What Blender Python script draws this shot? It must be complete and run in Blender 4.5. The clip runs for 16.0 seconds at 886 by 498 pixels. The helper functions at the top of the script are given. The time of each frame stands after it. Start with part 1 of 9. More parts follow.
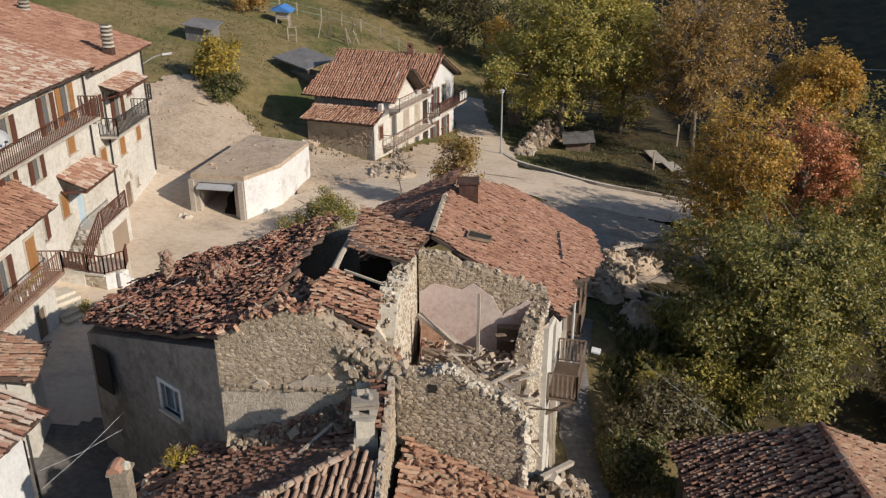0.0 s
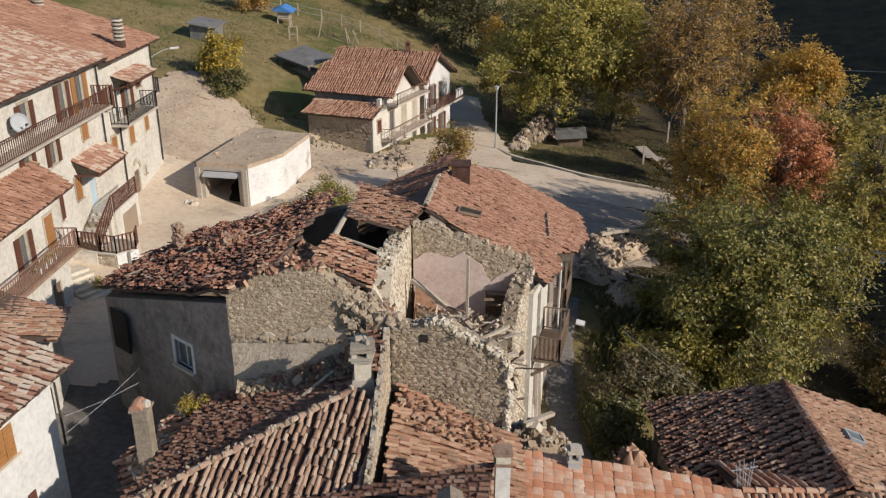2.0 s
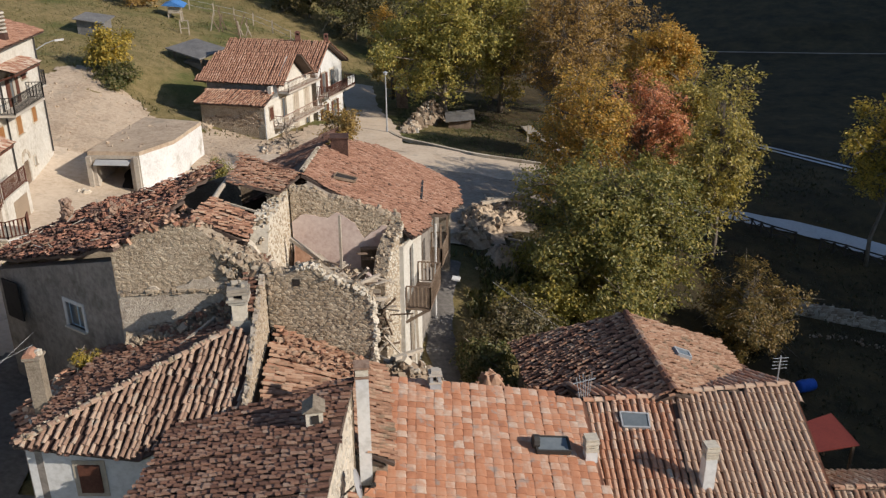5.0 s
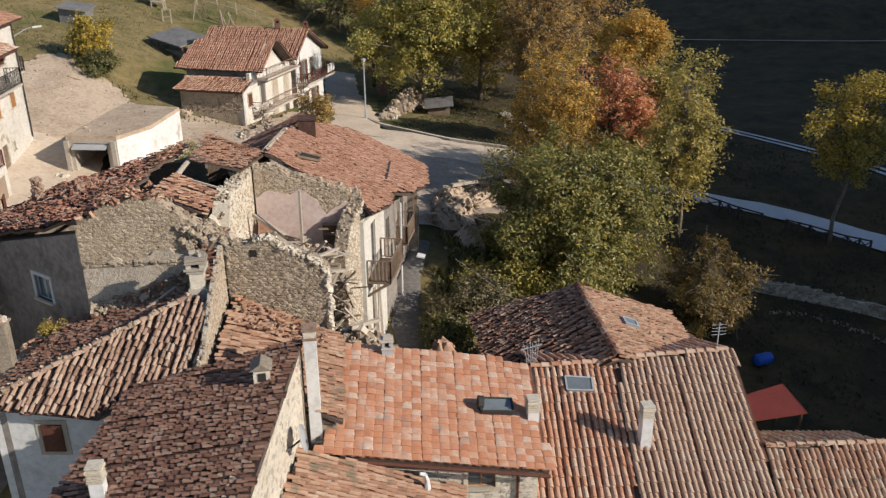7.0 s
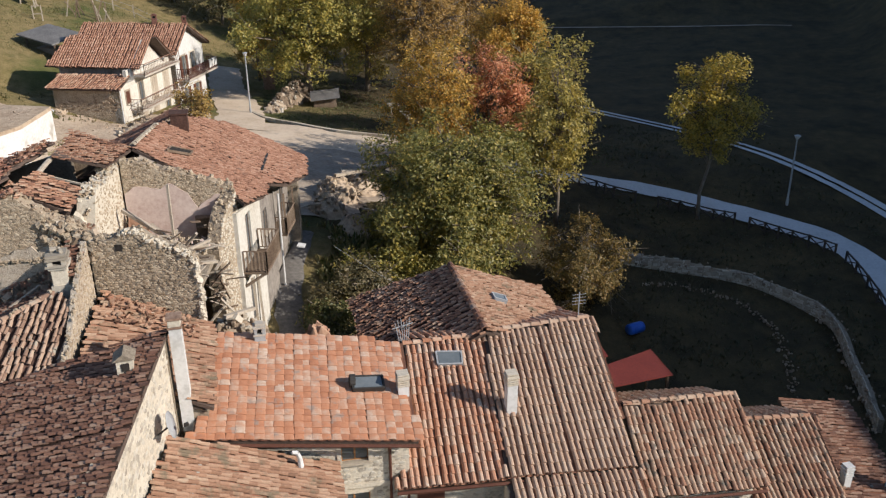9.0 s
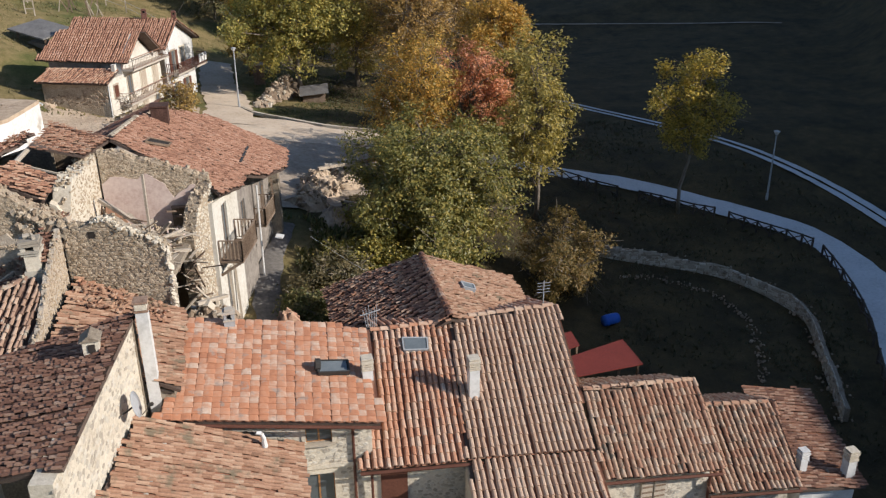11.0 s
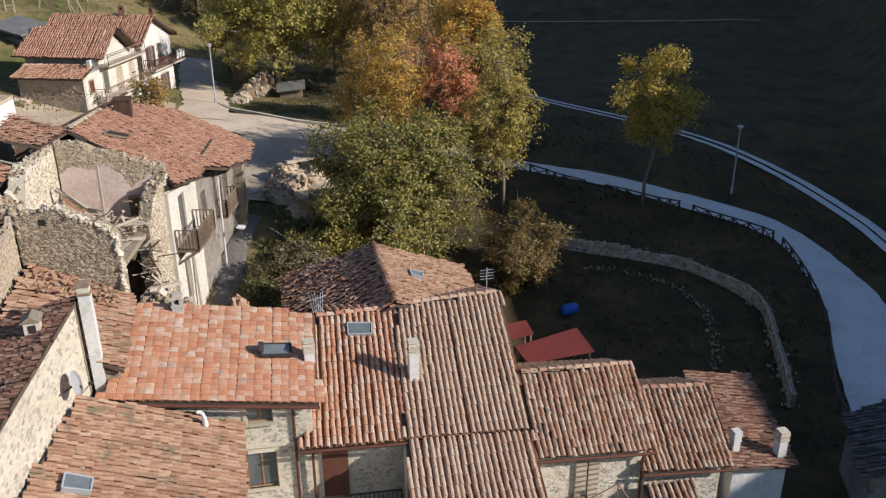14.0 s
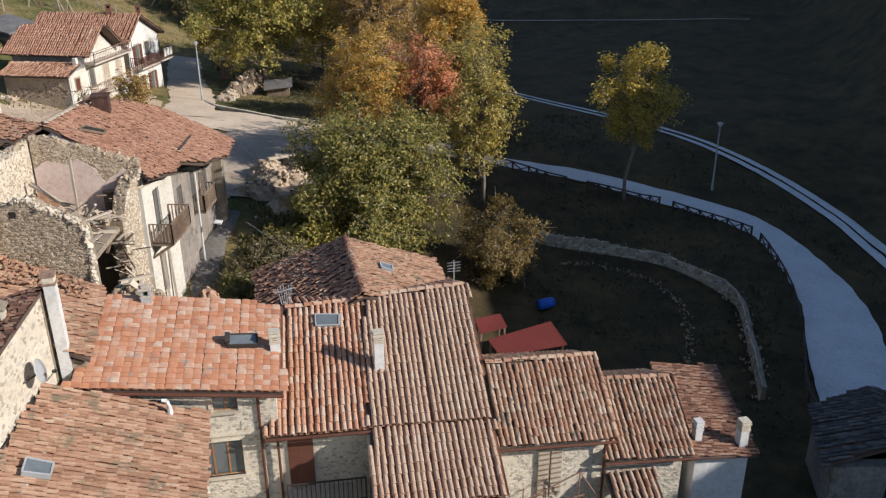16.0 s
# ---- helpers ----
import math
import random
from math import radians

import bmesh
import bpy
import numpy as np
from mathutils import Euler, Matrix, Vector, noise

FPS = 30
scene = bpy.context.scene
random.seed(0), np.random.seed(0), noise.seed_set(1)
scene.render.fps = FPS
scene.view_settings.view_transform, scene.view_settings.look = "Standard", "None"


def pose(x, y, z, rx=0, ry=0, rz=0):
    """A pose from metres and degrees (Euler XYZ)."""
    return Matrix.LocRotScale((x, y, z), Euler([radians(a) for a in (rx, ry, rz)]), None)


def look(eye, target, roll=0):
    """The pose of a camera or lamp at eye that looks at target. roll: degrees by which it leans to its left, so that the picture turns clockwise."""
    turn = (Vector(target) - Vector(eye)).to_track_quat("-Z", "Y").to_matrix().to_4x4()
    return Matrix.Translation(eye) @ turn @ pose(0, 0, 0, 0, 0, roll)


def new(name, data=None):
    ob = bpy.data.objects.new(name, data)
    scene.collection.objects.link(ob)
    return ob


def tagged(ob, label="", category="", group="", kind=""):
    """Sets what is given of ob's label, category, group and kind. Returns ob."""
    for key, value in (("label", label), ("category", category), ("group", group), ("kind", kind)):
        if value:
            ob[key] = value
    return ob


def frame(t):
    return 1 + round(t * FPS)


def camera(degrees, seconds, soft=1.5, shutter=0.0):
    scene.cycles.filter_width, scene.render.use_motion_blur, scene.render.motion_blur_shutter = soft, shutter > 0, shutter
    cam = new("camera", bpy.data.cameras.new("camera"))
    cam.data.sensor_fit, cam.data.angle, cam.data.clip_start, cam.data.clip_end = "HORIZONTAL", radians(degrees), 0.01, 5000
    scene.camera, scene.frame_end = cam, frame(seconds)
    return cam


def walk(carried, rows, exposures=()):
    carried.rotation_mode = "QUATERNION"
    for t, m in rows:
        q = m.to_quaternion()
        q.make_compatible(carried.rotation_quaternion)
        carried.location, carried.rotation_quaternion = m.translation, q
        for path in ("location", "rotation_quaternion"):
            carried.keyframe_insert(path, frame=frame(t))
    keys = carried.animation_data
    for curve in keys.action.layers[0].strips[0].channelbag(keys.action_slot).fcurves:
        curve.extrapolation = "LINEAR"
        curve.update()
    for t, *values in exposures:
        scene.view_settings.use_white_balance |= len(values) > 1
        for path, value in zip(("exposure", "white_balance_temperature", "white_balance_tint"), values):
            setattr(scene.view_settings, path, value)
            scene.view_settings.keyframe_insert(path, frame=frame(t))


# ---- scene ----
cam = camera(55.7, 16.0, soft=1.25, shutter=0.8)
UNIT = 1.2  # metres in one unit of the plan below
METRES, EYE, TILT, LEAN, TURN = 14.0 * UNIT, 15.4 * UNIT, -22.0, 0.0, 0.0
ROWS = [
    (0.0, 0.0, 0.0, 0.0, 0.0, 0.0, 0.0),
    (0.5, 0.0024, -0.0336, -0.0178, -0.02, 0.1, -0.06),
    (1.0, 0.0045, -0.0691, -0.0381, -0.06, 0.22, -0.08),
    (1.5, 0.0089, -0.1071, -0.0594, -0.07, 0.31, -0.12),
    (2.0, 0.0153, -0.1462, -0.0815, -0.08, 0.38, -0.14),
    (2.5, 0.0247, -0.1841, -0.1026, -0.07, 0.46, -0.15),
    (3.0, 0.0376, -0.2202, -0.1218, -0.05, 0.47, -0.13),
    (3.5, 0.0534, -0.2547, -0.1409, -0.04, 0.41, -0.1),
    (4.0, 0.0721, -0.2883, -0.1574, -1.12, 0.33, 0.45),
    (4.5, 0.0928, -0.3191, -0.1712, -5.56, 0.15, 2.51),
    (7.0, 0.1995, -0.4351, -0.2344, -6.18, -0.57, 2.95),
    (7.5, 0.2204, -0.4547, -0.2436, -8.08, -0.83, 3.76),
    (8.0, 0.2417, -0.4776, -0.2507, -11.61, -1.26, 5.22),
    (8.5, 0.2612, -0.4952, -0.2574, -13.25, -1.52, 5.86),
    (9.0, 0.2785, -0.5119, -0.263, -12.57, -1.55, 5.56),
    (11.5, 0.3611, -0.5961, -0.2962, -12.64, -1.77, 5.35),
    (12.0, 0.3793, -0.6129, -0.3029, -12.72, -1.79, 5.36),
    (12.5, 0.3973, -0.6295, -0.3099, -12.77, -1.82, 5.38),
    (13.0, 0.4159, -0.6451, -0.3154, -12.83, -1.83, 5.39),
    (13.5, 0.4347, -0.6582, -0.3207, -12.88, -1.85, 5.41),
    (14.0, 0.453, -0.671, -0.3267, -12.91, -1.88, 5.42),
    (14.5, 0.4708, -0.6844, -0.3327, -12.95, -1.89, 5.44),
    (15.0, 0.4883, -0.6977, -0.3385, -12.97, -1.91, 5.43),
    (15.5, 0.5064, -0.7098, -0.3456, -12.98, -1.9, 5.45),
    (16.0, 0.5243, -0.7221, -0.3519, -12.99, -1.9, 5.44),
]
walk(cam, [(t, pose(0, 0, EYE, TILT, LEAN, TURN) @ pose(METRES * x, METRES * y, METRES * z, 90 + pitch, roll, yaw)) for t, x, y, z, yaw, pitch, roll in ROWS],
     exposures=[(0, 0.40, 6450, 10), (3.5, 0.40, 6450, 10), (7, 0.56, 6400, 10), (12, 0.66, 6200, 10), (16, 0.68, 6200, 10)])

# ---- light: low autumn sun from the valley side, clear sky ----
SUN = Vector((0.765, -0.46, 0.45)).normalized()
world = bpy.data.worlds.new("world")
world.use_nodes = True
wn = world.node_tree.nodes
sky = wn.new("ShaderNodeTexSky")
sky.sky_type, sky.sun_disc = "NISHITA", False
sky.sun_elevation = math.asin(SUN.z)
sky.sun_rotation = math.atan2(SUN.x, SUN.y)
sky.air_density, sky.dust_density, sky.altitude = 1.0, 0.6, 800
wn["Background"].inputs[1].default_value = 0.085
world.node_tree.links.new(sky.outputs[0], wn["Background"].inputs[0])
scene.world = world
sun_data = bpy.data.lights.new("sun", "SUN")
sun_data.energy, sun_data.angle, sun_data.color = 3.7, radians(0.6), (1.0, 0.905, 0.79)
sun = new("sun", sun_data)
sun.matrix_world = look(SUN * 200, (0, 0, 0))
scene.view_settings.exposure = 0.6

# ---- materials ----


def material(name, build, rough=0.9, metal=0.0):
    m = bpy.data.materials.new(name)
    m.use_nodes = True
    nt = m.node_tree
    b = nt.nodes["Principled BSDF"]
    b.inputs["Roughness"].default_value, b.inputs["Metallic"].default_value = rough, metal
    b.inputs["Specular IOR Level"].default_value = 0.25
    build(nt, b)
    return m


def nd(nt, kind, **kw):
    n = nt.nodes.new(kind)
    for k, v in kw.items():
        if k in n.inputs:
            n.inputs[k].default_value = v
    return n


def ramp(nt, fac, stops):
    r = nt.nodes.new("ShaderNodeValToRGB")
    e = r.color_ramp.elements
    while len(e) < len(stops):
        e.new(0.5)
    for q, (p, c) in zip(e, stops):
        q.position, q.color = p, (*c, 1)
    nt.links.new(fac, r.inputs[0])
    return r.outputs[0]


def mix(nt, fac, a, b, mode="MIX"):
    n = nt.nodes.new("ShaderNodeMix")
    n.data_type, n.blend_type = "RGBA", mode
    for s, v in ((n.inputs[0], fac), (n.inputs[6], a), (n.inputs[7], b)):
        if isinstance(v, (float, int)):
            s.default_value = v
        elif isinstance(v, tuple):
            s.default_value = (*v, 1)
        else:
            nt.links.new(v, s)
    return n.outputs[2]


def noise_fac(nt, scale, detail=4, rough=0.6, coords="Object"):
    tc = nt.nodes.new("ShaderNodeTexCoord")
    n = nd(nt, "ShaderNodeTexNoise", Scale=scale, Detail=detail, Roughness=rough)
    nt.links.new(tc.outputs[coords], n.inputs["Vector"])
    return n.outputs["Fac"]


def world_noise(nt, scale, detail=4, rough=0.6):
    g = nt.nodes.new("ShaderNodeNewGeometry")
    n = nd(nt, "ShaderNodeTexNoise", Scale=scale, Detail=detail, Roughness=rough)
    nt.links.new(g.outputs["Position"], n.inputs["Vector"])
    return n.outputs["Fac"]


def bump(nt, bsdf, height, strength=0.5, distance=0.02):
    b = nd(nt, "ShaderNodeBump", Strength=strength, Distance=distance)
    nt.links.new(height, b.inputs["Height"])
    nt.links.new(b.outputs[0], bsdf.inputs["Normal"])


def piece_random(nt):
    """A random number per piece, whether it is an object of its own or an island of a joined mesh."""
    o, g = nt.nodes.new("ShaderNodeObjectInfo"), nt.nodes.new("ShaderNodeNewGeometry")
    s = nt.nodes.new("ShaderNodeMath")
    nt.links.new(o.outputs["Random"], s.inputs[0])
    nt.links.new(g.outputs["Random Per Island"], s.inputs[1])
    f = nt.nodes.new("ShaderNodeMath")
    f.operation = "FRACT"
    nt.links.new(s.outputs[0], f.inputs[0])
    return f.outputs[0]


def speckled(name, stops, piece=0.0, patch=0.6, grain=9.0, rough=0.92, relief=0.5, depth=0.02, stain=None):
    """A mottled surface: colour from a large patch noise, a grain noise and, where wanted, the piece's own random."""
    def build(nt, b):
        big, small = world_noise(nt, patch, 5), world_noise(nt, grain, 6, 0.7)
        m1 = nt.nodes.new("ShaderNodeMath")
        m1.operation = "MULTIPLY_ADD"
        nt.links.new(small, m1.inputs[0])
        m1.inputs[1].default_value = 1.35
        half = nt.nodes.new("ShaderNodeMath")
        half.operation = "MULTIPLY_ADD"
        nt.links.new(big, half.inputs[0])
        half.inputs[1].default_value, half.inputs[2].default_value = 0.9, -0.62
        nt.links.new(half.outputs[0], m1.inputs[2])
        fac = m1.outputs[0]
        if piece:
            pm = nt.nodes.new("ShaderNodeMix")
            pm.data_type = "FLOAT"
            pm.inputs[0].default_value = piece
            nt.links.new(fac, pm.inputs[2])
            nt.links.new(piece_random(nt), pm.inputs[3])
            fac = pm.outputs[0]
        col = ramp(nt, fac, stops)
        if stain:
            sf = ramp(nt, world_noise(nt, stain[1], 5, 0.65), [(stain[2], (0, 0, 0)), (stain[2] + 0.12, (1, 1, 1))])
            col = mix(nt, sf, col, stain[0])
        nt.links.new(col, b.inputs["Base Color"])
        bump(nt, b, small, relief, depth)
    return material(name, build, rough)


def spread(*cols):
    n = len(cols) - 1
    return [(0.18 + 0.64 * i / n, c) for i, c in enumerate(cols)]


def spread_full(*cols):
    n = len(cols) - 1
    return [(0.04 + 0.92 * i / n, c) for i, c in enumerate(cols)]


LICHEN = (0.33, 0.30, 0.24)
M_TILE_BROWN = speckled("sun_worn_brown_tile", spread_full((0.12, 0.075, 0.055), (0.27, 0.15, 0.095), (0.37, 0.215, 0.14), (0.43, 0.285, 0.195), (0.52, 0.42, 0.32)), 0.45, 0.9, 11, stain=((0.20, 0.155, 0.105), 1.3, 0.54))
M_TILE_OLD = speckled("weathered_tile", spread_full((0.09, 0.06, 0.05), (0.26, 0.135, 0.09), (0.40, 0.21, 0.13), (0.46, 0.29, 0.195), (0.54, 0.43, 0.33)), 0.6, 0.6, 14, stain=(LICHEN, 3.0, 0.60))
M_TILE_DARK = speckled("dark_weathered_tile", spread_full((0.055, 0.038, 0.032), (0.155, 0.08, 0.057), (0.25, 0.128, 0.085), (0.325, 0.20, 0.14), (0.42, 0.33, 0.26)), 0.55, 0.7, 14, stain=((0.26, 0.23, 0.19), 3.0, 0.62))
M_TILE_STRIPE = speckled("striped_tile", spread_full((0.244, 0.113, 0.070), (0.395, 0.188, 0.111), (0.461, 0.263, 0.174), (0.489, 0.348, 0.259), (0.583, 0.498, 0.404)), 0.46, 0.7, 7, stain=((0.520, 0.491, 0.422), 2.0, 0.62))
M_TILE_LICHEN = speckled("lichen_tile", spread_full((0.153, 0.090, 0.063), (0.333, 0.180, 0.117), (0.423, 0.297, 0.211), (0.558, 0.486, 0.405)), 0.42, 0.6, 8, stain=((0.15, 0.13, 0.105), 2.8, 0.55))
M_TILE_NEW = speckled("orange_tile", spread_full((0.23, 0.15, 0.115), (0.39, 0.17, 0.095), (0.47, 0.215, 0.12), (0.48, 0.26, 0.165), (0.52, 0.38, 0.29), (0.64, 0.54, 0.45)), 0.52, 3.4, 4.2, relief=0.25, stain=((0.33, 0.25, 0.205), 2.6, 0.57))
M_TILE_RED = speckled("terracotta_tile", spread_full((0.16, 0.08, 0.057), (0.32, 0.165, 0.108), (0.43, 0.24, 0.16), (0.52, 0.35, 0.26)), 0.5, 0.5, 16, stain=((0.24, 0.16, 0.12), 2.6, 0.58), depth=0.03)
# Channel tile with the shadow between covers painted into its colour.
M_CHANNEL_SHADE = speckled("shaded_channel_tile", spread_full((0.03, 0.02, 0.016), (0.08, 0.045, 0.034), (0.16, 0.09, 0.065)), 0.5, 0.6, 12)
M_TILE_TAN = speckled("tan_tile", spread_full((0.296, 0.178, 0.122), (0.400, 0.261, 0.183), (0.461, 0.331, 0.244), (0.522, 0.418, 0.322)), 0.3, 0.6, 7, stain=((0.38, 0.27, 0.21), 2.0, 0.62))
M_TILE_RUIN = speckled("ruin_tile", spread_full((0.065, 0.040, 0.034), (0.18, 0.082, 0.058), (0.29, 0.132, 0.085), (0.37, 0.20, 0.135), (0.41, 0.32, 0.255)), 0.6, 0.9, 14, stain=((0.090, 0.060, 0.050), 0.7, 0.50))
M_CHANNEL_RED = speckled("red_channel_tile", spread_full((0.14, 0.06, 0.04), (0.26, 0.12, 0.075), (0.34, 0.19, 0.12)), 0.5, 0.6, 12)
M_TILE_HIP = speckled("grey_lichen_tile", spread_full((0.13, 0.085, 0.065), (0.27, 0.17, 0.12), (0.39, 0.265, 0.19), (0.50, 0.40, 0.31)), 0.55, 0.5, 12, stain=((0.36, 0.33, 0.27), 2.6, 0.57))
M_TILE_SLATE = speckled("dark_grey_tile", spread_full((0.04, 0.04, 0.04), (0.09, 0.085, 0.08), (0.17, 0.16, 0.15)), 0.6, 0.6, 10)
M_DECK = speckled("roof_deck", spread((0.07, 0.05, 0.04), (0.14, 0.10, 0.08)), 0, 0.8, 10)
M_STONE = speckled("limestone", spread_full((0.24, 0.19, 0.14), (0.40, 0.34, 0.265), (0.52, 0.46, 0.37), (0.64, 0.58, 0.49)), 0.6, 0.7, 9, depth=0.03)
M_STONE_PALE = speckled("pale_grey_limestone", spread_full((0.25, 0.215, 0.17), (0.38, 0.34, 0.28), (0.50, 0.46, 0.39), (0.62, 0.58, 0.51)), 0.6, 0.7, 9, depth=0.03)
M_STONE_GREY = speckled("brown_limestone", spread_full((0.135, 0.098, 0.068), (0.24, 0.18, 0.127), (0.335, 0.26, 0.188), (0.46, 0.375, 0.285)), 0.62, 0.7, 9, depth=0.03)
M_STONE_TAN = speckled("tan_rubble_stone", spread_full((0.20, 0.15, 0.10), (0.325, 0.255, 0.178), (0.43, 0.35, 0.255), (0.55, 0.465, 0.355)), 0.6, 0.8, 9, depth=0.03)
M_MORTAR = speckled("lime_mortar", spread((0.15, 0.12, 0.088), (0.26, 0.215, 0.163), (0.37, 0.315, 0.245)), 0, 0.9, 12, depth=0.04)
# Masonry colour darkened to stand for shade in recesses and interiors.
M_MASONRY_SHADE = speckled("masonry_shade", spread((0.08, 0.058, 0.04), (0.15, 0.115, 0.082), (0.24, 0.19, 0.14)), 0, 0.9, 12, depth=0.04)
M_MORTAR_MID = speckled("weathered_render", spread((0.24, 0.183, 0.128), (0.385, 0.308, 0.222), (0.51, 0.425, 0.32)), 0, 1.1, 9, relief=1.0, depth=0.08, stain=((0.22, 0.165, 0.115), 1.2, 0.6))
M_PLASTER_TORN = speckled("torn_plaster", spread((0.30, 0.245, 0.19), (0.44, 0.375, 0.30), (0.54, 0.475, 0.39)), 0, 1.3, 7, relief=1.0, depth=0.06, stain=((0.24, 0.19, 0.145), 1.3, 0.56))
M_MORTAR_PALE = speckled("pale_lime_mortar", spread((0.39, 0.335, 0.26), (0.555, 0.495, 0.40), (0.66, 0.60, 0.50)), 0, 0.9, 10, depth=0.04)
M_PLASTER = speckled("cream_plaster", spread((0.42, 0.375, 0.31), (0.57, 0.535, 0.47), (0.66, 0.63, 0.57)), 0, 0.45, 5, relief=0.4, stain=((0.45, 0.395, 0.32), 0.8, 0.60))
M_WHITE = speckled("white_plaster", spread((0.46, 0.452, 0.43), (0.59, 0.583, 0.565), (0.67, 0.665, 0.65)), 0, 0.5, 5, relief=0.25, stain=((0.45, 0.43, 0.39), 0.9, 0.62))
M_WHITE_DIRTY = speckled("dirty_whitewash", spread((0.50, 0.48, 0.45), (0.64, 0.63, 0.61), (0.72, 0.71, 0.69)), 0, 0.5, 5, relief=0.3, stain=((0.36, 0.32, 0.26), 0.55, 0.58))
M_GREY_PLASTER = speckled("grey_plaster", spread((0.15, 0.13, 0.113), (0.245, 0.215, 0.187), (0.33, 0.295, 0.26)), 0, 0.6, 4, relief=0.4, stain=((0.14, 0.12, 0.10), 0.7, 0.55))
M_PINK = speckled("pink_plaster", spread((0.42, 0.31, 0.27), (0.52, 0.41, 0.36), (0.60, 0.50, 0.44)), 0, 0.6, 5, relief=0.25)
M_OCHRE_PLASTER = speckled("ochre_plaster", spread((0.20, 0.11, 0.07), (0.29, 0.17, 0.11), (0.36, 0.24, 0.17)), 0, 0.9, 6, relief=0.25)
M_BRICK = speckled("old_brick", spread((0.10, 0.045, 0.035), (0.17, 0.08, 0.06), (0.24, 0.13, 0.10)), 0, 1.2, 12, depth=0.03)
M_BRICK_DARK = speckled("dark_brick", spread((0.04, 0.022, 0.018), (0.075, 0.04, 0.03), (0.12, 0.065, 0.05)), 0, 1.2, 12, depth=0.03)
M_BRICK_PALE = speckled("pale_brick", spread((0.17, 0.105, 0.075), (0.29, 0.19, 0.135), (0.38, 0.28, 0.21)), 0, 1.2, 9)
M_BROWN_PALE = speckled("faded_brown_paint", spread((0.20, 0.11, 0.08), (0.28, 0.17, 0.125)), 0, 1.0, 9, 0.6, 0.15)
M_BLUE_PALE = speckled("faded_blue_tarp", spread((0.05, 0.16, 0.42), (0.09, 0.25, 0.55)), 0, 1.0, 8, 0.6, 0.1)
M_TILE_PALE = speckled("pale_terracotta_tile", spread_full((0.250, 0.120, 0.080), (0.360, 0.185, 0.125), (0.430, 0.273, 0.194), (0.550, 0.436, 0.342), (0.600, 0.534, 0.445)), 0.75, 0.5, 12)
M_IRON_WOOD = speckled("dark_fence_wood", spread((0.05, 0.04, 0.032), (0.09, 0.072, 0.058)), 0, 1.0, 12, 0.8, 0.2)
M_CONCRETE = speckled("concrete", spread((0.33, 0.29, 0.24), (0.44, 0.39, 0.33), (0.52, 0.47, 0.40)), 0, 0.4, 6, relief=0.3)
M_WOOD = speckled("old_wood", spread((0.10, 0.065, 0.045), (0.19, 0.135, 0.095), (0.30, 0.23, 0.17)), 0, 0.8, 16, relief=0.3)
M_WOOD_PALE = speckled("bleached_timber", spread((0.26, 0.21, 0.16), (0.40, 0.34, 0.27), (0.50, 0.44, 0.36)), 0, 0.8, 16, relief=0.3)
M_BROWN = speckled("brown_painted_wood", spread((0.075, 0.03, 0.02), (0.11, 0.045, 0.03), (0.14, 0.06, 0.04)), 0, 0.8, 12, 0.6, 0.15)
M_OCHRE = speckled("ochre_shutter", spread((0.26, 0.12, 0.045), (0.33, 0.16, 0.06), (0.38, 0.2, 0.09)), 0, 0.8, 12, 0.6, 0.15)
# Near-black colour that stands for shade inside rooms, holes and flues.
M_INTERIOR_SHADE = speckled("interior_shade", spread((0.02, 0.017, 0.015), (0.04, 0.034, 0.03)), 0, 0.8, 8)
M_IRON = speckled("dark_iron", spread((0.03, 0.028, 0.026), (0.06, 0.055, 0.05)), 0, 1.0, 20, 0.55, 0.1)
M_METAL = speckled("zinc_sheet", spread((0.30, 0.31, 0.32), (0.42, 0.43, 0.44)), 0, 1.0, 20, 0.45, 0.1)
M_TIN = speckled("weathered_tin", spread((0.11, 0.105, 0.10), (0.17, 0.163, 0.155), (0.24, 0.23, 0.22)), 0, 1.0, 8, 0.7, 0.15)
M_RED = speckled("red_sheet", spread((0.105, 0.021, 0.017), (0.150, 0.032, 0.024)), 0, 1.0, 8, 0.55, 0.1)
M_BLUE = speckled("blue_plastic", spread((0.02, 0.09, 0.42), (0.03, 0.13, 0.55)), 0, 1.0, 8, 0.4, 0.05)
M_PALE_BLUE = speckled("pale_blue_paint", spread((0.36, 0.46, 0.52), (0.47, 0.56, 0.61)), 0, 0.8, 8, 0.6, 0.1)
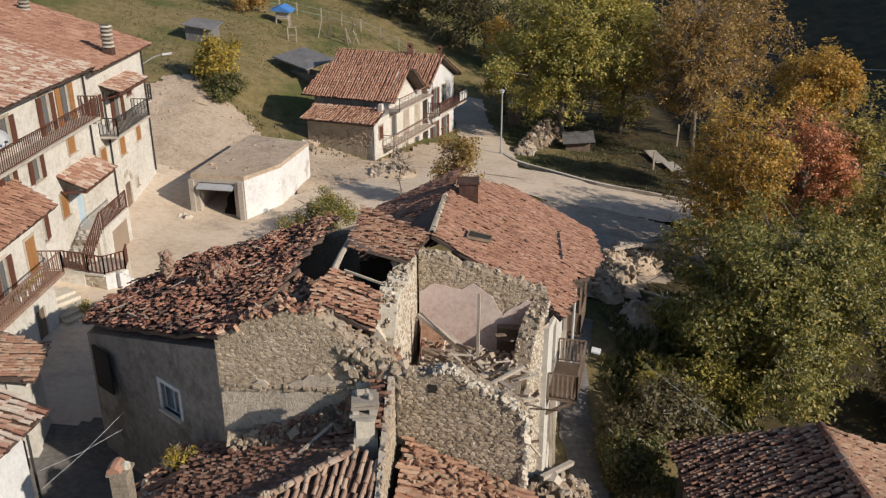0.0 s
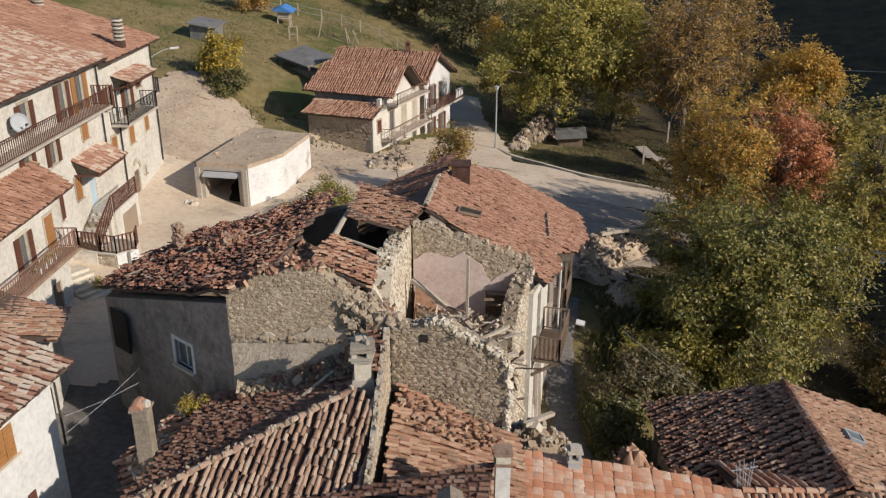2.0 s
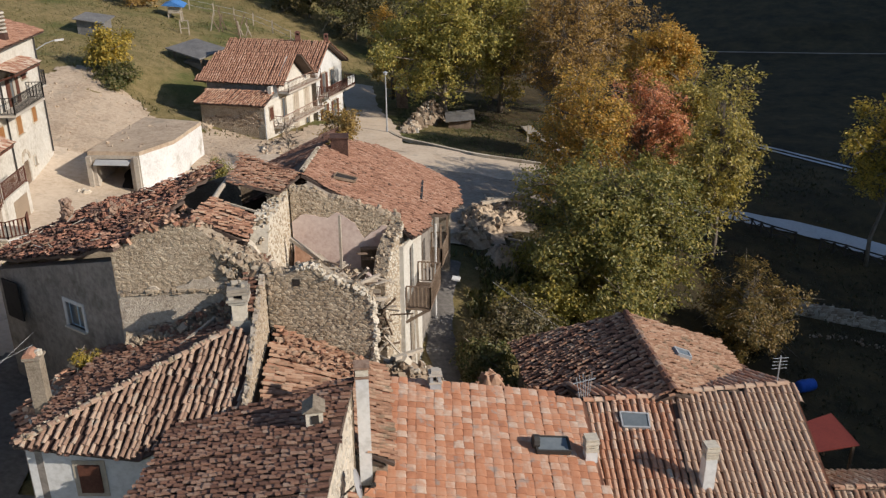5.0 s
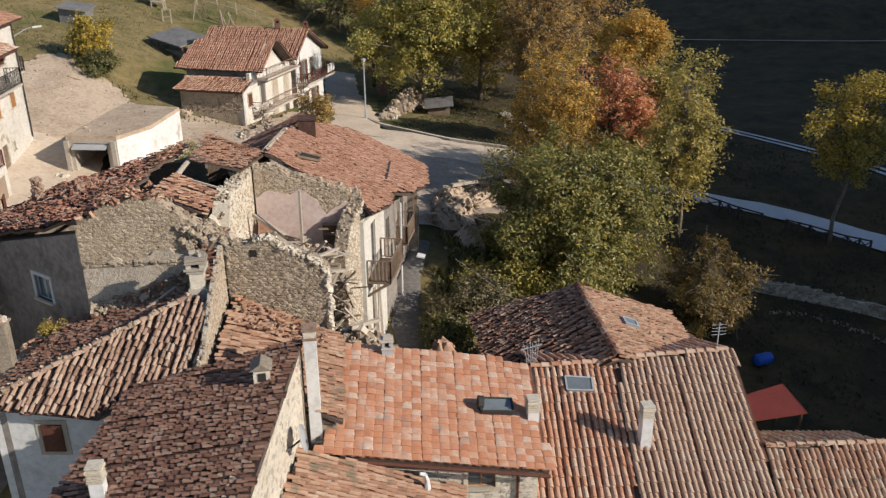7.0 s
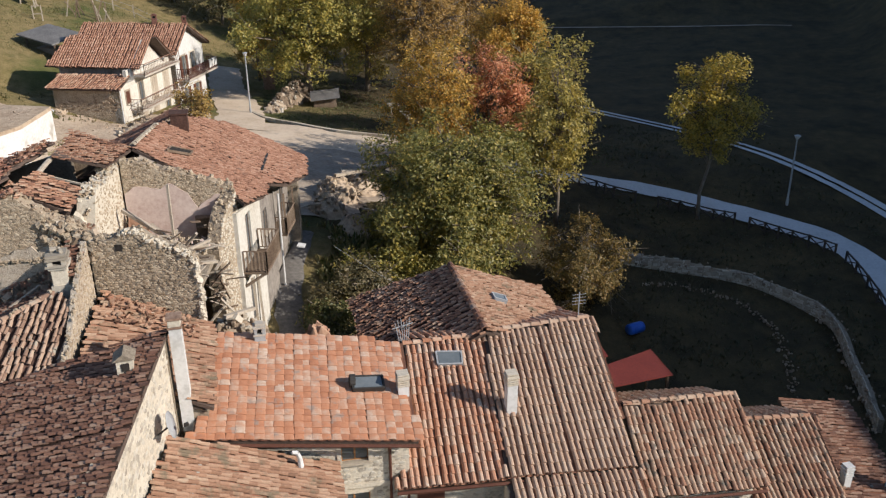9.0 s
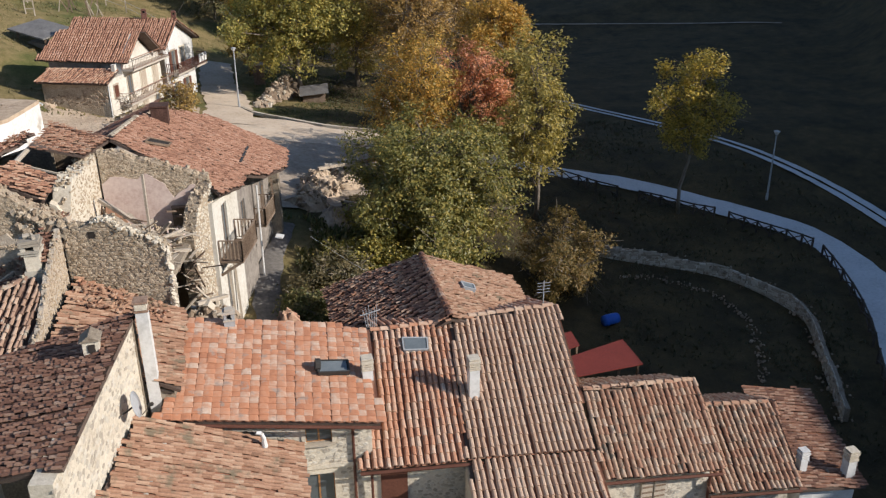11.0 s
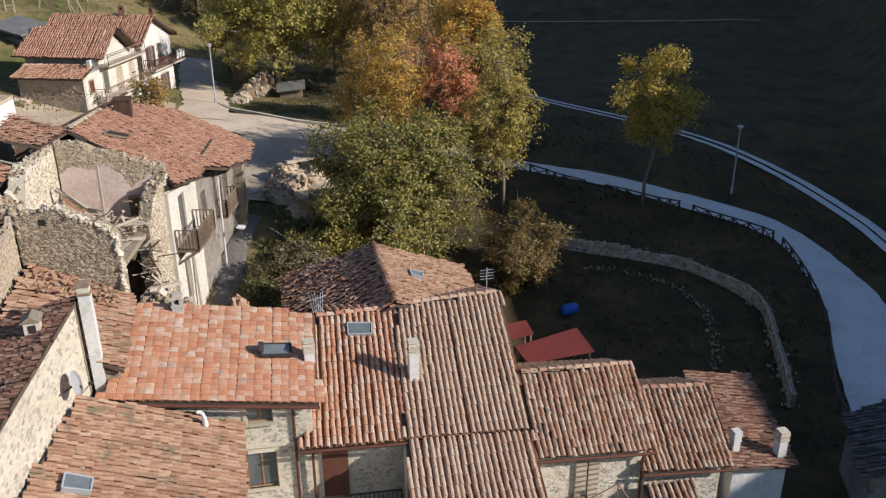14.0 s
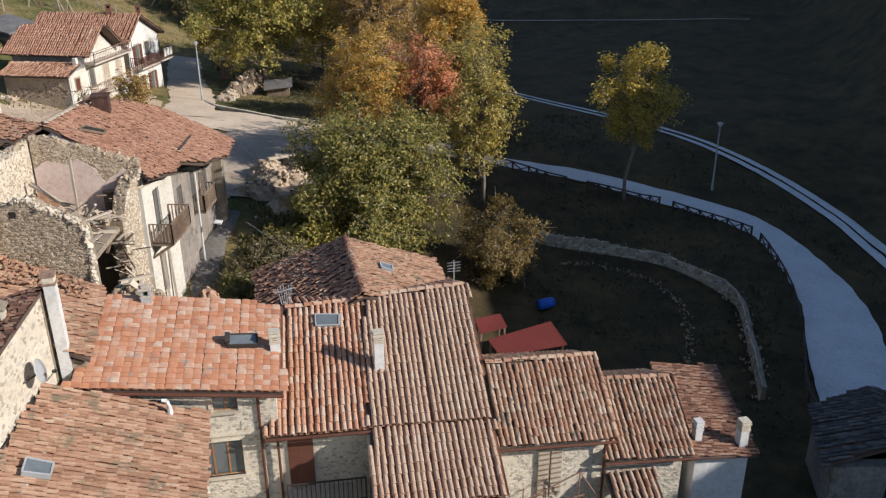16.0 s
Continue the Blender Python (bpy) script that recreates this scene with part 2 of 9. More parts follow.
def grass_material():
    """Dry tan and olive grass on the field, dark meadow and scrub with shade painted in on the valley side."""
    def build(nt, b):
        fine, mid, big = world_noise(nt, 7.0, 6, 0.75), world_noise(nt, 0.9, 5, 0.7), world_noise(nt, 0.12, 4)
        dry = ramp(nt, mid, spread((0.085, 0.078, 0.028), (0.155, 0.125, 0.05), (0.245, 0.185, 0.085), (0.14, 0.12, 0.045)))
        green = ramp(nt, mid, spread((0.05, 0.064, 0.018), (0.095, 0.105, 0.03), (0.15, 0.13, 0.05)))
        valley_shade = ramp(nt, mid, spread((0.034, 0.027, 0.014), (0.064, 0.049, 0.023), (0.098, 0.070, 0.035)))
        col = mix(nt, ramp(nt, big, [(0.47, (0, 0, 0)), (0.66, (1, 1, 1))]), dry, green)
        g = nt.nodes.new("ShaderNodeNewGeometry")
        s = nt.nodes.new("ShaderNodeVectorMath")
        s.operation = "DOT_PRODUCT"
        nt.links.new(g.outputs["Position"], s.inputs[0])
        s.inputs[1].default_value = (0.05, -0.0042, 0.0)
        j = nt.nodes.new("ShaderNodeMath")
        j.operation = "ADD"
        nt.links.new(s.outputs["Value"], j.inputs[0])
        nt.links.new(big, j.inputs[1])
        valley_shade = mix(nt, 0.7, valley_shade, ramp(nt, world_noise(nt, 0.28, 5, 0.7), [(0.36, (0.45, 0.5, 0.55)), (0.64, (1.5, 1.4, 1.25))]), "MULTIPLY")
        # Blend by position to the valley colour, which carries hill and tree shade.
        col = mix(nt, ramp(nt, j.outputs[0], [(0.72, (0, 0, 0)), (1.0, (1, 1, 1))]), col, valley_shade)
        col = mix(nt, 0.45, col, ramp(nt, fine, [(0.3, (0.45, 0.45, 0.45)), (0.7, (1.5, 1.5, 1.5))]), "MULTIPLY")
        nt.links.new(col, b.inputs["Base Color"])
        bump(nt, b, fine, 0.8, 0.08)
    return material("field_grass", build, 0.95)


M_GRASS = grass_material()
M_DIRT = speckled("pale_dirt", spread((0.33, 0.245, 0.17), (0.475, 0.37, 0.27), (0.56, 0.45, 0.335)), 0, 0.3, 3.0, 0.95, 0.9, 0.12, stain=((0.34, 0.28, 0.21), 0.7, 0.58))
M_DIRT_GREY = speckled("grey_earth", spread((0.24, 0.19, 0.145), (0.36, 0.295, 0.23), (0.45, 0.375, 0.30)), 0, 0.5, 3.0, 0.95, 0.7, 0.07, stain=((0.26, 0.205, 0.15), 0.6, 0.56))
M_ROAD = speckled("dusty_road", spread((0.44, 0.345, 0.25), (0.56, 0.455, 0.345), (0.625, 0.525, 0.41)), 0, 0.35, 3.0, 0.95, 0.4, 0.03, stain=((0.40, 0.33, 0.26), 0.5, 0.58))
M_PATH = speckled("pale_gravel_path", spread((0.448, 0.459, 0.470), (0.560, 0.571, 0.582), (0.627, 0.638, 0.650)), 0, 0.5, 5.0, 0.95, 0.3, 0.02)
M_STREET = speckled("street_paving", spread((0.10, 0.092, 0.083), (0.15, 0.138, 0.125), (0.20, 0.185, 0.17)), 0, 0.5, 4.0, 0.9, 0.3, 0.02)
M_BARK = speckled("bark", spread((0.10, 0.08, 0.06), (0.20, 0.165, 0.13), (0.28, 0.24, 0.19)), 0, 1.5, 14, 0.95, 0.6, 0.03)


def glass_material():
    def build(nt, b):
        b.inputs["Base Color"].default_value = (0.09, 0.105, 0.115, 1)
        b.inputs["Specular IOR Level"].default_value = 0.8
    return material("window_glass", build, 0.08)


M_GLASS = glass_material()
# Roof glass with the sky's reflection put into its grey-blue base colour.
M_SKY_PANE = speckled("sky_tinted_roof_glass", spread((0.119, 0.140, 0.154), (0.168, 0.189, 0.203)), 0, 1.0, 6, 0.12, 0.02)


def leaf_material(name, stops):
    def build(nt, b):
        f = nt.nodes.new("ShaderNodeMix")
        f.data_type = "FLOAT"
        f.inputs[0].default_value = 0.3
        nt.links.new(piece_random(nt), f.inputs[2])
        nt.links.new(world_noise(nt, 0.4, 3), f.inputs[3])
        col = ramp(nt, f.outputs[0], stops)
        nt.links.new(col, b.inputs["Base Color"])
        t = nt.nodes.new("ShaderNodeBsdfTranslucent")
        nt.links.new(mix(nt, 1.0, col, (1.5, 1.6, 1.2), "MULTIPLY"), t.inputs[0])
        a = nt.nodes.new("ShaderNodeMixShader")
        a.inputs[0].default_value = 0.27
        b.inputs["Specular IOR Level"].default_value = 0.45
        nt.links.new(b.outputs[0], a.inputs[1])
        nt.links.new(t.outputs[0], a.inputs[2])
        nt.links.new(a.outputs[0], nt.nodes["Material Output"].inputs[0])
    return material(name, build, 0.48)


L_GREEN = leaf_material("walnut_leaves", spread_full((0.07, 0.075, 0.024), (0.135, 0.135, 0.04), (0.235, 0.215, 0.062), (0.33, 0.27, 0.075), (0.50, 0.35, 0.085)))
L_OLIVE = leaf_material("olive_leaves", spread_full((0.15, 0.135, 0.042), (0.28, 0.235, 0.07), (0.42, 0.33, 0.09), (0.56, 0.40, 0.10)))
L_OLIVE_GREEN = leaf_material("olive_green_leaves", spread_full((0.13, 0.13, 0.038), (0.26, 0.24, 0.065), (0.40, 0.33, 0.085), (0.56, 0.40, 0.09)))
L_YELLOW = leaf_material("yellow_leaves", spread_full((0.22, 0.15, 0.04), (0.40, 0.25, 0.055), (0.58, 0.34, 0.07), (0.66, 0.40, 0.08)))
L_GOLD = leaf_material("golden_leaves", spread_full((0.17, 0.14, 0.038), (0.34, 0.235, 0.055), (0.52, 0.30, 0.06), (0.66, 0.37, 0.07)))
L_RED = leaf_material("red_leaves", spread_full((0.32, 0.15, 0.075), (0.50, 0.21, 0.115), (0.62, 0.28, 0.15), (0.62, 0.36, 0.13)))
L_BROWN = leaf_material("russet_leaves", spread((0.23, 0.15, 0.052), (0.36, 0.225, 0.07), (0.47, 0.295, 0.09)))
L_BROWN_GREEN = leaf_material("brown_green_leaves", spread((0.10, 0.085, 0.03), (0.20, 0.14, 0.045), (0.32, 0.20, 0.06)))
# Leaf colour darkened to stand for thicket trees in shade.
L_WOOD_SHADE = leaf_material("shaded_thicket_leaves", spread((0.038, 0.04, 0.016), (0.075, 0.07, 0.026), (0.14, 0.105, 0.038)))
L_YELLOW_OLIVE = leaf_material("yellow_olive_leaves", spread((0.17, 0.145, 0.035), (0.30, 0.24, 0.05), (0.46, 0.33, 0.06), (0.56, 0.39, 0.07)))
L_BROWN_SPARSE = leaf_material("pale_russet_leaves", spread((0.22, 0.14, 0.045), (0.34, 0.22, 0.07), (0.44, 0.30, 0.09)))
L_GRASS = leaf_material("dry_grass", spread((0.09, 0.085, 0.03), (0.17, 0.15, 0.06), (0.26, 0.22, 0.11)))
L_WEED = leaf_material("weeds", spread((0.06, 0.075, 0.02), (0.12, 0.12, 0.035), (0.24, 0.19, 0.08)))
L_DULL = leaf_material("dry_twigs", spread((0.08, 0.075, 0.035), (0.14, 0.115, 0.055), (0.20, 0.155, 0.075)))
# Valley blades: the valley floor's shade is put into their colour.
L_VALLEY_SHADE = leaf_material("valley_shade_grass", spread((0.035, 0.038, 0.018), (0.06, 0.06, 0.028), (0.095, 0.08, 0.042)))
# Meadow blades: green darkened to include the far trees' shade.
L_MEADOW_SHADE = leaf_material("meadow_grass", spread((0.05, 0.062, 0.018), (0.085, 0.096, 0.03), (0.13, 0.125, 0.045)))

# ---- builders ----
WORLD_OF = {}


def thing(name, x, y, z, label, category, group="", kind=""):
    ob = new(name)
    ob.empty_display_size = 0.3
    ob.location = Vector((x, y, z)) * UNIT
    WORLD_OF[ob.name] = Matrix.Translation(ob.location)
    return tagged(ob, label, category, group, kind)


def under(ob, parent):
    if parent is not None:
        ob.parent = parent
        ob.matrix_parent_inverse = WORLD_OF.get(parent.name, Matrix()).inverted()
    return ob


def mesh_of(name, verts, faces, mat, smooth=False):
    me = bpy.data.meshes.new(name)
    me.from_pydata((np.array([tuple(v) for v in verts], dtype=float) * UNIT).tolist(), [], faces)
    me.materials.append(mat)
    if smooth:
        me.polygons.foreach_set("use_smooth", [True] * len(me.polygons))
    me.update()
    return me


def solid(name, verts, faces, mat, parent=None, label="", smooth=False):
    """Links one mesh, given in world places, under a thing or a part."""
    ob = under(new(name, mesh_of(name, verts, faces, mat, smooth)), parent)
    return tagged(ob, label)


class Lump:
    """Collects boxes, bars and patches into one mesh."""

    def __init__(self):
        self.v, self.f = [], []

    def add(self, verts, faces):
        n = len(self.v)
        self.v += [tuple(p) for p in verts]
        self.f += [tuple(i + n for i in q) for q in faces]
        return self

    def hexa(self, lo, hi):
        """lo, hi: four corners each, in the same turn."""
        return self.add([*lo, *hi], [(3, 2, 1, 0), (4, 5, 6, 7), (0, 1, 5, 4), (1, 2, 6, 5), (2, 3, 7, 6), (3, 0, 4, 7)])

    def box(self, c, x, y, z):
        """A box with centre c and half-axes x, y, z (vectors)."""
        c, x, y, z = (Vector(q) for q in (c, x, y, z))
        lo = [c - z - x - y, c - z + x - y, c - z + x + y, c - z - x + y]
        return self.hexa(lo, [p + 2 * z for p in lo])

    def bar(self, a, b, w, h=None, up=(0, 0, 1)):
        """A squared bar from a to b."""
        a, b = Vector(a), Vector(b)
        d = (b - a).normalized()
        s = d.cross(Vector(up))
        s = s.normalized() if s.length > 1e-4 else Vector((1, 0, 0))
        u = s.cross(d)
        return self.box((a + b) / 2, d * (b - a).length / 2, s * w / 2, u * (h or w) / 2)

    def tube(self, pts, radii, sides=6):
        """A round bar along points."""
        pts, n0 = [Vector(p) for p in pts], len(self.v)
        for i, p in enumerate(pts):
            d = (pts[min(i + 1, len(pts) - 1)] - pts[max(i - 1, 0)]).normalized()
            s = d.cross(Vector((0, 0, 1)) if abs(d.z) < 0.9 else Vector((1, 0, 0))).normalized()
            u = s.cross(d)
            r = radii[i] if isinstance(radii, (list, tuple)) else radii
            self.v += [tuple(p + s * r * math.cos(k * math.tau / sides) + u * r * math.sin(k * math.tau / sides)) for k in range(sides)]
        for i in range(len(pts) - 1):
            for k in range(sides):
                a, b = n0 + i * sides + k, n0 + i * sides + (k + 1) % sides
                self.f.append((a, a + sides, b + sides, b))
        self.f.append(tuple(n0 + k for k in range(sides)))
        self.f.append(tuple(n0 + (len(pts) - 1) * sides + k for k in reversed(range(sides))))
        return self

    def stone(self, c, sx, sy, sz, rng):
        """A broken block: a lopsided box with one end knocked narrower and a split face."""
        q = Euler(rng.uniform(0, 6.28, 3)).to_matrix()
        k = rng.choice([0.75, 0.9, 1.0, 1.25])
        v = []
        for z, w in ((-1, rng.uniform(0.75, 1.0)), (rng.uniform(0.1, 0.5), 1.0), (1, rng.uniform(0.35, 0.85))):
            for x, y in ((-1, -1), (1, -1), (1, 1), (-1, 1)):
                v.append(Vector(c) + q @ Vector((x * sx * k * w * rng.uniform(0.6, 1.0), y * sy * k * w * rng.uniform(0.6, 1.0), z * sz * k * rng.uniform(0.8, 1.15))))
        f = [(3, 2, 1, 0), (8, 9, 10, 11)]
        for r in (0, 4):
            f += [(r + a, r + (a + 1) % 4, r + 4 + (a + 1) % 4, r + 4 + a) for a in range(4)]
        return self.add(v, f)

    def make(self, name, mat, parent=None, label="", smooth=False):
        return solid(name, self.v, self.f, mat, parent, label, smooth)


def inside(poly, u, v):
    """Whether (u, v) lies in the polygon."""
    hit = False
    for (a, b), (c, d) in zip(poly, poly[1:] + poly[:1]):
        if (b > v) != (d > v) and u < (c - a) * (v - b) / (d - b) + a:
            hit = not hit
    return hit


TILE_MESHES = {}


def barrel(mat, width, length, mouth=0.028, arch=1.0):
    """A tapered half-round cover tile, mouth at its lower end."""
    key = (mat.name, round(width, 3), round(length, 3), arch, mouth)
    if key not in TILE_MESHES:
        v, n = [], 5 if width > 0.16 else 4
        for y, r, up in ((0.0, width / 2, mouth), (length, width / 2 * 0.82, 0.0)):
            v += [(-r * math.cos(k * math.pi / n), y, up + arch * r * math.sin(k * math.pi / n)) for k in range(n + 1)]
        r = width / 2 - 0.022
        v += [(-r * math.cos(k * math.pi / n), 0.0, mouth - 0.008 + arch * r * math.sin(k * math.pi / n)) for k in range(n + 1)]
        f = [(k, k + 1, n + 2 + k, n + 1 + k) for k in range(n)] + [(k + 1, k, 2 * n + 2 + k, 2 * n + 3 + k) for k in range(n)]
        TILE_MESHES[key] = mesh_of("tile", v, f, mat, False)
    return TILE_MESHES[key]


def roof(parent, name, corners, mat, spacing=0.3, length=0.36, mess=0.15, singles=300, arch=0.85, deck=0.1, holes=(), label="", lost=0.0, rng=None, wide=0.72, channel=None, warp=None, along=None, mouth=0.028):
    """A tiled slope. corners: the outline in the world, the first two along the eave; tiles run up from that line. holes: outlines in the
    slope's own metres (along the eave, up the slope)."""
    rng = rng or np.random.default_rng(abs(int(corners[0][0] * 131 + corners[0][1] * 17)) + 5)
    P = [Vector(c) for c in corners]
    u = (Vector(along[1]) - Vector(along[0]) if along else P[1] - P[0]).normalized()
    n = Vector((0, 0, 0))
    for a, b in zip(P, P[1:] + P[:1]):
        n += (a - P[0]).cross(b - P[0])
    n = n.normalized()
    if n.z < 0:
        n = -n
    w = n.cross(u).normalized()
    if (sum(P, Vector()) / len(P) - P[0]).dot(w) < 0:
        w = -w
    flat = [((p - P[0]).dot(u), (p - P[0]).dot(w)) for p in P]
    body = Lump()
    if not holes and not warp:
        k = len(P)
        body.add([*P, *[p - n * deck for p in P]], [tuple(range(k)), tuple(range(2 * k - 1, k - 1, -1))] + [(i, (i + 1) % k, k + (i + 1) % k, k + i) for i in range(k)])
    umin, umax = min(p[0] for p in flat), max(p[0] for p in flat)
    vmin, vmax = min(p[1] for p in flat), max(p[1] for p in flat)
    lift = warp or (lambda a, b: 0.0)
    if holes or warp:
        step = 0.35
        for i in range(int((umax - umin) / step) + 1):
            for j in range(int((vmax - vmin) / step) + 1):
                cu, cv = umin + (i + 0.5) * step, vmin + (j + 0.5) * step
                if inside(flat, cu, cv) and not any(inside(list(h), cu, cv) for h in holes):
                    up = [P[0] + u * (cu + p * step * 0.52) + w * (cv + q * step * 0.52) + n * lift(cu + p * step * 0.52, cv + q * step * 0.52) for p, q in ((-1, -1), (1, -1), (1, 1), (-1, 1))]
                    body.hexa([p - n * deck for p in up], up)
    top = body.make(name, M_DECK, parent, label)
    mesh = barrel(mat, spacing * wide, length * 1.22, mouth, arch)
    co = np.array([q.co for q in mesh.vertices])
    faces = [tuple(q.vertices) for q in mesh.polygons]
    basis = Matrix((u, w, n)).transposed().to_4x4()
    spots, rows = [], int((vmax - vmin) / length) + 1
    cols = max(1, int(round((umax - umin) / spacing)))
    step = (umax - umin) / max(cols, 1)
    trough = Lump()
    for i in range(cols + 1):
        cu = umin + i * step
        sway = rng.normal(0, 0.012) * (1 + 4 * mess)
        phase = rng.uniform(-0.5, 0.5) * length * min(1.0, 2 * mess)
        for j in range(rows):
            cv = vmin + j * length - 0.04 + phase
            mid = (min(max(cu, umin + 0.02), umax - 0.02), cv + length * 0.55)
            if inside(flat, *mid) and not any(inside(list(h), *mid) for h in holes):
                if rng.random() >= lost:
                    tilt = Euler((rng.normal(0, 0.012 + 0.06 * mess), rng.normal(0, 0.02 + 0.10 * mess), rng.normal(0, 0.012 + 0.12 * mess))).to_matrix().to_4x4()
                    at = P[0] + u * (cu + sway + rng.normal(0, 0.006 + 0.05 * mess)) + w * (max(cv, vmin - 0.06) + rng.normal(0, 0.008 + 0.05 * mess)) + n * (0.034 + 0.007 * (i % 2) + abs(rng.normal(0, 0.004 + 0.03 * mess)) + lift(cu, cv))
                    spots.append(Matrix.Translation(at) @ basis @ tilt)
                c = P[0] + u * (cu + step / 2) + w * cv + n * (0.004 + lift(cu, cv))
                if cu + step / 2 < umax and inside(flat, cu + step / 2, mid[1]):
                    h = step * 0.42
                    a, b = c, c + w * length * 1.05
                    trough.add([a - u * h + n * 0.034, a - u * h * 0.4 + n * 0.008, a + u * h * 0.4 + n * 0.008, a + u * h + n * 0.034, b - u * h + n * 0.03, b - u * h * 0.4, b + u * h * 0.4, b + u * h + n * 0.03],
                               [(0, 1, 5, 4), (1, 2, 6, 5), (2, 3, 7, 6)])
    if trough.v:
        # The default channel colour includes the troughs' shade.
        tagged(trough.make("channel_tiles", channel or M_CHANNEL_SHADE, top, "channel tiles between the cover tiles, trough shade in the dark ones"), kind="stuff")
    LATE_TILES.append((top, mesh, spots, singles))
    return top, (P[0], u, w, n)


LATE_TILES = []


def placed(m):
    """A place in the plan, turned into metres."""
    m = m.copy()
    m.translation = m.translation * UNIT
    return m


def lay_tiles():
    for top, mesh, spots, singles in LATE_TILES:
        cut = min(len(spots), singles)
        order = range(len(spots)) if cut == len(spots) else sorted(range(len(spots)), key=lambda i: spots[i].translation.y)
        order = list(order)
        for i in order[:cut]:
            ob = under(new("tile", mesh), top)
            ob.matrix_basis = placed(spots[i])
        rest = order[cut:]
        if rest:
            co = np.array([(*(q.co / UNIT), 1.0) for q in mesh.vertices])
            faces = [tuple(q.vertices) for q in mesh.polygons]
            v = np.concatenate([co @ np.array(spots[i]).T for i in rest])[:, :3]
            k = len(co)
            f = [tuple(q + n * k for q in face) for n in range(len(rest)) for face in faces]
            tagged(solid("tiles", v.tolist(), f, mesh.materials[0], top), kind="stuff")


def wall(parent, a, b, z0, za, zb, thick, mat, holes=(), name="wall", label="", out=1, profile=None):
    """An upright wall from a to b (plan), base z0, top za at a and zb at b, as one closed mesh. holes: (from a along the wall, bottom z,
    width, height) and they go right through. out: the side (1: right of a to b) of the outer face. profile: a function of the way along
    that gives a broken top instead."""
    a, b = Vector((*a, 0)), Vector((*b, 0))
    L = (b - a).length
    d = (b - a) / L
    inw = Vector((-d.y, d.x, 0)) * out * thick
    us = {0.0, L, *[h[0] for h in holes], *[h[0] + h[2] for h in holes]}
    if profile:
        us |= {L * k / max(2, int(L / 0.16)) for k in range(max(2, int(L / 0.16)))}
    us = sorted(us)
    zs = sorted({z0, *[h[1] for h in holes], *[h[1] + h[3] for h in holes]})
    rows = len(zs)
    top = profile or (lambda u: za + (zb - za) * u / L)
    lump = Lump()
    for side in (0, 1):
        for u in us:
            for z in [*zs, max(top(u), zs[-1] + 0.02)]:
                lump.v.append(tuple(a + d * u + inw * side + Vector((0, 0, z))))
    n, m = len(us), rows + 1
    at = lambda s, i, j: s * n * m + i * m + j
    void = lambda i, j: i < 0 or j < 0 or i >= n - 1 or j >= rows or any(
        h[0] < (us[i] + us[i + 1]) / 2 < h[0] + h[2] and j < rows - 1 and h[1] < (zs[j] + zs[j + 1]) / 2 < h[1] + h[3] for h in holes)
    for i in range(n - 1):
        for j in range(rows):
            if void(i, j):
                continue
            lump.f.append((at(0, i, j), at(0, i + 1, j), at(0, i + 1, j + 1), at(0, i, j + 1)))
            lump.f.append((at(1, i, j), at(1, i, j + 1), at(1, i + 1, j + 1), at(1, i + 1, j)))
            for (di, dj), (p, q) in (((-1, 0), ((i, j), (i, j + 1))), ((1, 0), ((i + 1, j + 1), (i + 1, j))), ((0, -1), ((i + 1, j), (i, j))), ((0, 1), ((i, j + 1), (i + 1, j + 1)))):
                if void(i + di, j + dj):
                    lump.f.append((at(0, *q), at(0, *p), at(1, *p), at(1, *q)))
    return lump.make(name, mat, parent, label)


def broken(points, seed=1, rough=0.14):
    """A broken wall top through points (way along, height)."""
    def top(u):
        z = points[-1][1]
        for (u0, z0), (u1, z1) in zip(points, points[1:]):
            if u <= u1:
                z = z0 + (z1 - z0) * max(0.0, u - u0) / (u1 - u0)
                break
        return z + rough * noise.noise((u * 2.3, seed * 7.7, 0.3)) + rough * 0.8 * noise.noise((u * 6.1, seed * 3.3, 4.3))
    return top


def loose_top(parent, a, b, top, thick, mat, seed=1, n=14, size=(0.06, 0.15), out=1):
    """Loose stones on a broken wall top."""
    rng = np.random.default_rng(seed)
    a3, d, o = frame_of(a, b, out)
    L = (Vector((*b, 0)) - a3).length
    lump = Lump()
    for _ in range(int(n * L)):
        u = rng.uniform(0, L)
        s = rng.uniform(*size)
        p = a3 + d * u - o * rng.uniform(0, thick) + Vector((0, 0, top(u) + s * 0.25))
        lump.stone(p, s, s * rng.uniform(0.6, 1), s * rng.uniform(0.4, 0.8), rng)
    tagged(lump.make("loose_masonry", mat, parent), kind="stuff")


def frame_of(a, b, out=1):
    a, b = Vector((*a, 0)), Vector((*b, 0))
    d = (b - a).normalized()
    return a, d, Vector((d.y, -d.x, 0)) * out


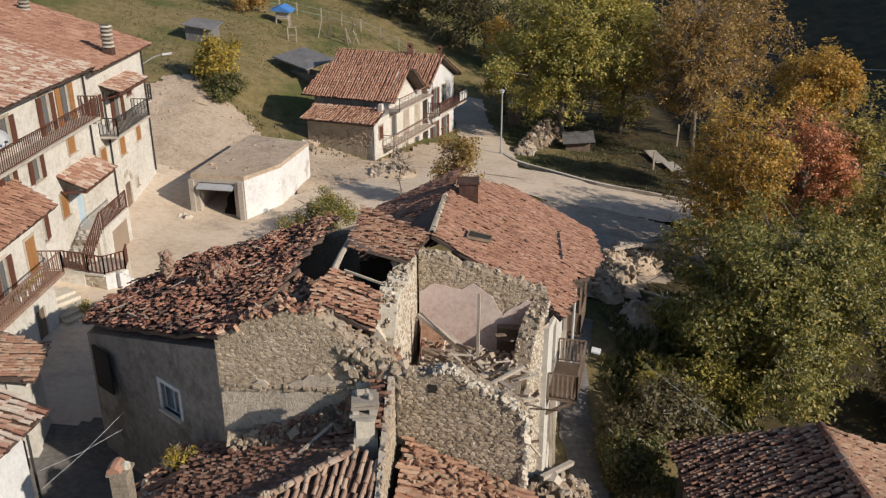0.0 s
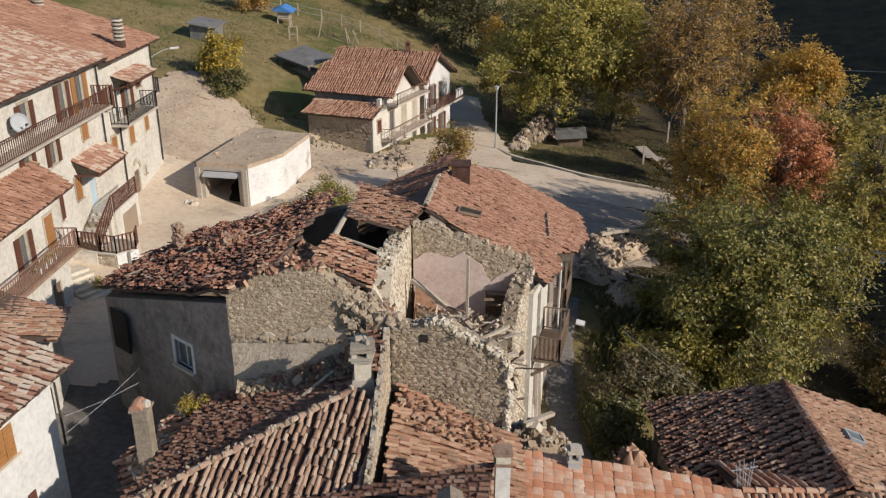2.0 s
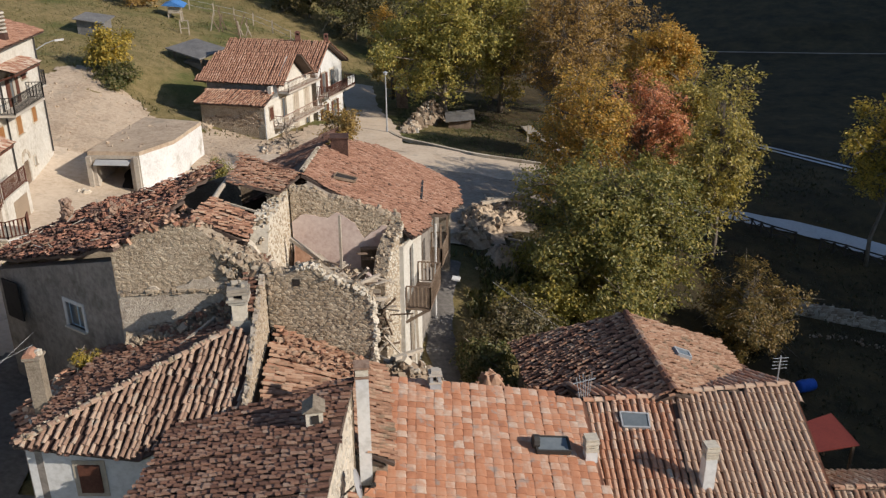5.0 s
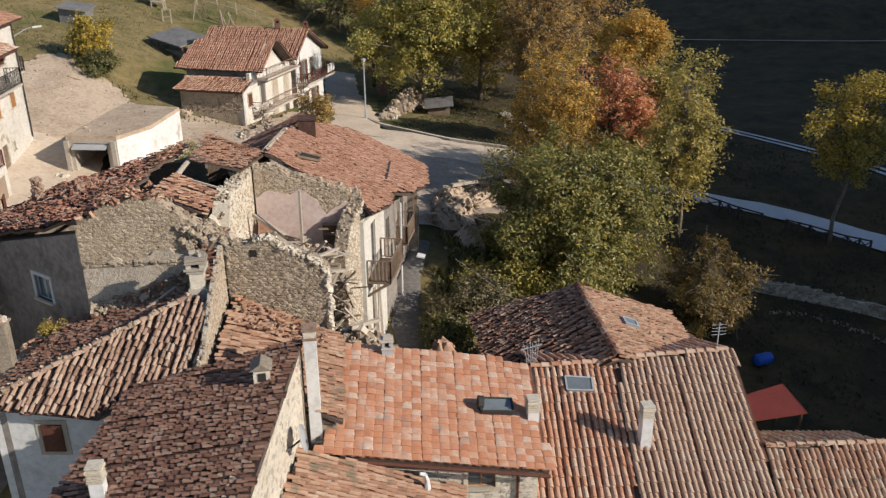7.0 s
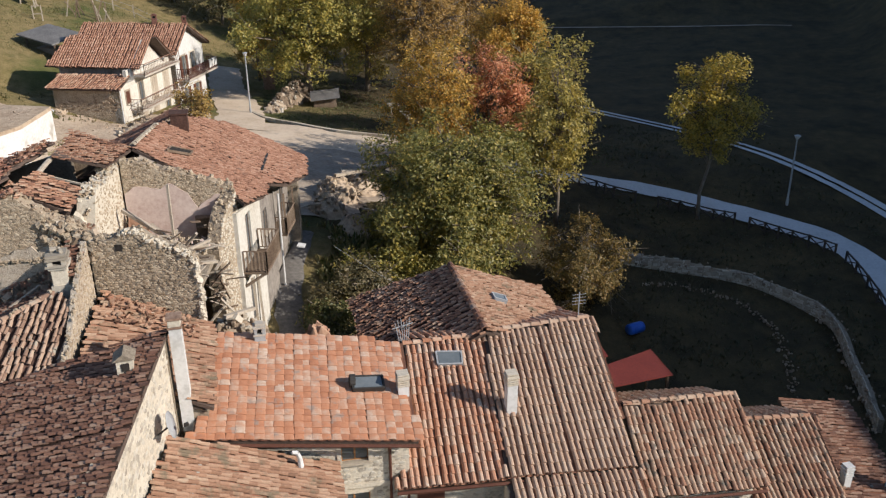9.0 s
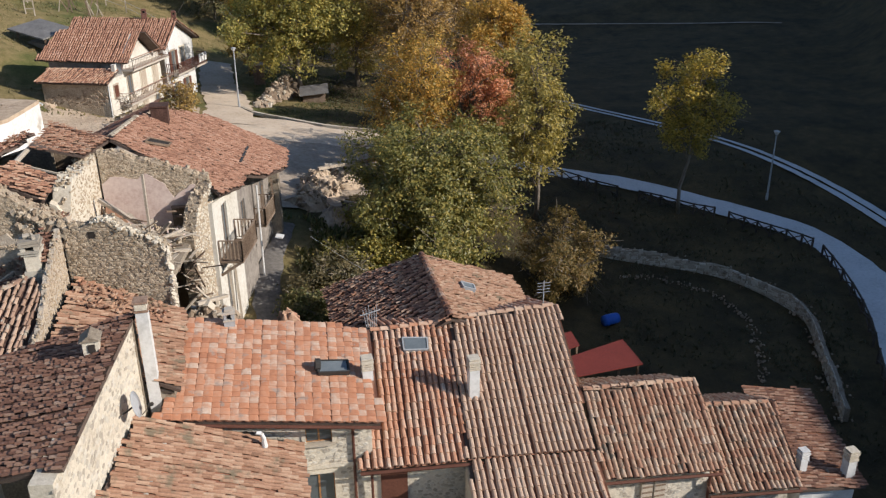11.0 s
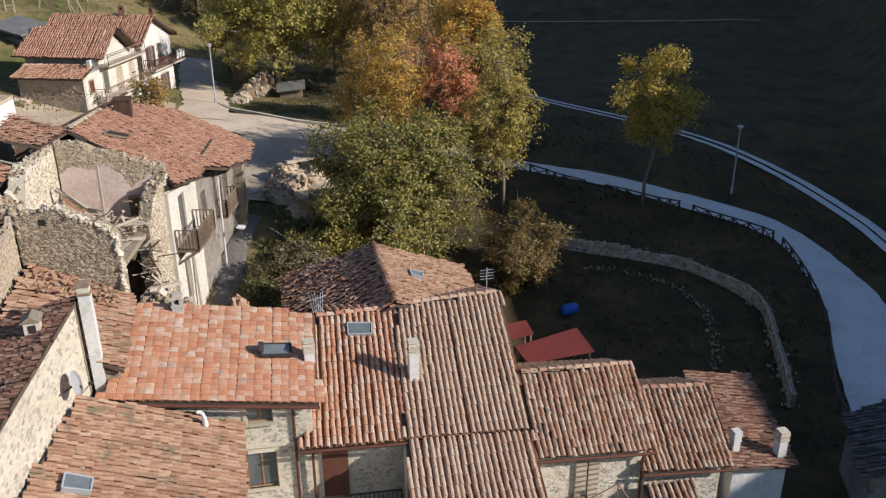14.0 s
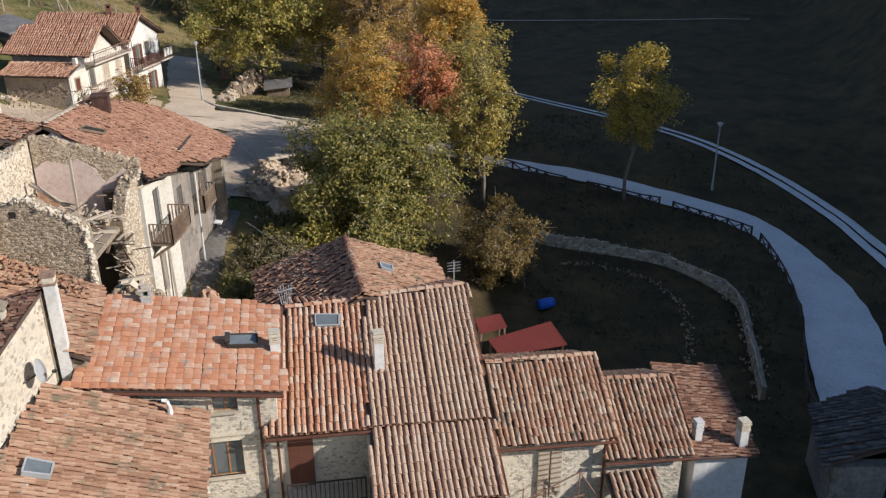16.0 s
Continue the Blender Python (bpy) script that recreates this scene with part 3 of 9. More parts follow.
def window(parent, a, b, hole, mat=None, out=1, shutters=None, closed=False, sill=True, surround=None, panes=2, label=""):
    """A window set into a wall's hole: frame, panes, sill, surround and shutters."""
    a, d, o = frame_of(a, b, out)
    u0, z0, w, h = hole
    Z = Vector((0, 0, 1))
    p = a + d * u0 + Z * z0
    back = p - o * 0.12
    frame = Lump()
    t = 0.05
    for q, r in ((Vector(), d * w), (Z * h, d * w + Z * h)):
        frame.bar(back + q, back + r, 0.06, t)
    for k in range(panes + 1):
        frame.bar(back + d * (w * k / panes), back + d * (w * k / panes) + Z * h, 0.06, t, up=d)
    fr = frame.make("window_frame", mat or M_BROWN, parent, label)
    for k in range(panes):
        Lump().box(back + d * (w * (k + 0.5) / panes) + Z * h / 2, d * (w / panes / 2 - 0.02), Z * (h / 2 - 0.02), o * 0.006).make("pane", M_GLASS, fr)
    if sill:
        Lump().box(p + d * w / 2 - Z * 0.03 + o * 0.03, d * (w / 2 + 0.08), o * 0.1, Z * 0.03).make("window_sill", M_STONE, parent)
    if surround:
        s = Lump()
        for c, x, z in ((d * w / 2 + Z * (h + 0.06), w / 2 + 0.12, 0.06), (-d * 0.06 + Z * h / 2, 0.06, h / 2), (d * (w + 0.06) + Z * h / 2, 0.06, h / 2)):
            s.box(p + c + o * 0.015, d * x, Z * z, o * 0.02)
        s.make("surround", surround, parent)
    if shutters:
        for k in (0, 1):
            if closed:
                c = p + d * (w * (0.25 + 0.5 * k)) + Z * h / 2 + o * 0.03
                x = d
            else:
                c = p + d * (-w / 4 - 0.02 if k == 0 else w * 1.25 + 0.02) + Z * h / 2 + o * 0.05
                x = d
            s = Lump().box(c, x * (w / 4 - 0.01), Z * h / 2, o * 0.02)
            for j in range(7):
                s.box(c + Z * (h * (j - 3) / 7.6) + o * 0.022, x * (w / 4 - 0.06), Z * 0.025, o * 0.012)
            s.make("shutter", shutters, parent)


def chimney(x, y, z0, z1, w, mat, cap="slab", d=None, label="", tone=None, parent=None, turn=0.0):
    """A roof chimney: shaft, and its cap: slab on stubs, tile stack or plain."""
    t = thing("chimney", x, y, z0, label or "stone chimney on a tiled roof", "chimney")
    d = d or w
    c, s = math.cos(radians(turn)), math.sin(radians(turn))
    X, Y, Z = Vector((c, s, 0)), Vector((-s, c, 0)), Vector((0, 0, 1))
    o = Vector((x, y, 0))
    top = z1 - 0.42 if cap != "plain" else z1
    b = Lump()
    b.box(o + Z * (z0 + top) / 2, X * w / 2, Y * d / 2, Z * (top - z0) / 2)
    b.make("shaft", mat, t)
    if cap == "plain":
        Lump().box(o + Z * (z1 + 0.03), X * (w / 2 + 0.05), Y * (d / 2 + 0.05), Z * 0.035).make("cap", tone or M_CONCRETE, t)
    else:
        Lump().box(o + Z * (top + 0.03), X * (w / 2 + 0.025), Y * (d / 2 + 0.025), Z * 0.025).make("collar", tone or M_CONCRETE, t)
        for i in (-1, 1):
            for j in (-1, 1):
                Lump().box(o + X * i * (w / 2 - 0.05) + Y * j * (d / 2 - 0.05) + Z * (top + 0.16), X * 0.04, Y * 0.04, Z * 0.1).make("stub", tone or mat, t)
        # A near-black block paints the shade inside the flue.
        Lump().box(o + Z * (top + 0.16), X * (w / 2 - 0.12), Y * (d / 2 - 0.12), Z * 0.1).make("flue_mouth", M_INTERIOR_SHADE, t)
        Lump().box(o + Z * (top + 0.29), X * (w / 2 + 0.03), Y * (d / 2 + 0.03), Z * 0.03).make("cap", tone or M_CONCRETE, t)
        if cap == "stack":
            for k in range(5):
                Lump().box(o + Z * (top + 0.09 + 0.075 * k), X * (w / 2 + 0.015), Y * (d / 2 + 0.015), Z * 0.019).make("cap_ring", tone or mat, t)
        else:
            Lump().box(o + Z * (top + 0.37), X * w * 0.36, Y * d * 0.36, Z * 0.04).make("top_slab", tone or M_CONCRETE, t)
    return t


def stones_on(parent, a, b, z0, za, zb, out, mat, size=0.22, singles=0, skip=(), rng=None, course=None, gap=0.02, proud=0.035, top_of=None, over=None, uneven=0.0):
    """Rubble masonry on a wall's outer face: uneven courses of separate blocks, proud of the mortar."""
    rng = rng or np.random.default_rng(abs(int(a[0] * 57 + a[1] * 31)) + 11)
    a3, d, o = frame_of(a, b, out)
    L = (Vector((*b, 0)) - a3).length
    Z = Vector((0, 0, 1))
    z, made = z0, []
    while z < (over or max(za, zb)):
        hgt = (course or size * 0.62) * rng.uniform(0.7, 1.35)
        u = -rng.uniform(0, size)
        while u < L:
            wd = size * rng.uniform(0.45, 1.9 + 0.4 * uneven)
            lift, tall = rng.uniform(-0.35, 0.35) * hgt * uneven, 1 + rng.uniform(-0.3, 0.45) * uneven
            u0, u1 = max(u, 0), min(u + wd, L)
            top = top_of((u0 + u1) / 2) if top_of else za + (zb - za) * (u0 + u1) / 2 / L
            if u1 - u0 > 0.06 and z + hgt * 0.4 < top and not any(s[0] - 0.02 < u1 and u0 < s[0] + s[2] + 0.02 and s[1] - 0.02 < z + hgt and z < s[1] + s[3] + 0.02 for s in skip):
                made.append((u0 + gap / 2, u1 - gap / 2, z + lift + rng.uniform(-0.02, 0.02), z + lift + hgt * tall - gap + rng.uniform(-0.02, 0.03)))
            u += wd
        z += hgt
    def block(q, lump):
        u0, u1, z0_, z1_ = q
        j = lambda s: rng.uniform(-s, s)
        pr = proud * rng.uniform(0.4, 1.5)
        z1_ = max(z1_, z0_ + 0.035)
        e = min(u1 - u0, z1_ - z0_) * 0.2
        base = [(u0, z0_), (u1, z0_), (u1, z1_), (u0, z1_)]
        mid = [(p + j(e * (0.6 + 0.5 * uneven)), q_ + j(e * (0.6 + 0.5 * uneven))) for p, q_ in base]
        cu, cz = (u0 + u1) / 2, (z0_ + z1_) / 2
        face = [(cu + (p - cu) * 0.78, cz + (q_ - cz) * 0.72) for p, q_ in mid]
        at = lambda p, k: a3 + d * p[0] + Z * p[1] + o * k
        v = [at(p, -0.02) for p in mid] + [at(p, pr * 0.6) for p in mid] + [at(p, pr + j(0.008)) for p in face]
        lump.add(v, [(0, 1, 5, 4), (1, 2, 6, 5), (2, 3, 7, 6), (3, 0, 4, 7), (4, 5, 9, 8), (5, 6, 10, 9), (6, 7, 11, 10), (7, 4, 8, 11), (8, 9, 10, 11)])
    few = set(rng.choice(len(made), min(singles, len(made)), replace=False).tolist()) if singles else set()
    rest = Lump()
    for i, q in enumerate(made):
        if i in few:
            one = Lump()
            block(q, one)
            LATE_STONES.append((one, mat, parent))
        else:
            block(q, rest)
    if rest.v:
        tagged(rest.make("masonry", mat, parent), kind="stuff")


def rubble_face(parent, a, b, z0, top_of, out, mat, size=0.17, singles=0, over=6.0, seed=1, flat=0.6, fill=1.0, proud=0.05, skip=()):
    """Uncoursed rubble on a wall's face: many-sided stones of all sizes, no two alike."""
    rng = np.random.default_rng(seed)
    a3, d, o = frame_of(a, b, out)
    L = (Vector((*b, 0)) - a3).length
    Z = Vector((0, 0, 1))
    spots = []
    rows, cols = int((over - z0) / (size * flat)) + 1, int(L / size) + 1
    for j in range(rows):
        for i in range(cols):
            u, z = (i + 0.5 * (j % 2) + rng.uniform(-0.28, 0.28)) * size, z0 + (j + rng.uniform(-0.3, 0.3)) * size * flat
            if 0.03 < u < L - 0.03 and z < top_of(u) - 0.02 and rng.random() < fill and not any(s[0] < u < s[0] + s[2] and s[1] < z < s[1] + s[3] for s in skip):
                spots.append((u, z))
    few = set(rng.choice(len(spots), min(singles, len(spots)), replace=False).tolist()) if singles else set()
    rest = Lump()
    for k, (u, z) in enumerate(spots):
        one = Lump() if k in few else rest
        r = size * rng.uniform(0.38, 0.66)
        turn, pr = rng.uniform(-0.3, 0.3), proud * rng.uniform(0.35, 1.5)
        ring = []
        for q in range(7):
            t = q * math.tau / 7 + rng.uniform(-0.38, 0.38)
            x, y = r * math.cos(t) * rng.uniform(0.75, 1.25), r * flat * 1.08 * math.sin(t) * rng.uniform(0.75, 1.25)
            ring.append((x * math.cos(turn) - y * math.sin(turn), x * math.sin(turn) + y * math.cos(turn)))
        at = lambda x, y, h: a3 + d * (u + x) + Z * (z + y) + o * h
        tip = [pr * rng.uniform(0.75, 1.2) for _ in ring]
        v = [at(x, y, -0.03) for x, y in ring] + [at(x * 0.97, y * 0.97, h * 0.6) for (x, y), h in zip(ring, tip)] + [at(x * 0.82, y * 0.8, h) for (x, y), h in zip(ring, tip)]
        one.add(v, [(q, (q + 1) % 7, 7 + (q + 1) % 7, 7 + q) for q in range(7)] + [(7 + q, 7 + (q + 1) % 7, 14 + (q + 1) % 7, 14 + q) for q in range(7)] + [tuple(range(14, 21))])
        if k in few:
            LATE_STONES.append((one, mat, parent))
    if rest.v:
        tagged(rest.make("masonry", mat, parent), kind="stuff")


LATE_STONES = []


def railing(parent, a, b, z, h, mat, gap=0.13, bar=0.025, name="railing", bottom=0.08):
    """A balcony rail: two rails, a post at each end and its bars as one mesh each."""
    a, b = Vector((*a, z)), Vector((*b, z))
    L, d = (b - a).length, (b - a).normalized()
    Z = Vector((0, 0, 1))
    r = Lump()
    r.bar(a + Z * h, b + Z * h, 0.05, 0.04)
    r.bar(a + Z * bottom, b + Z * bottom, 0.04, 0.03)
    r.bar(a, a + Z * h, 0.05, 0.05)
    r.bar(b, b + Z * h, 0.05, 0.05)
    ob = r.make(name, mat, parent)
    k = max(int(L / gap), 1)
    for i in range(1, k):
        p = a + d * (L * i / k)
        Lump().bar(p + Z * bottom, p + Z * h, bar, bar).make("baluster", mat, ob)
    return ob


def tree(name, x, y, z, h, r, leaves, label, trunk=0.22, crown_from=0.35, n=7000, size=0.22, seed=1, squash=1.0, category="tree", lobes=26, bare=0.0, lean=(0, 0)):
    """A tapered trunk with limbs, and a crown of separate leaves gathered round the twigs' ends."""
    rng = np.random.default_rng(seed)
    t = thing(name, x, y, z, label, category)
    base = Vector((x, y, z - 0.2))
    top = Vector((x + lean[0], y + lean[1], z + h * 0.8))
    pts = [base.lerp(top, k / 5) + Vector((*rng.normal(0, 0.10, 2), 0)) * (k > 0) for k in range(6)]
    Lump().tube(pts, [trunk * (1 - 0.15 * k) for k in range(6)], 8).make("trunk", M_BARK, t, smooth=True)
    limbs, ends = Lump(), []
    mid = Vector((x + lean[0], y + lean[1], z + h * (crown_from + 1) / 2))
    half = h * (1 - crown_from) / 2
    lobes = int(lobes * 1.5)
    for k in range(lobes):
        v = Vector(rng.normal(0, 1, 3)).normalized()
        q = rng.uniform(0.35, 1.0) * (1.0 + 0.5 * noise.noise((v.x * 1.7 + seed * 3.1, v.y * 1.7, v.z * 1.7)))
        e = mid + Vector((v.x * r * q, v.y * r * q, v.z * half * q))
        s = pts[min(5, max(1, int(1 + 4 * (e.z - z) / h)))] if e.z > z + 0.3 * h else pts[1]
        m = s.lerp(e, 0.5) + Vector((0, 0, 0.08 * h)) * rng.uniform(0, 1)
        limbs.tube([s, m, e], [trunk * 0.3, trunk * 0.17, 0.02], 5)
        ends.append((e, rng.uniform(0.16, 0.31) * (1.25 if lobes < 45 else 1.0)))
        for _ in range(2 if bare < 0.25 else 7):
            w = e + Vector(rng.normal(0, 0.2 * r, 3))
            limbs.tube([m.lerp(e, 0.6), w], [0.03, 0.008], 4)
    tagged(limbs.make("branchwork", M_BARK, t), kind="stuff")
    n = int(n * (1 - bare))
    if n:
        cen, rad = np.array([e[:] for e, _ in ends]), np.array([q for _, q in ends])
        tips = max(6, n // 15)
        lobe = rng.integers(0, len(ends), tips)
        d = rng.normal(0, 1, (tips, 3))
        d[:, 2] += 0.25
        d /= np.linalg.norm(d, axis=1)[:, None]
        reach = rng.uniform(0.12, 1.0, (tips, 1)) ** 0.55
        tip = cen[lobe] + d * reach * rad[lobe][:, None] * np.array([r, r, half * squash]) * 1.08
        which = rng.integers(0, tips, n)
        c = tip[which] + rng.normal(0, 1, (n, 3)) * size * np.array([1.05, 1.05, 0.75])
        out = tip[which] - np.array(mid[:])
        out /= np.linalg.norm(out, axis=1)[:, None] + 1e-9
        face = 0.55 * out + np.array([0.0, 0.0, 0.55]) + rng.normal(0, 0.5, (n, 3))
        face /= np.linalg.norm(face, axis=1)[:, None]
        a = np.cross(face, rng.normal(0, 1, (n, 3)))
        a /= np.linalg.norm(a, axis=1)[:, None] + 1e-9
        b = np.cross(face, a)
        s = size * rng.uniform(0.55, 1.25, (n, 1))
        bend = -face * s * 0.16
        v = np.stack([c - a * s * 0.6 + bend, c + b * s * 0.34, c + a * s * 0.6 + bend, c - b * s * 0.34], 1).reshape(-1, 3)
        f = [(4 * i, 4 * i + 1, 4 * i + 2, 4 * i + 3) for i in range(n)]
        tagged(solid("crown", v.tolist(), f, leaves, t), kind="stuff")
    return t


def rubble(name, spots, n, sizes, mats, label, seed=3, ground=None, planks=0, category="rubble"):
    """A heap of broken stone over round mounds (x, y, z, radius, height), with splintered boards."""
    rng = np.random.default_rng(seed)
    t = tagged(thing(name, spots[0][0], spots[0][1], spots[0][2], label, category), kind="stuff")
    lumps = [Lump() for _ in mats]
    core = Lump()
    for x, y, z, r, h in spots:
        rings = 5
        v = [(x, y, z + h)]
        for i in range(1, rings + 1):
            q = i / rings
            for k in range(12):
                a = k * math.tau / 12
                rr = r * q * rng.uniform(0.85, 1.1)
                v.append((x + rr * math.cos(a), y + rr * math.sin(a), z + h * (1 - q * q) * rng.uniform(0.8, 1.1) - 0.3 * (i == rings)))
        f = [(0, 1 + k, 1 + (k + 1) % 12) for k in range(12)]
        for i in range(rings - 1):
            for k in range(12):
                a, b = 1 + i * 12 + k, 1 + i * 12 + (k + 1) % 12
                f.append((a, a + 12, b + 12, b))
        core.add(v, f)
    core.make("heap", mats[-1], t)
    for _ in range(n):
        x, y, z, r, h = spots[rng.integers(len(spots))]
        q, a = math.sqrt(rng.random()), rng.uniform(0, math.tau)
        s = rng.uniform(*sizes) * rng.choice([0.6, 1, 1, 1.5])
        p = (x + r * q * math.cos(a), y + r * q * math.sin(a), z + h * (1 - q * q) + s * 0.2)
        lumps[rng.integers(len(mats))].stone(p, s, s * rng.uniform(0.6, 1), s * rng.uniform(0.4, 0.8), rng)
    for l, m in zip(lumps, mats):
        if l.v:
            tagged(l.make("broken_stone", m, t), kind="stuff")
    for _ in range(planks):
        x, y, z, r, h = spots[rng.integers(len(spots))]
        q, a = math.sqrt(rng.random()) * 0.9, rng.uniform(0, math.tau)
        p = Vector((x + r * q * math.cos(a), y + r * q * math.sin(a), z + h * (1 - q * q) + 0.15))
        d = Vector((rng.normal(), rng.normal(), rng.normal(0, 0.35))).normalized() * rng.uniform(0.5, 1.5)
        Lump().bar(p - d / 2, p + d, rng.uniform(0.08, 0.2), rng.uniform(0.04, 0.12)).make("board", M_WOOD_PALE if rng.random() < 0.6 else M_WOOD, t)
    return t

# ---- the ground ----
GX = [-90, -40, -18, -8, 2, 12, 22, 32, 44, 70, 130]
GY = [-60, 0, 12, 24, 36, 48, 60, 80, 110, 200]
GZ = [
    [0, 0, -0.5, -2.5, -4.5, -6.5, -7.6, -8.0, -8, -8, -8],
    [0, 0, -0.3, -2.2, -4.3, -6.2, -7.5, -8.0, -8, -8, -8],
    [1, 0.5, 0.0, -1.8, -4.0, -6.0, -7.3, -8.0, -8, -8, -8],
    [2, 1, 0.2, -1.0, -2.6, -4.6, -7.2, -7.8, -7.4, -7, -7],
    [3, 2, 0.3, -0.55, -1.5, -3.2, -5.0, -6.6, -6.2, -6, -6],
    [6, 3.5, 0.9, -0.6, -1.2, -2.7, -3.8, -4.6, -4.4, -4, -4],
    [9, 6, 2.6, -0.3, -1.9, -2.9, -4.0, -4.6, -4.4, -4, -4],
    [14, 9, 4.6, 1.6, -2.4, -3.4, -4.4, -4.8, -4.6, -3, -2],
    [20, 14, 7.4, 5.0, 2.6, -1.0, -3.0, -4.0, -3, 0, 2],
    [36, 28, 18, 15, 12, 8, 6, 6, 8, 14, 18],
]


def cubic(p, t):
    return p[1] + 0.5 * t * (p[2] - p[0] + t * (2 * p[0] - 5 * p[1] + 4 * p[2] - p[3] + t * (3 * (p[1] - p[2]) + p[3] - p[0])))


def spot(g, x):
    i = max(0, min(len(g) - 2, sum(1 for q in g[1:-1] if q <= x)))
    return i, max(0.0, min(1.0, (x - g[i]) / (g[i + 1] - g[i])))


def ground_z(x, y):
    """The lie of the land: a slope from the upper village down to the valley floor, and the hill across the valley."""
    i, s = spot(GX, x)
    j, t = spot(GY, y)
    at = lambda k, n: max(0, min(n - 1, k))
    rows = [cubic([GZ[at(j + b, 10)][at(i + a, 11)] for a in (-1, 0, 1, 2)], s) for b in (-1, 0, 1, 2)]
    z = cubic(rows, t)
    u, v = min(1.0, abs(x + 13.3) / 5.5), min(1.0, abs(y - 36) / 14)
    z -= 0.5 * (1 - u ** 4) * (1 - v ** 4)
    a, b = 0.86 * x - 0.5 * y, 0.5 * x + 0.86 * y
    crest = 13.5 + 0.26 * max(-60, min(b, 160)) - 0.1 * max(0.0, min(60.0, 35 - b))
    crest += 1.6 * max(0.0, min(1.0, (b - 36) / 12))
    z -= 1.1 * max(0.0, 1 - ((x + 13.2) / 4.2) ** 2 - ((y - 64.5) / 4.5) ** 2)
    q = max(0.0, min(1.0, (a - 24) / 36))
    return z + (crest - z) * q * q * (3 - 2 * q) if a > 24 else z


def ground_sheet():
    xs = [-900, -500, -260, -150, *np.arange(-90, 131, 2.0).tolist(), 170, 260, 500, 900]
    ys = [-900, -400, -200, -100, *np.arange(-60, 201, 2.0).tolist(), 260, 400, 900]
    v = []
    for y in ys:
        for x in xs:
            near = -90 <= x <= 130 and -60 <= y <= 200
            n = noise.noise((x * 0.21, y * 0.21, 0)) * 0.16 if near else 0
            v.append((x, y, ground_z(x, y) + n - 0.05))
    w = len(xs)
    f = [(j * w + i, j * w + i + 1, j * w + w + i + 1, j * w + w + i) for j in range(len(ys) - 1) for i in range(w - 1)]
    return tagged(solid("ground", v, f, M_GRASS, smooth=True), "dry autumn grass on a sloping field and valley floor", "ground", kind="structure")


ground_sheet()


def smooth_line(pts, step=0.8):
    out = []
    p = [Vector(q) for q in pts]
    p = [p[0] * 2 - p[1], *p, p[-1] * 2 - p[-2]]
    for i in range(1, len(p) - 2):
        n = max(2, int((p[i + 1] - p[i]).length / step))
        for k in range(n):
            out.append(Vector([cubic([p[i + j][c] for j in (-1, 0, 1, 2)], k / n) for c in range(len(p[1]))]))
    return out + [p[-2]]


COVERED = set()


def ribbon(name, pts, mat, label, category, lift=0.05, across=5, ragged=0.0):
    """A road laid over the ground. pts: x, y, half width."""
    rng = np.random.default_rng(4)
    line = smooth_line(pts)
    v = []
    for i, p in enumerate(line):
        d = (line[min(i + 1, len(line) - 1)] - line[max(i - 1, 0)]).to_2d().normalized()
        s = Vector((d.y, -d.x))
        for k in range(across):
            q = p.z * (2 * k / (across - 1) - 1) + (rng.uniform(-ragged, ragged) if k in (0, across - 1) else 0)
            x, y = p.x + s.x * q, p.y + s.y * q
            COVERED.add((round(x), round(y)))
            v.append((x, y, ground_z(p.x + s.x * q * 0.8, p.y + s.y * q * 0.8) + lift + (0.04 if 0 < k < across - 1 else -0.03)))
    f = [(i * across + k, i * across + k + 1, (i + 1) * across + k + 1, (i + 1) * across + k) for i in range(len(line) - 1) for k in range(across - 1)]
    return tagged(solid(name, v, f, mat, smooth=True), label, category, kind="structure")


def patch(name, outline, mat, label, category, lift=0.04, step=0.3):
    """A flat-lying surface over the ground inside a rounded outline."""
    line = [(p.x, p.y) for p in smooth_line([*outline, outline[0]], 1.0)]
    lump = Lump()
    xs, ys = [p[0] for p in line], [p[1] for p in line]
    for i in range(int((max(xs) - min(xs)) / step) + 1):
        for j in range(int((max(ys) - min(ys)) / step) + 1):
            x, y = min(xs) + i * step, min(ys) + j * step
            if inside(line, x + step / 2 + noise.noise((x * 0.8, y * 0.8, 1)) * 0.7, y + step / 2 + noise.noise((x * 0.8, y * 0.8, 5)) * 0.7):
                COVERED.add((round(x), round(y)))
                q = [(x, y), (x + step, y), (x + step, y + step), (x, y + step)]
                lump.add([(a, b, ground_z(a, b) + lift + 0.05 * noise.noise((a * 0.6, b * 0.6, 2))) for a, b in q], [(0, 1, 2, 3)])
    return tagged(lump.make(name, mat), label, category, kind="structure")


patch("yard", [(-17.5, 33), (-17.5, 24), (-12, 24), (-9, 28), (-6, 34), (-4, 40), (-2, 46), (1, 50), (-3, 53), (-8, 48), (-11, 49), (-15, 49), (-18.5, 49), (-18.5, 40)], M_ROAD, "dusty concrete yard between the houses", "yard", 0.09)
patch("dirt_bank", [(-18, 48), (-13, 47), (-8, 49), (-4, 52), (-4, 57), (-10, 57), (-13, 58), (-15, 62), (-18, 64), (-20, 66), (-22, 62), (-22, 52)], M_DIRT, "bare pale earth bank behind the garage", "earth", 0.06)
patch("rubble_ground", [(1, 40), (6, 37), (9, 38), (13, 42), (16, 47), (12, 50.5), (6, 51), (0, 50), (-2, 45)], M_DIRT_GREY, "grey trampled earth beside the road", "earth", 0.05)
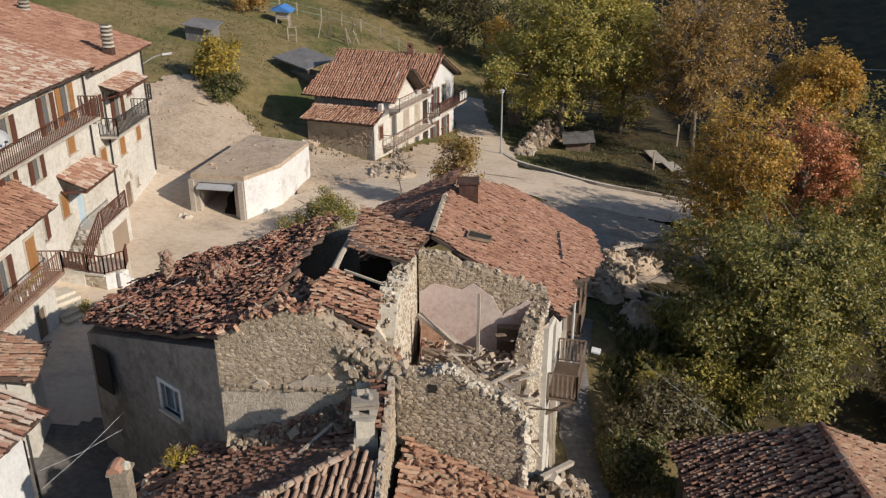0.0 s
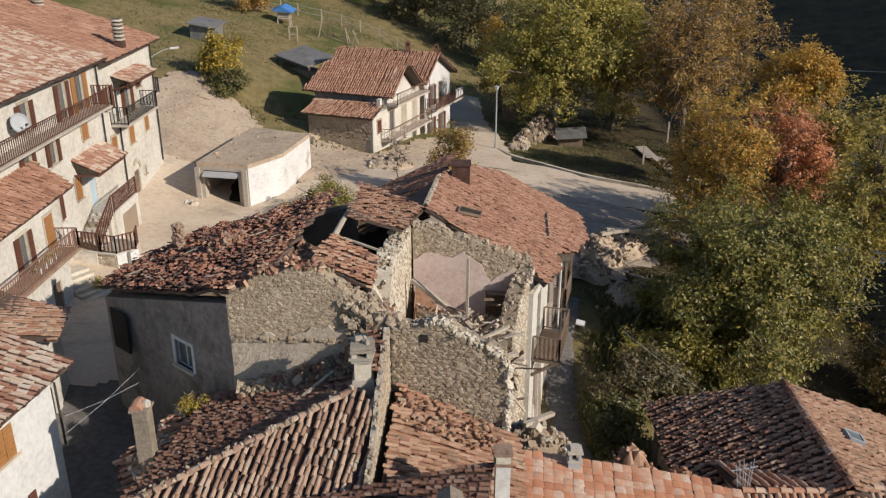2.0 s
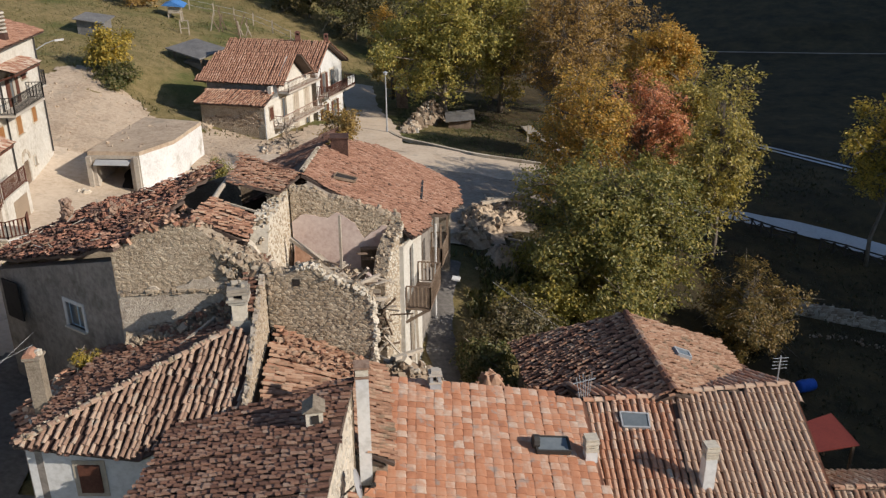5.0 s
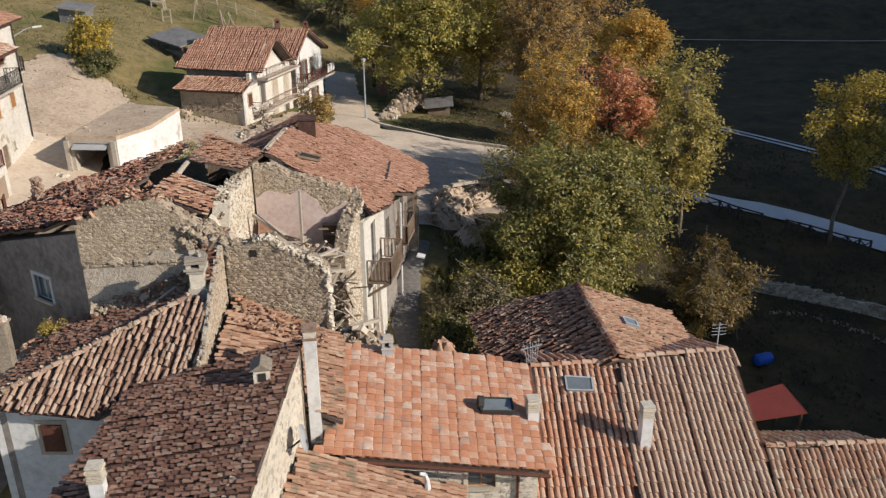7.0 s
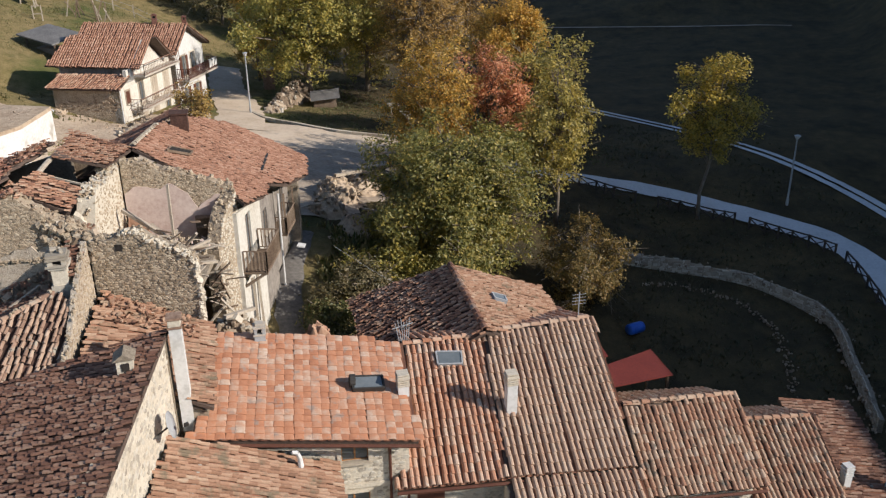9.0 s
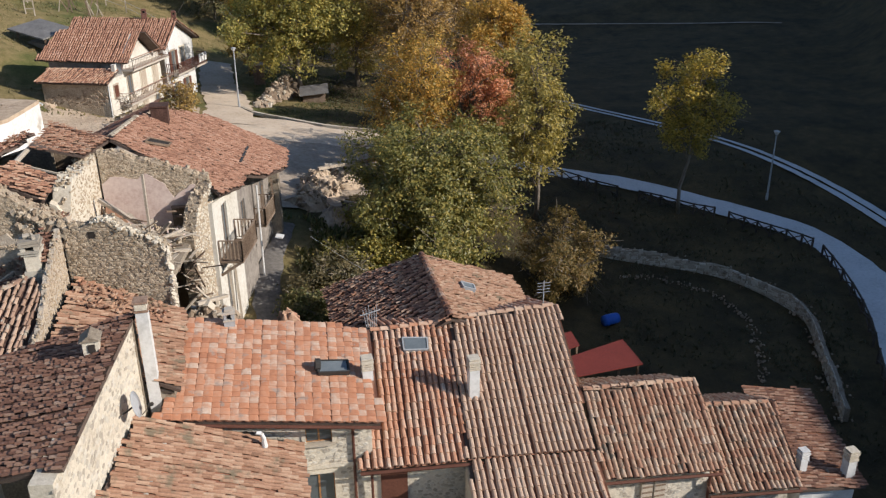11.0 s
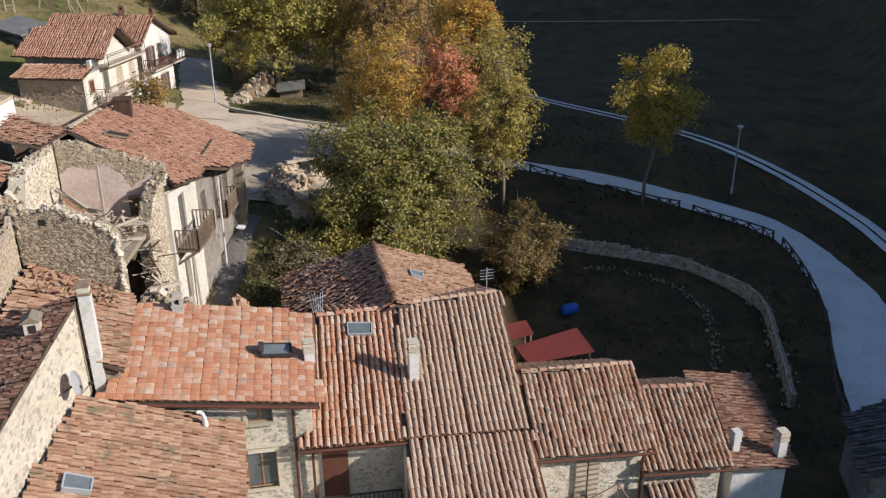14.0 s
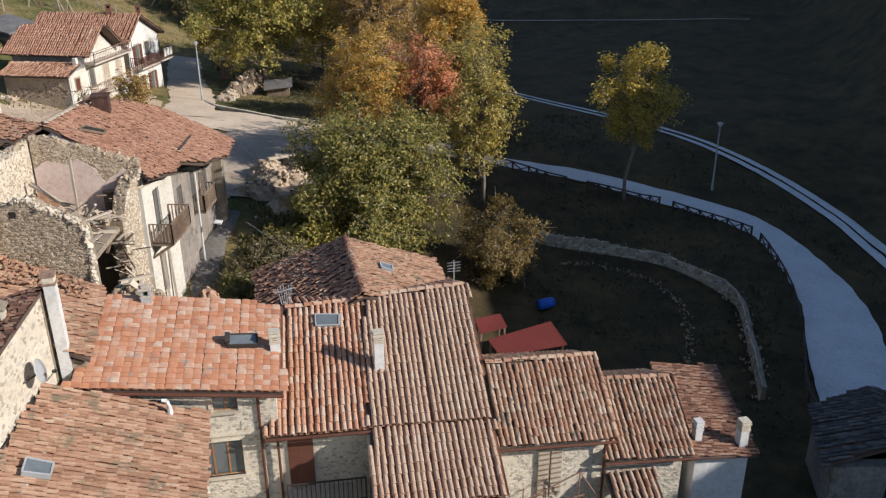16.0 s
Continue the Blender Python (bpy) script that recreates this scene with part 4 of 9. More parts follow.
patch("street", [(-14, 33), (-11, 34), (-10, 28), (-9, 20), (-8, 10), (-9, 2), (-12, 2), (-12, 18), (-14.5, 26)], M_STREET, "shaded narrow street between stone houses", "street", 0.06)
patch("verge", [(-8.5, 52), (-4, 51.5), (0, 55), (1.5, 58), (1.2, 62), (0.2, 65.5), (-2.6, 61), (-5, 57.2), (-9, 58.2)], M_DIRT, "trampled tan earth before the damaged house", "earth", 0.07)
ribbon("road", [(-8, 46.5, 2.2), (-3, 50.5, 3.0), (1, 54.3, 3.6), (5, 55.8, 3.6), (10, 53.6, 3.0), (16, 52.2, 2.5), (20, 50.2, 1.9), (24, 47.5, 1.0)], M_ROAD, "pale dusty village road", "road", 0.09, ragged=0.2)
ribbon("lane", [(3, 56, 2.6), (3.6, 62, 1.9), (3.4, 68, 1.9), (2.6, 76, 1.8), (2.4, 84, 1.5)], M_ROAD, "pale lane running past the damaged houses", "road", 0.12, ragged=0.2)
ribbon("valley_path", [(23.5, 47.7, 0.95), (27.3, 45.9, 0.95), (31.6, 44.1, 0.95), (35.3, 41.2, 1.0), (37.9, 38.7, 1.05), (39.7, 36.5, 1.1), (40.6, 34.4, 1.1), (40.8, 32.0, 1.2), (40.2, 27.7, 1.6), (39.0, 24, 1.85), (36.6, 19.8, 2.0), (34, 14, 2.3), (32.5, 6, 2.3)], M_PATH, "pale gravel footpath curving through the shaded valley", "path", 0.08, ragged=0.08)
for off in (-0.36, 0.5):
    ribbon("track", [(34.6 + off, 70, 0.16), (37.3 + off, 63.5, 0.16), (39.7 + off, 58, 0.17), (42.7 + off, 49.8, 0.22), (45.7 + off, 41.2, 0.28), (46.6 + off, 35.6, 0.33), (46.3 + off, 31, 0.34), (45.2 + off, 25, 0.3), (43.7 + off, 18, 0.3)], M_PATH, "pale wheel track across the shaded meadow", "track", 0.06, across=3, ragged=0.04)
ribbon("far_track", [(40, 110.9, 0.18), (44, 109.1, 0.18), (54, 104.4, 0.18), (67.6, 96.85, 0.2), (73, 95.0, 0.2), (76.8, 93.3, 0.2)], M_DIRT_GREY, "thin pale track along the far hillside", "track", 0.1, across=3, ragged=0.1)
# The path's dark street colour stands for shade in the alley.
ribbon("footpath", [(6.6, 35, 0.5), (5.6, 31, 0.55), (5.2, 28, 0.6), (5.0, 25.5, 0.6), (5.3, 22.5, 0.6), (6.2, 19.5, 0.6)], M_STREET, "trodden path beside the white house wall, alley shade in its colour", "path", 0.08, ragged=0.12)

# ---- the houses below the camera ----


def walls_of(parent, plan, z0, tops, mat, holes=None, thick=0.45):
    """Four walls round a plan (anticlockwise), with a top height at each corner."""
    holes = holes or {}
    made = []
    centre = Vector((sum(p[0] for p in plan), sum(p[1] for p in plan))) / len(plan)
    for i in range(len(plan)):
        k = (i + 1) % len(plan)
        made.append(wall(parent, plan[i], plan[k], z0, tops[i], tops[k], thick, mat, holes.get(i, ())))
    return made


def ridge_caps(parent, a, b, mat, width=0.26, step=0.34, rng=None):
    rng = rng or np.random.default_rng(2)
    a, b = Vector(a), Vector(b)
    d = (b - a).normalized()
    s = d.cross(Vector((0, 0, 1))).normalized()
    up = s.cross(d)
    mesh = barrel(mat, width, step * 1.25)
    basis = Matrix((s, d, up)).transposed().to_4x4()
    n = int((b - a).length / step)
    for i in range(n):
        ob = under(new("ridge_tile", mesh), parent)
        ob.matrix_basis = placed(Matrix.Translation(a + d * (i * step) + up * 0.03) @ basis @ Euler((rng.normal(0, 0.03), rng.normal(0, 0.06), rng.normal(0, 0.05))).to_matrix().to_4x4())


# the house with the mixed orange roof
h_orange = thing("stone_house", 4.8, 14, -5.5, "stone house with a patchy orange tiled roof", "house")
OR = [(1.6, 12.0, 1.08), (7.86, 11.62, 0.2), (8.15, 15.9, 1.04), (2.45, 16.5, 1.93)]
roof(h_orange, "roof", OR, M_TILE_NEW, 0.262, 0.24, 0.03, 270, arch=0.13, wide=1.2, deck=0.14, channel=M_CHANNEL_RED, mouth=0.011)
OR_A, OR_B = (1.9, 12.32), (7.62, 11.98)
or_win = [(3.12, -3.0, 1.42, 1.36), (3.76, -0.52, 0.78, 0.8)]
walls_of(h_orange, [OR_A, OR_B, (7.9, 15.6), (2.5, 16.1)], -6.5, (0.9, 0.05, 0.8, 1.6), M_MORTAR_PALE, {0: or_win})
rubble_face(h_orange, OR_A, OR_B, -6.0, lambda u: 0.75 - 0.13 * u, 1, M_STONE_PALE, 0.15, 100, 0.8, 11, fill=0.55, proud=0.015, skip=[(q[0] - 0.2, q[1] - 0.2, q[2] + 0.4, q[3] + 0.4) for q in or_win])
for w in or_win:
    window(h_orange, OR_A, OR_B, w, M_OCHRE, surround=M_MORTAR_PALE, panes=3 if w[2] > 1 else 2)
Lump().bar((4.6, 12.14, -1.36), (7.6, 11.95, -1.36), 0.12, 0.12).make("string_course", M_MORTAR_PALE, h_orange, "pale string course between the floors")

# the house with the broad striped roof, and its lower front part
h_big = thing("stone_house", 11.2, 13.5, -5.5, "stone house with a broad roof of pale striped tiles", "house")
roof(h_big, "roof", [(7.18, 11.54, -1.34), (10.4, 11.28, -1.42), (11.1, 16.2, 0.7), (8.3, 16.24, 0.68)], M_TILE_STRIPE, 0.205, 0.32, 0.06, 200, arch=1.0, wide=0.86, deck=0.14, channel=M_CHANNEL_RED)
roof(h_big, "tan_roof", [(10.42, 11.28, -1.35), (14.46, 10.95, -1.45), (15.09, 16.17, 0.86), (11.12, 16.2, 0.79)], M_TILE_TAN, 0.2, 0.34, 0.04, 300, arch=1.0, wide=0.86, deck=0.18, channel=M_CHANNEL_RED)
ridge_caps(h_big, (8.3, 16.24, 0.74), (11.1, 16.2, 0.76), M_TILE_STRIPE, 0.2)
ridge_caps(h_big, (11.1, 16.2, 0.85), (15.1, 16.17, 0.92), M_TILE_TAN, 0.2)
roof(h_big, "back_roof", [(15.3, 20.0, -0.7), (8.5, 20.0, -0.7), (8.3, 16.26, 0.76), (15.09, 16.19, 0.86)], M_TILE_STRIPE, 0.26, 0.36, 0.05, 0, deck=0.14)
BG_A, BG_B = (7.5, 12.05), (14.3, 11.5)
big_win = [(0.33, -3.75, 0.82, 2.0)]
walls_of(h_big, [BG_A, BG_B, (14.9, 15.9), (15.0, 19.6), (8.6, 19.6), (8.4, 15.9)], -7, (-1.35, -1.5, 0.6, -0.8, -0.8, 0.6), M_MORTAR_PALE, {0: big_win})
rubble_face(h_big, BG_A, BG_B, -6.5, lambda u: -1.5, 1, M_STONE_PALE, 0.15, 80, -1.4, 12, fill=0.55, proud=0.015, skip=[(0.1, -4.0, 1.3, 2.4)])
roof(h_big, "lower_roof", [(9.95, 8.4, -2.5), (14.2, 8.4, -2.75), (14.55, 11.1, -1.74), (10.47, 11.2, -1.48)], M_TILE_TAN, 0.2, 0.34, 0.04, 150, along=((10.42, 11.28, -1.35), (14.46, 10.95, -1.5)), arch=1.0, wide=0.86, deck=0.14, channel=M_CHANNEL_RED)
walls_of(h_big, [(10.3, 8.8), (14.0, 8.7), (14.2, 11.3), (10.4, 11.4)], -7, (-2.6, -2.85, -1.8, -1.6), M_MORTAR_PALE)
roof(h_big, "porch_roof", [(9.9, 6.9, -3.3), (14.1, 6.9, -3.5), (14.15, 8.3, -2.98), (9.95, 8.3, -2.76)], M_TILE_TAN, 0.2, 0.34, 0.04, 10, arch=1.0, wide=0.86, deck=0.12, channel=M_CHANNEL_RED)
walls_of(h_big, [(10.3, 7.2), (13.9, 7.2), (13.95, 8.6), (10.3, 8.6)], -7, (-3.4, -3.6, -3.1, -2.9), M_MORTAR_PALE)

# the row stepping down to the garden
h_r3 = thing("stone_house", 16.9, 12, -6.5, "small stone house with a lichen-stained striped roof", "house")
roof(h_r3, "roof", [(14.54, 10.47, -2.3), (18.85, 10.54, -2.78), (19.02, 13.07, -1.0), (14.85, 12.88, -0.62)], M_TILE_LICHEN, 0.198, 0.29, 0.1, 200, arch=1.0, wide=0.86)
ridge_caps(h_r3, (14.8, 12.9, -0.58), (19.0, 13.1, -0.96), M_TILE_LICHEN, 0.2)
roof(h_r3, "back_roof", [(19.0, 15.0, -1.95), (15.0, 15.0, -1.6), (14.85, 12.9, -0.62), (19.02, 13.09, -1.0)], M_TILE_LICHEN, 0.2, 0.3, 0.12, 0, wide=0.78)
walls_of(h_r3, [(14.6, 10.8), (18.6, 10.85), (18.7, 14.7), (14.8, 14.7)], -8, (-2.4, -2.9, -2.0, -1.7), M_MORTAR_PALE)
rubble_face(h_r3, (14.6, 10.8), (18.6, 10.85), -7, lambda u: -2.6 - 0.1 * u, 1, M_STONE_PALE, 0.15, 60, -2.5, 13, fill=0.55, proud=0.015)

h_r4 = thing("stone_house", 20.4, 12, -7, "small stone house with a worn orange striped roof", "house")
roof(h_r4, "roof", [(18.49, 10.45, -3.58), (21.75, 10.21, -3.78), (22.18, 12.89, -2.29), (19.2, 13.1, -2.1)], M_TILE_LICHEN, 0.198, 0.29, 0.1, 200, arch=1.0, wide=0.86)
ridge_caps(h_r4, (19.2, 13.1, -2.05), (22.2, 12.9, -2.25), M_TILE_LICHEN, 0.2)
roof(h_r4, "back_roof", [(22.2, 15.2, -3.4), (19.2, 15.3, -3.2), (19.2, 13.12, -2.1), (22.18, 12.91, -2.29)], M_TILE_LICHEN, 0.2, 0.3, 0.12, 0, wide=0.78)
walls_of(h_r4, [(18.7, 10.75), (21.5, 10.5), (22.0, 14.9), (18.9, 14.9)], -8, (-3.7, -3.9, -3.4, -3.3), M_MORTAR_PALE)
rubble_face(h_r4, (18.7, 10.75), (21.5, 10.5), -7.5, lambda u: -3.9, 1, M_STONE_PALE, 0.15, 40, -3.7, 14, fill=0.55, proud=0.015)

h_r5 = thing("plastered_house", 23.4, 12.5, -7.5, "white plastered house with a low weathered roof", "house")
roof(h_r5, "roof", [(24.4, 10.2, -4.3), (25.4, 14.98, -3.58), (22.63, 15.42, -3.19), (21.9, 10.3, -4.05)], M_TILE_DARK, 0.15, 0.2, 0.3, 150, arch=0.7, wide=0.8, channel=M_CHANNEL_RED)
walls_of(h_r5, [(22.1, 10.6), (24.2, 10.5), (25.1, 14.7), (22.8, 15.1)], -8.2, (-4.15, -4.4, -3.7, -3.4), M_WHITE)

# the gabled house beyond the striped roof
h_lr = thing("stone_house", 11.2, 19, -4.5, "stone house with a two-sided weathered tile roof", "house")
roof(h_lr, "roof_dark_side", [(7.3, 23.0, -0.75), (7.45, 16.4, -0.9), (11.1, 15.9, 1.02), (11.15, 21.1, 1.24)], M_TILE_OLD, 0.155, 0.16, 0.5, 200, arch=1.05)
roof(h_lr, "roof_sunny_side", [(14.8, 16.0, -0.42), (15.1, 21.5, -0.4), (11.17, 21.1, 1.24), (11.12, 15.9, 1.04)], M_TILE_BROWN, 0.155, 0.165, 0.4, 200, arch=0.9, wide=0.8, channel=M_CHANNEL_RED)
ridge_caps(h_lr, (11.1, 15.9, 1.06), (11.15, 21.1, 1.28), M_TILE_DARK, 0.28)
walls_of(h_lr, [(7.7, 16.4), (14.6, 16.3), (14.8, 21.1), (11.15, 20.9), (7.7, 22.5)], -7, (-1.15, -0.6, -0.6, 1.0, -1.1), M_MORTAR)

# the house with the long shaded roof and the sunlit stone side
h_dark = thing("stone_house", -1.5, 11, -3.5, "stone house with a dark weathered roof and sunlit side wall", "house")
roof(h_dark, "roof", [(-4.35, 8.2, 2.35), (-3.25, 13.2, 2.72), (1.33, 13.04, 3.95), (0.4, 6.7, 3.64)], M_TILE_DARK, 0.15, 0.2, 0.28, 250, arch=0.8, wide=0.74)
DK_A, DK_B = (0.25, 6.4), (1.3, 13.1)
dk_win = [(4.2, 1.0, 0.5, 0.6)]
wall(h_dark, DK_A, DK_B, -5, 3.5, 3.82, 0.5, M_MORTAR_PALE, dk_win)
rubble_face(h_dark, DK_A, DK_B, -3, lambda u: 3.45 + 0.05 * u, 1, M_STONE_PALE, 0.17, 150, 4.0, 15, fill=0.42, proud=0.014, skip=dk_win)
wall(h_dark, (1.3, 13.1), (-3.2, 13.4), -5, 3.8, 2.6, 0.4, M_MORTAR)
wall(h_dark, (-3.4, 13.2), (-4.4, 7.0), -5, 2.55, 2.25, 0.4, M_WHITE)

# the hipped roof in front of the ruin
h_hip = thing("plastered_house", -4, 15, -3, "white plastered house under a hipped roof of old striped tiles", "house")
roof(h_hip, "front_roof", [(-7.11, 13.16, 2.5), (-4.07, 12.6, 2.25), (-1.7, 13.6, 2.85), (-1.3, 15.5, 3.97), (-2.0, 15.74, 4.08)], M_TILE_HIP, 0.18, 0.24, 0.3, 250, arch=1.15, wide=0.68)
roof(h_hip, "side_roof", [(-6.3, 19.3, 2.1), (-7.2, 13.2, 2.52), (-2.0, 15.8, 4.05), (-2.1, 18.4, 3.25)], M_TILE_DARK, 0.13, 0.13, 0.8, 200, arch=1.0)
ridge_caps(h_hip, (-7.1, 13.2, 2.55), (-2.0, 15.76, 4.1), M_TILE_HIP, 0.2, 0.28)
wall(h_hip, (-7.03, 13.46), (-3.6, 13.05), -4, 2.4, 2.25, 0.4, M_WHITE)
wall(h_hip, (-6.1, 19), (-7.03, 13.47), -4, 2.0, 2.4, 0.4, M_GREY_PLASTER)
pw2_top = broken([(0, 3.15), (1.2, 3.6), (2.2, 4.15), (3.2, 4.6), (4.2, 4.95)], 6, 0.2)
PARTY = [(-1.4, 13.3), (-1.17, 17.55)]
wall(h_hip, *PARTY, -3, 3.65, 4.8, 0.15, M_PLASTER_TORN, name="party_wall", label="pale torn party wall sloping with the roof", profile=pw2_top)
rubble_face(h_hip, *PARTY, 2.9, pw2_top, 1, M_STONE_TAN, 0.1, 40, 5.2, 53, fill=0.6, proud=0.015)
loose_top(h_hip, *PARTY, pw2_top, 0.15, M_STONE_TAN, 54, 14, (0.03, 0.07))

hm = np.random.default_rng(63)
hip_bits = Lump()
for k in range(90):
    f, u = hm.random(), hm.uniform(0.03, 0.08)
    hip_bits.stone((-7.1 + 5.1 * f + hm.normal(0, 0.07), 13.2 + 2.56 * f + hm.normal(0, 0.07), 2.6 + 1.55 * f + 0.06), u, u * 0.8, u * 0.5, hm)
tagged(hip_bits.make("ridge_mortar", M_STONE_TAN, h_hip, "loose mortar and stones along the hip"), kind="stuff")

h_b2 = thing("lean_to_house", 0.8, 15.5, -3, "low stone house with a broken terracotta roof", "house")
roof(h_b2, "roof", [(2.3, 12.6, 1.6), (2.3, 17.0, 1.9), (-0.95, 17.55, 3.2), (-1.15, 13.4, 3.0)], M_TILE_BROWN, 0.165, 0.26, 0.36, 200, arch=0.95, wide=0.8, channel=M_CHANNEL_RED)
walls_of(h_b2, [(-1.1, 13.3), (2.1, 12.8), (2.15, 17.0), (-0.9, 17.45)], -4, (2.8, 1.4, 1.7, 2.9), M_MORTAR)

h_bl = thing("stone_house", 2.5, 8, -4, "stone house with a brown tiled roof and a skylight", "house")
roof(h_bl, "roof", [(5.5, 6.5, -0.62), (5.5, 12.0, -0.5), (1.14, 11.73, 1.43), (0.34, 6.2, 1.68)], M_TILE_BROWN, 0.165, 0.27, 0.2, 250, arch=0.9, wide=0.84, channel=M_CHANNEL_RED)
walls_of(h_bl, [(0.9, 6.6), (5.2, 6.8), (5.25, 11.8), (1.6, 11.6)], -5, (1.3, -0.6, -0.5, 1.1), M_PLASTER)

# the white house across the street
h_white = thing("plastered_house", -12.5, 15, -2, "white plastered house with an orange tiled roof", "house")
WH_A, WH_B = (-12.1, 9.2), (-10.5, 17.62)
wh_win = [(6.15, 2.15, 0.72, 0.95), (6.3, -0.35, 0.6, 1.1)]
roof(h_white, "roof", [(-11.9, 8.6, 3.3), (-10.15, 18.4, 3.45), (-14.2, 19.6, 4.5), (-15.9, 9.3, 4.5)], M_TILE_PALE, 0.19, 0.26, 0.25, 40, arch=0.95)
wall(h_white, WH_A, WH_B, -4, 3.2, 3.2, 0.45, M_WHITE, wh_win)
wall(h_white, WH_B, (-14.5, 18.8), -4, 3.2, 4.2, 0.45, M_WHITE)
window(h_white, WH_A, WH_B, wh_win[0], shutters=M_OCHRE, closed=True, surround=M_WHITE)
window(h_white, WH_A, WH_B, wh_win[1], shutters=M_BROWN)
sh = Lump()
for k in range(2):
    sh.box((-10.75 - 0.42 * k, 17.86 + 0.12 * k, 2.55), (0.17, -0.05, 0), (0, 0, 0.42), (0.006, 0.02, 0))
sh.make("shutter", M_BROWN, h_white, "red-brown louvred shutters")
Lump().tube([(-10.42, 17.72, 3.2), (-10.42, 17.72, 1.2)], 0.035, 8).make("drainpipe", M_IRON, h_white)

# the low pale roof beyond it
h_pale = thing("stone_house", -14, 23, -1, "low house with a pale weathered tile roof", "house")
roof(h_pale, "roof", [(-12.1, 21.6, 2.45), (-12.75, 24.0, 2.35), (-17, 24.9, 3.2), (-17, 21.0, 3.2)], M_TILE_LICHEN, 0.19, 0.26, 0.2, 60)
walls_of(h_pale, [(-16.6, 21.3), (-12.6, 21.8), (-13.1, 23.8), (-16.6, 24.6)], -2, (3.0, 2.3, 2.2, 3.0), M_PLASTER)

# ---- the ruin ----
ruin = thing("ruined_house", -4, 21, -1.5, "earthquake-ruined stone house with a collapsed tiled roof", "house")
RA, RB = (-10.9, 22.84), (-5.65, 18.35)
ra_win = [(4.0, 2.4, 0.9, 0.86)]
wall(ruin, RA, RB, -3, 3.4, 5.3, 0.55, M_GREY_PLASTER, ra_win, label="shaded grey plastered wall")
window(ruin, RA, RB, ra_win[0], M_PALE_BLUE, surround=M_WHITE)
# Flat panel with the upper door recess's shade as its colour.
Lump().box((-10.2, 22.0, 2.6), (0.35, -0.3, 0), (0, 0, 0.7), (0.02, 0.025, 0)).make("blind_door", M_INTERIOR_SHADE, ruin, "dark panel coloured as a shaded upper door recess")
wall(ruin, (-10.6, 26.1), RA, -3, 3.4, 3.4, 0.5, M_MORTAR)
wall(ruin, (-2.9, 27.0), (-10.6, 26.1), -3, 5.4, 3.4, 0.5, M_MORTAR)
WB = [RB, (-1.2, 18.05)]
wb_top = broken([(0, 5.6), (0.9, 6.15), (1.7, 6.38), (2.5, 6.36), (3.0, 6.0), (3.7, 5.5), (4.46, 5.0)], 2, 0.16)
wall(ruin, *WB, -2, 5, 5, 0.6, M_MORTAR_MID, profile=wb_top, name="gable_wall", label="sunlit gable of rubble stone and torn plaster")
rubble_face(ruin, *WB, 4.5, wb_top, 1, M_STONE_TAN, 0.11, 100, 6.7, 2, fill=0.5, proud=0.018)
loose_top(ruin, *WB, wb_top, 0.6, M_STONE_GREY, 3, 20, (0.04, 0.09))
wall(ruin, (-5.6, 18.27), (-1.25, 17.97), 2.0, 4.2, 4.2, 0.08, M_PLASTER_TORN, name="plaster_band", label="band of torn pale lime plaster", profile=broken([(0, 4.42), (1.2, 4.4), (2.2, 4.5), (2.8, 4.75), (3.4, 4.6), (4.3, 4.3)], 21, 0.2))
FW = [(-1.15, 17.7), (1.98, 17.1)]
fw_top = broken([(0, 4.9), (0.7, 5.05), (1.35, 5.15), (2.0, 4.85), (2.6, 4.58), (3.0, 4.35), (3.18, 3.95)], 5, 0.12)
wall(ruin, *FW, -2.5, 4.8, 2.1, 0.55, M_MORTAR, name="front_wall", label="rubble stone wall with a broken top", profile=fw_top)
rubble_face(ruin, *FW, 0.5, lambda u: fw_top(u) - 0.02, 1, M_STONE_TAN, 0.135, 190, 5.3, 52, flat=0.56, fill=0.97, proud=0.02, skip=[(0.74, 4.52, 0.34, 0.34)])
loose_top(ruin, *FW, fw_top, 0.55, M_STONE_TAN, 6, 26, (0.03, 0.08))
# No hole is cut: a near-black panel paints its shade.
Lump().box((-0.26, 17.53, 4.68), (0.11, -0.02, 0), (0, 0, 0.11), (0.004, 0.02, 0)).make("beam_hole", M_INTERIOR_SHADE, ruin, "square dark panel standing for a shaded beam hole")
edge_ = Lump()
pe_ = np.random.default_rng(311)
for k in range(46):
    w = pe_.uniform(0.06, 0.13)
    edge_.stone((1.99 + pe_.normal(0, 0.03), 17.12 + pe_.normal(0, 0.04), 4.05 - 0.075 * k), w, w, w * 0.8, pe_)
tagged(edge_.make("pale_strip", M_MORTAR_PALE, ruin, "pale mortar left along the torn wall end"), kind="stuff")
CW = [(-1.35, 20.3), (-0.78, 24.0)]
cw_top = broken([(0, 4.3), (0.25, 4.9), (0.7, 5.3), (1.6, 5.5), (2.6, 5.5), (3.74, 5.35)], 9, 0.25)
wall(ruin, *CW, 1.0, 5.3, 5.6, 0.6, M_MORTAR_PALE, name="cross_wall", label="pale broken cross wall", profile=cw_top)
rubble_face(ruin, *CW, 1.6, cw_top, 1, M_STONE_TAN, 0.11, 60, 6.2, 4, fill=0.35, proud=0.014)
loose_top(ruin, *CW, cw_top, 0.6, M_STONE_TAN, 8, 34, (0.03, 0.09))
loose_top(ruin, *CW, cw_top, 0.6, M_MORTAR_PALE, 9, 16, (0.03, 0.08))
ENDS = [(-1.95, 20.35), (-1.35, 20.3)]
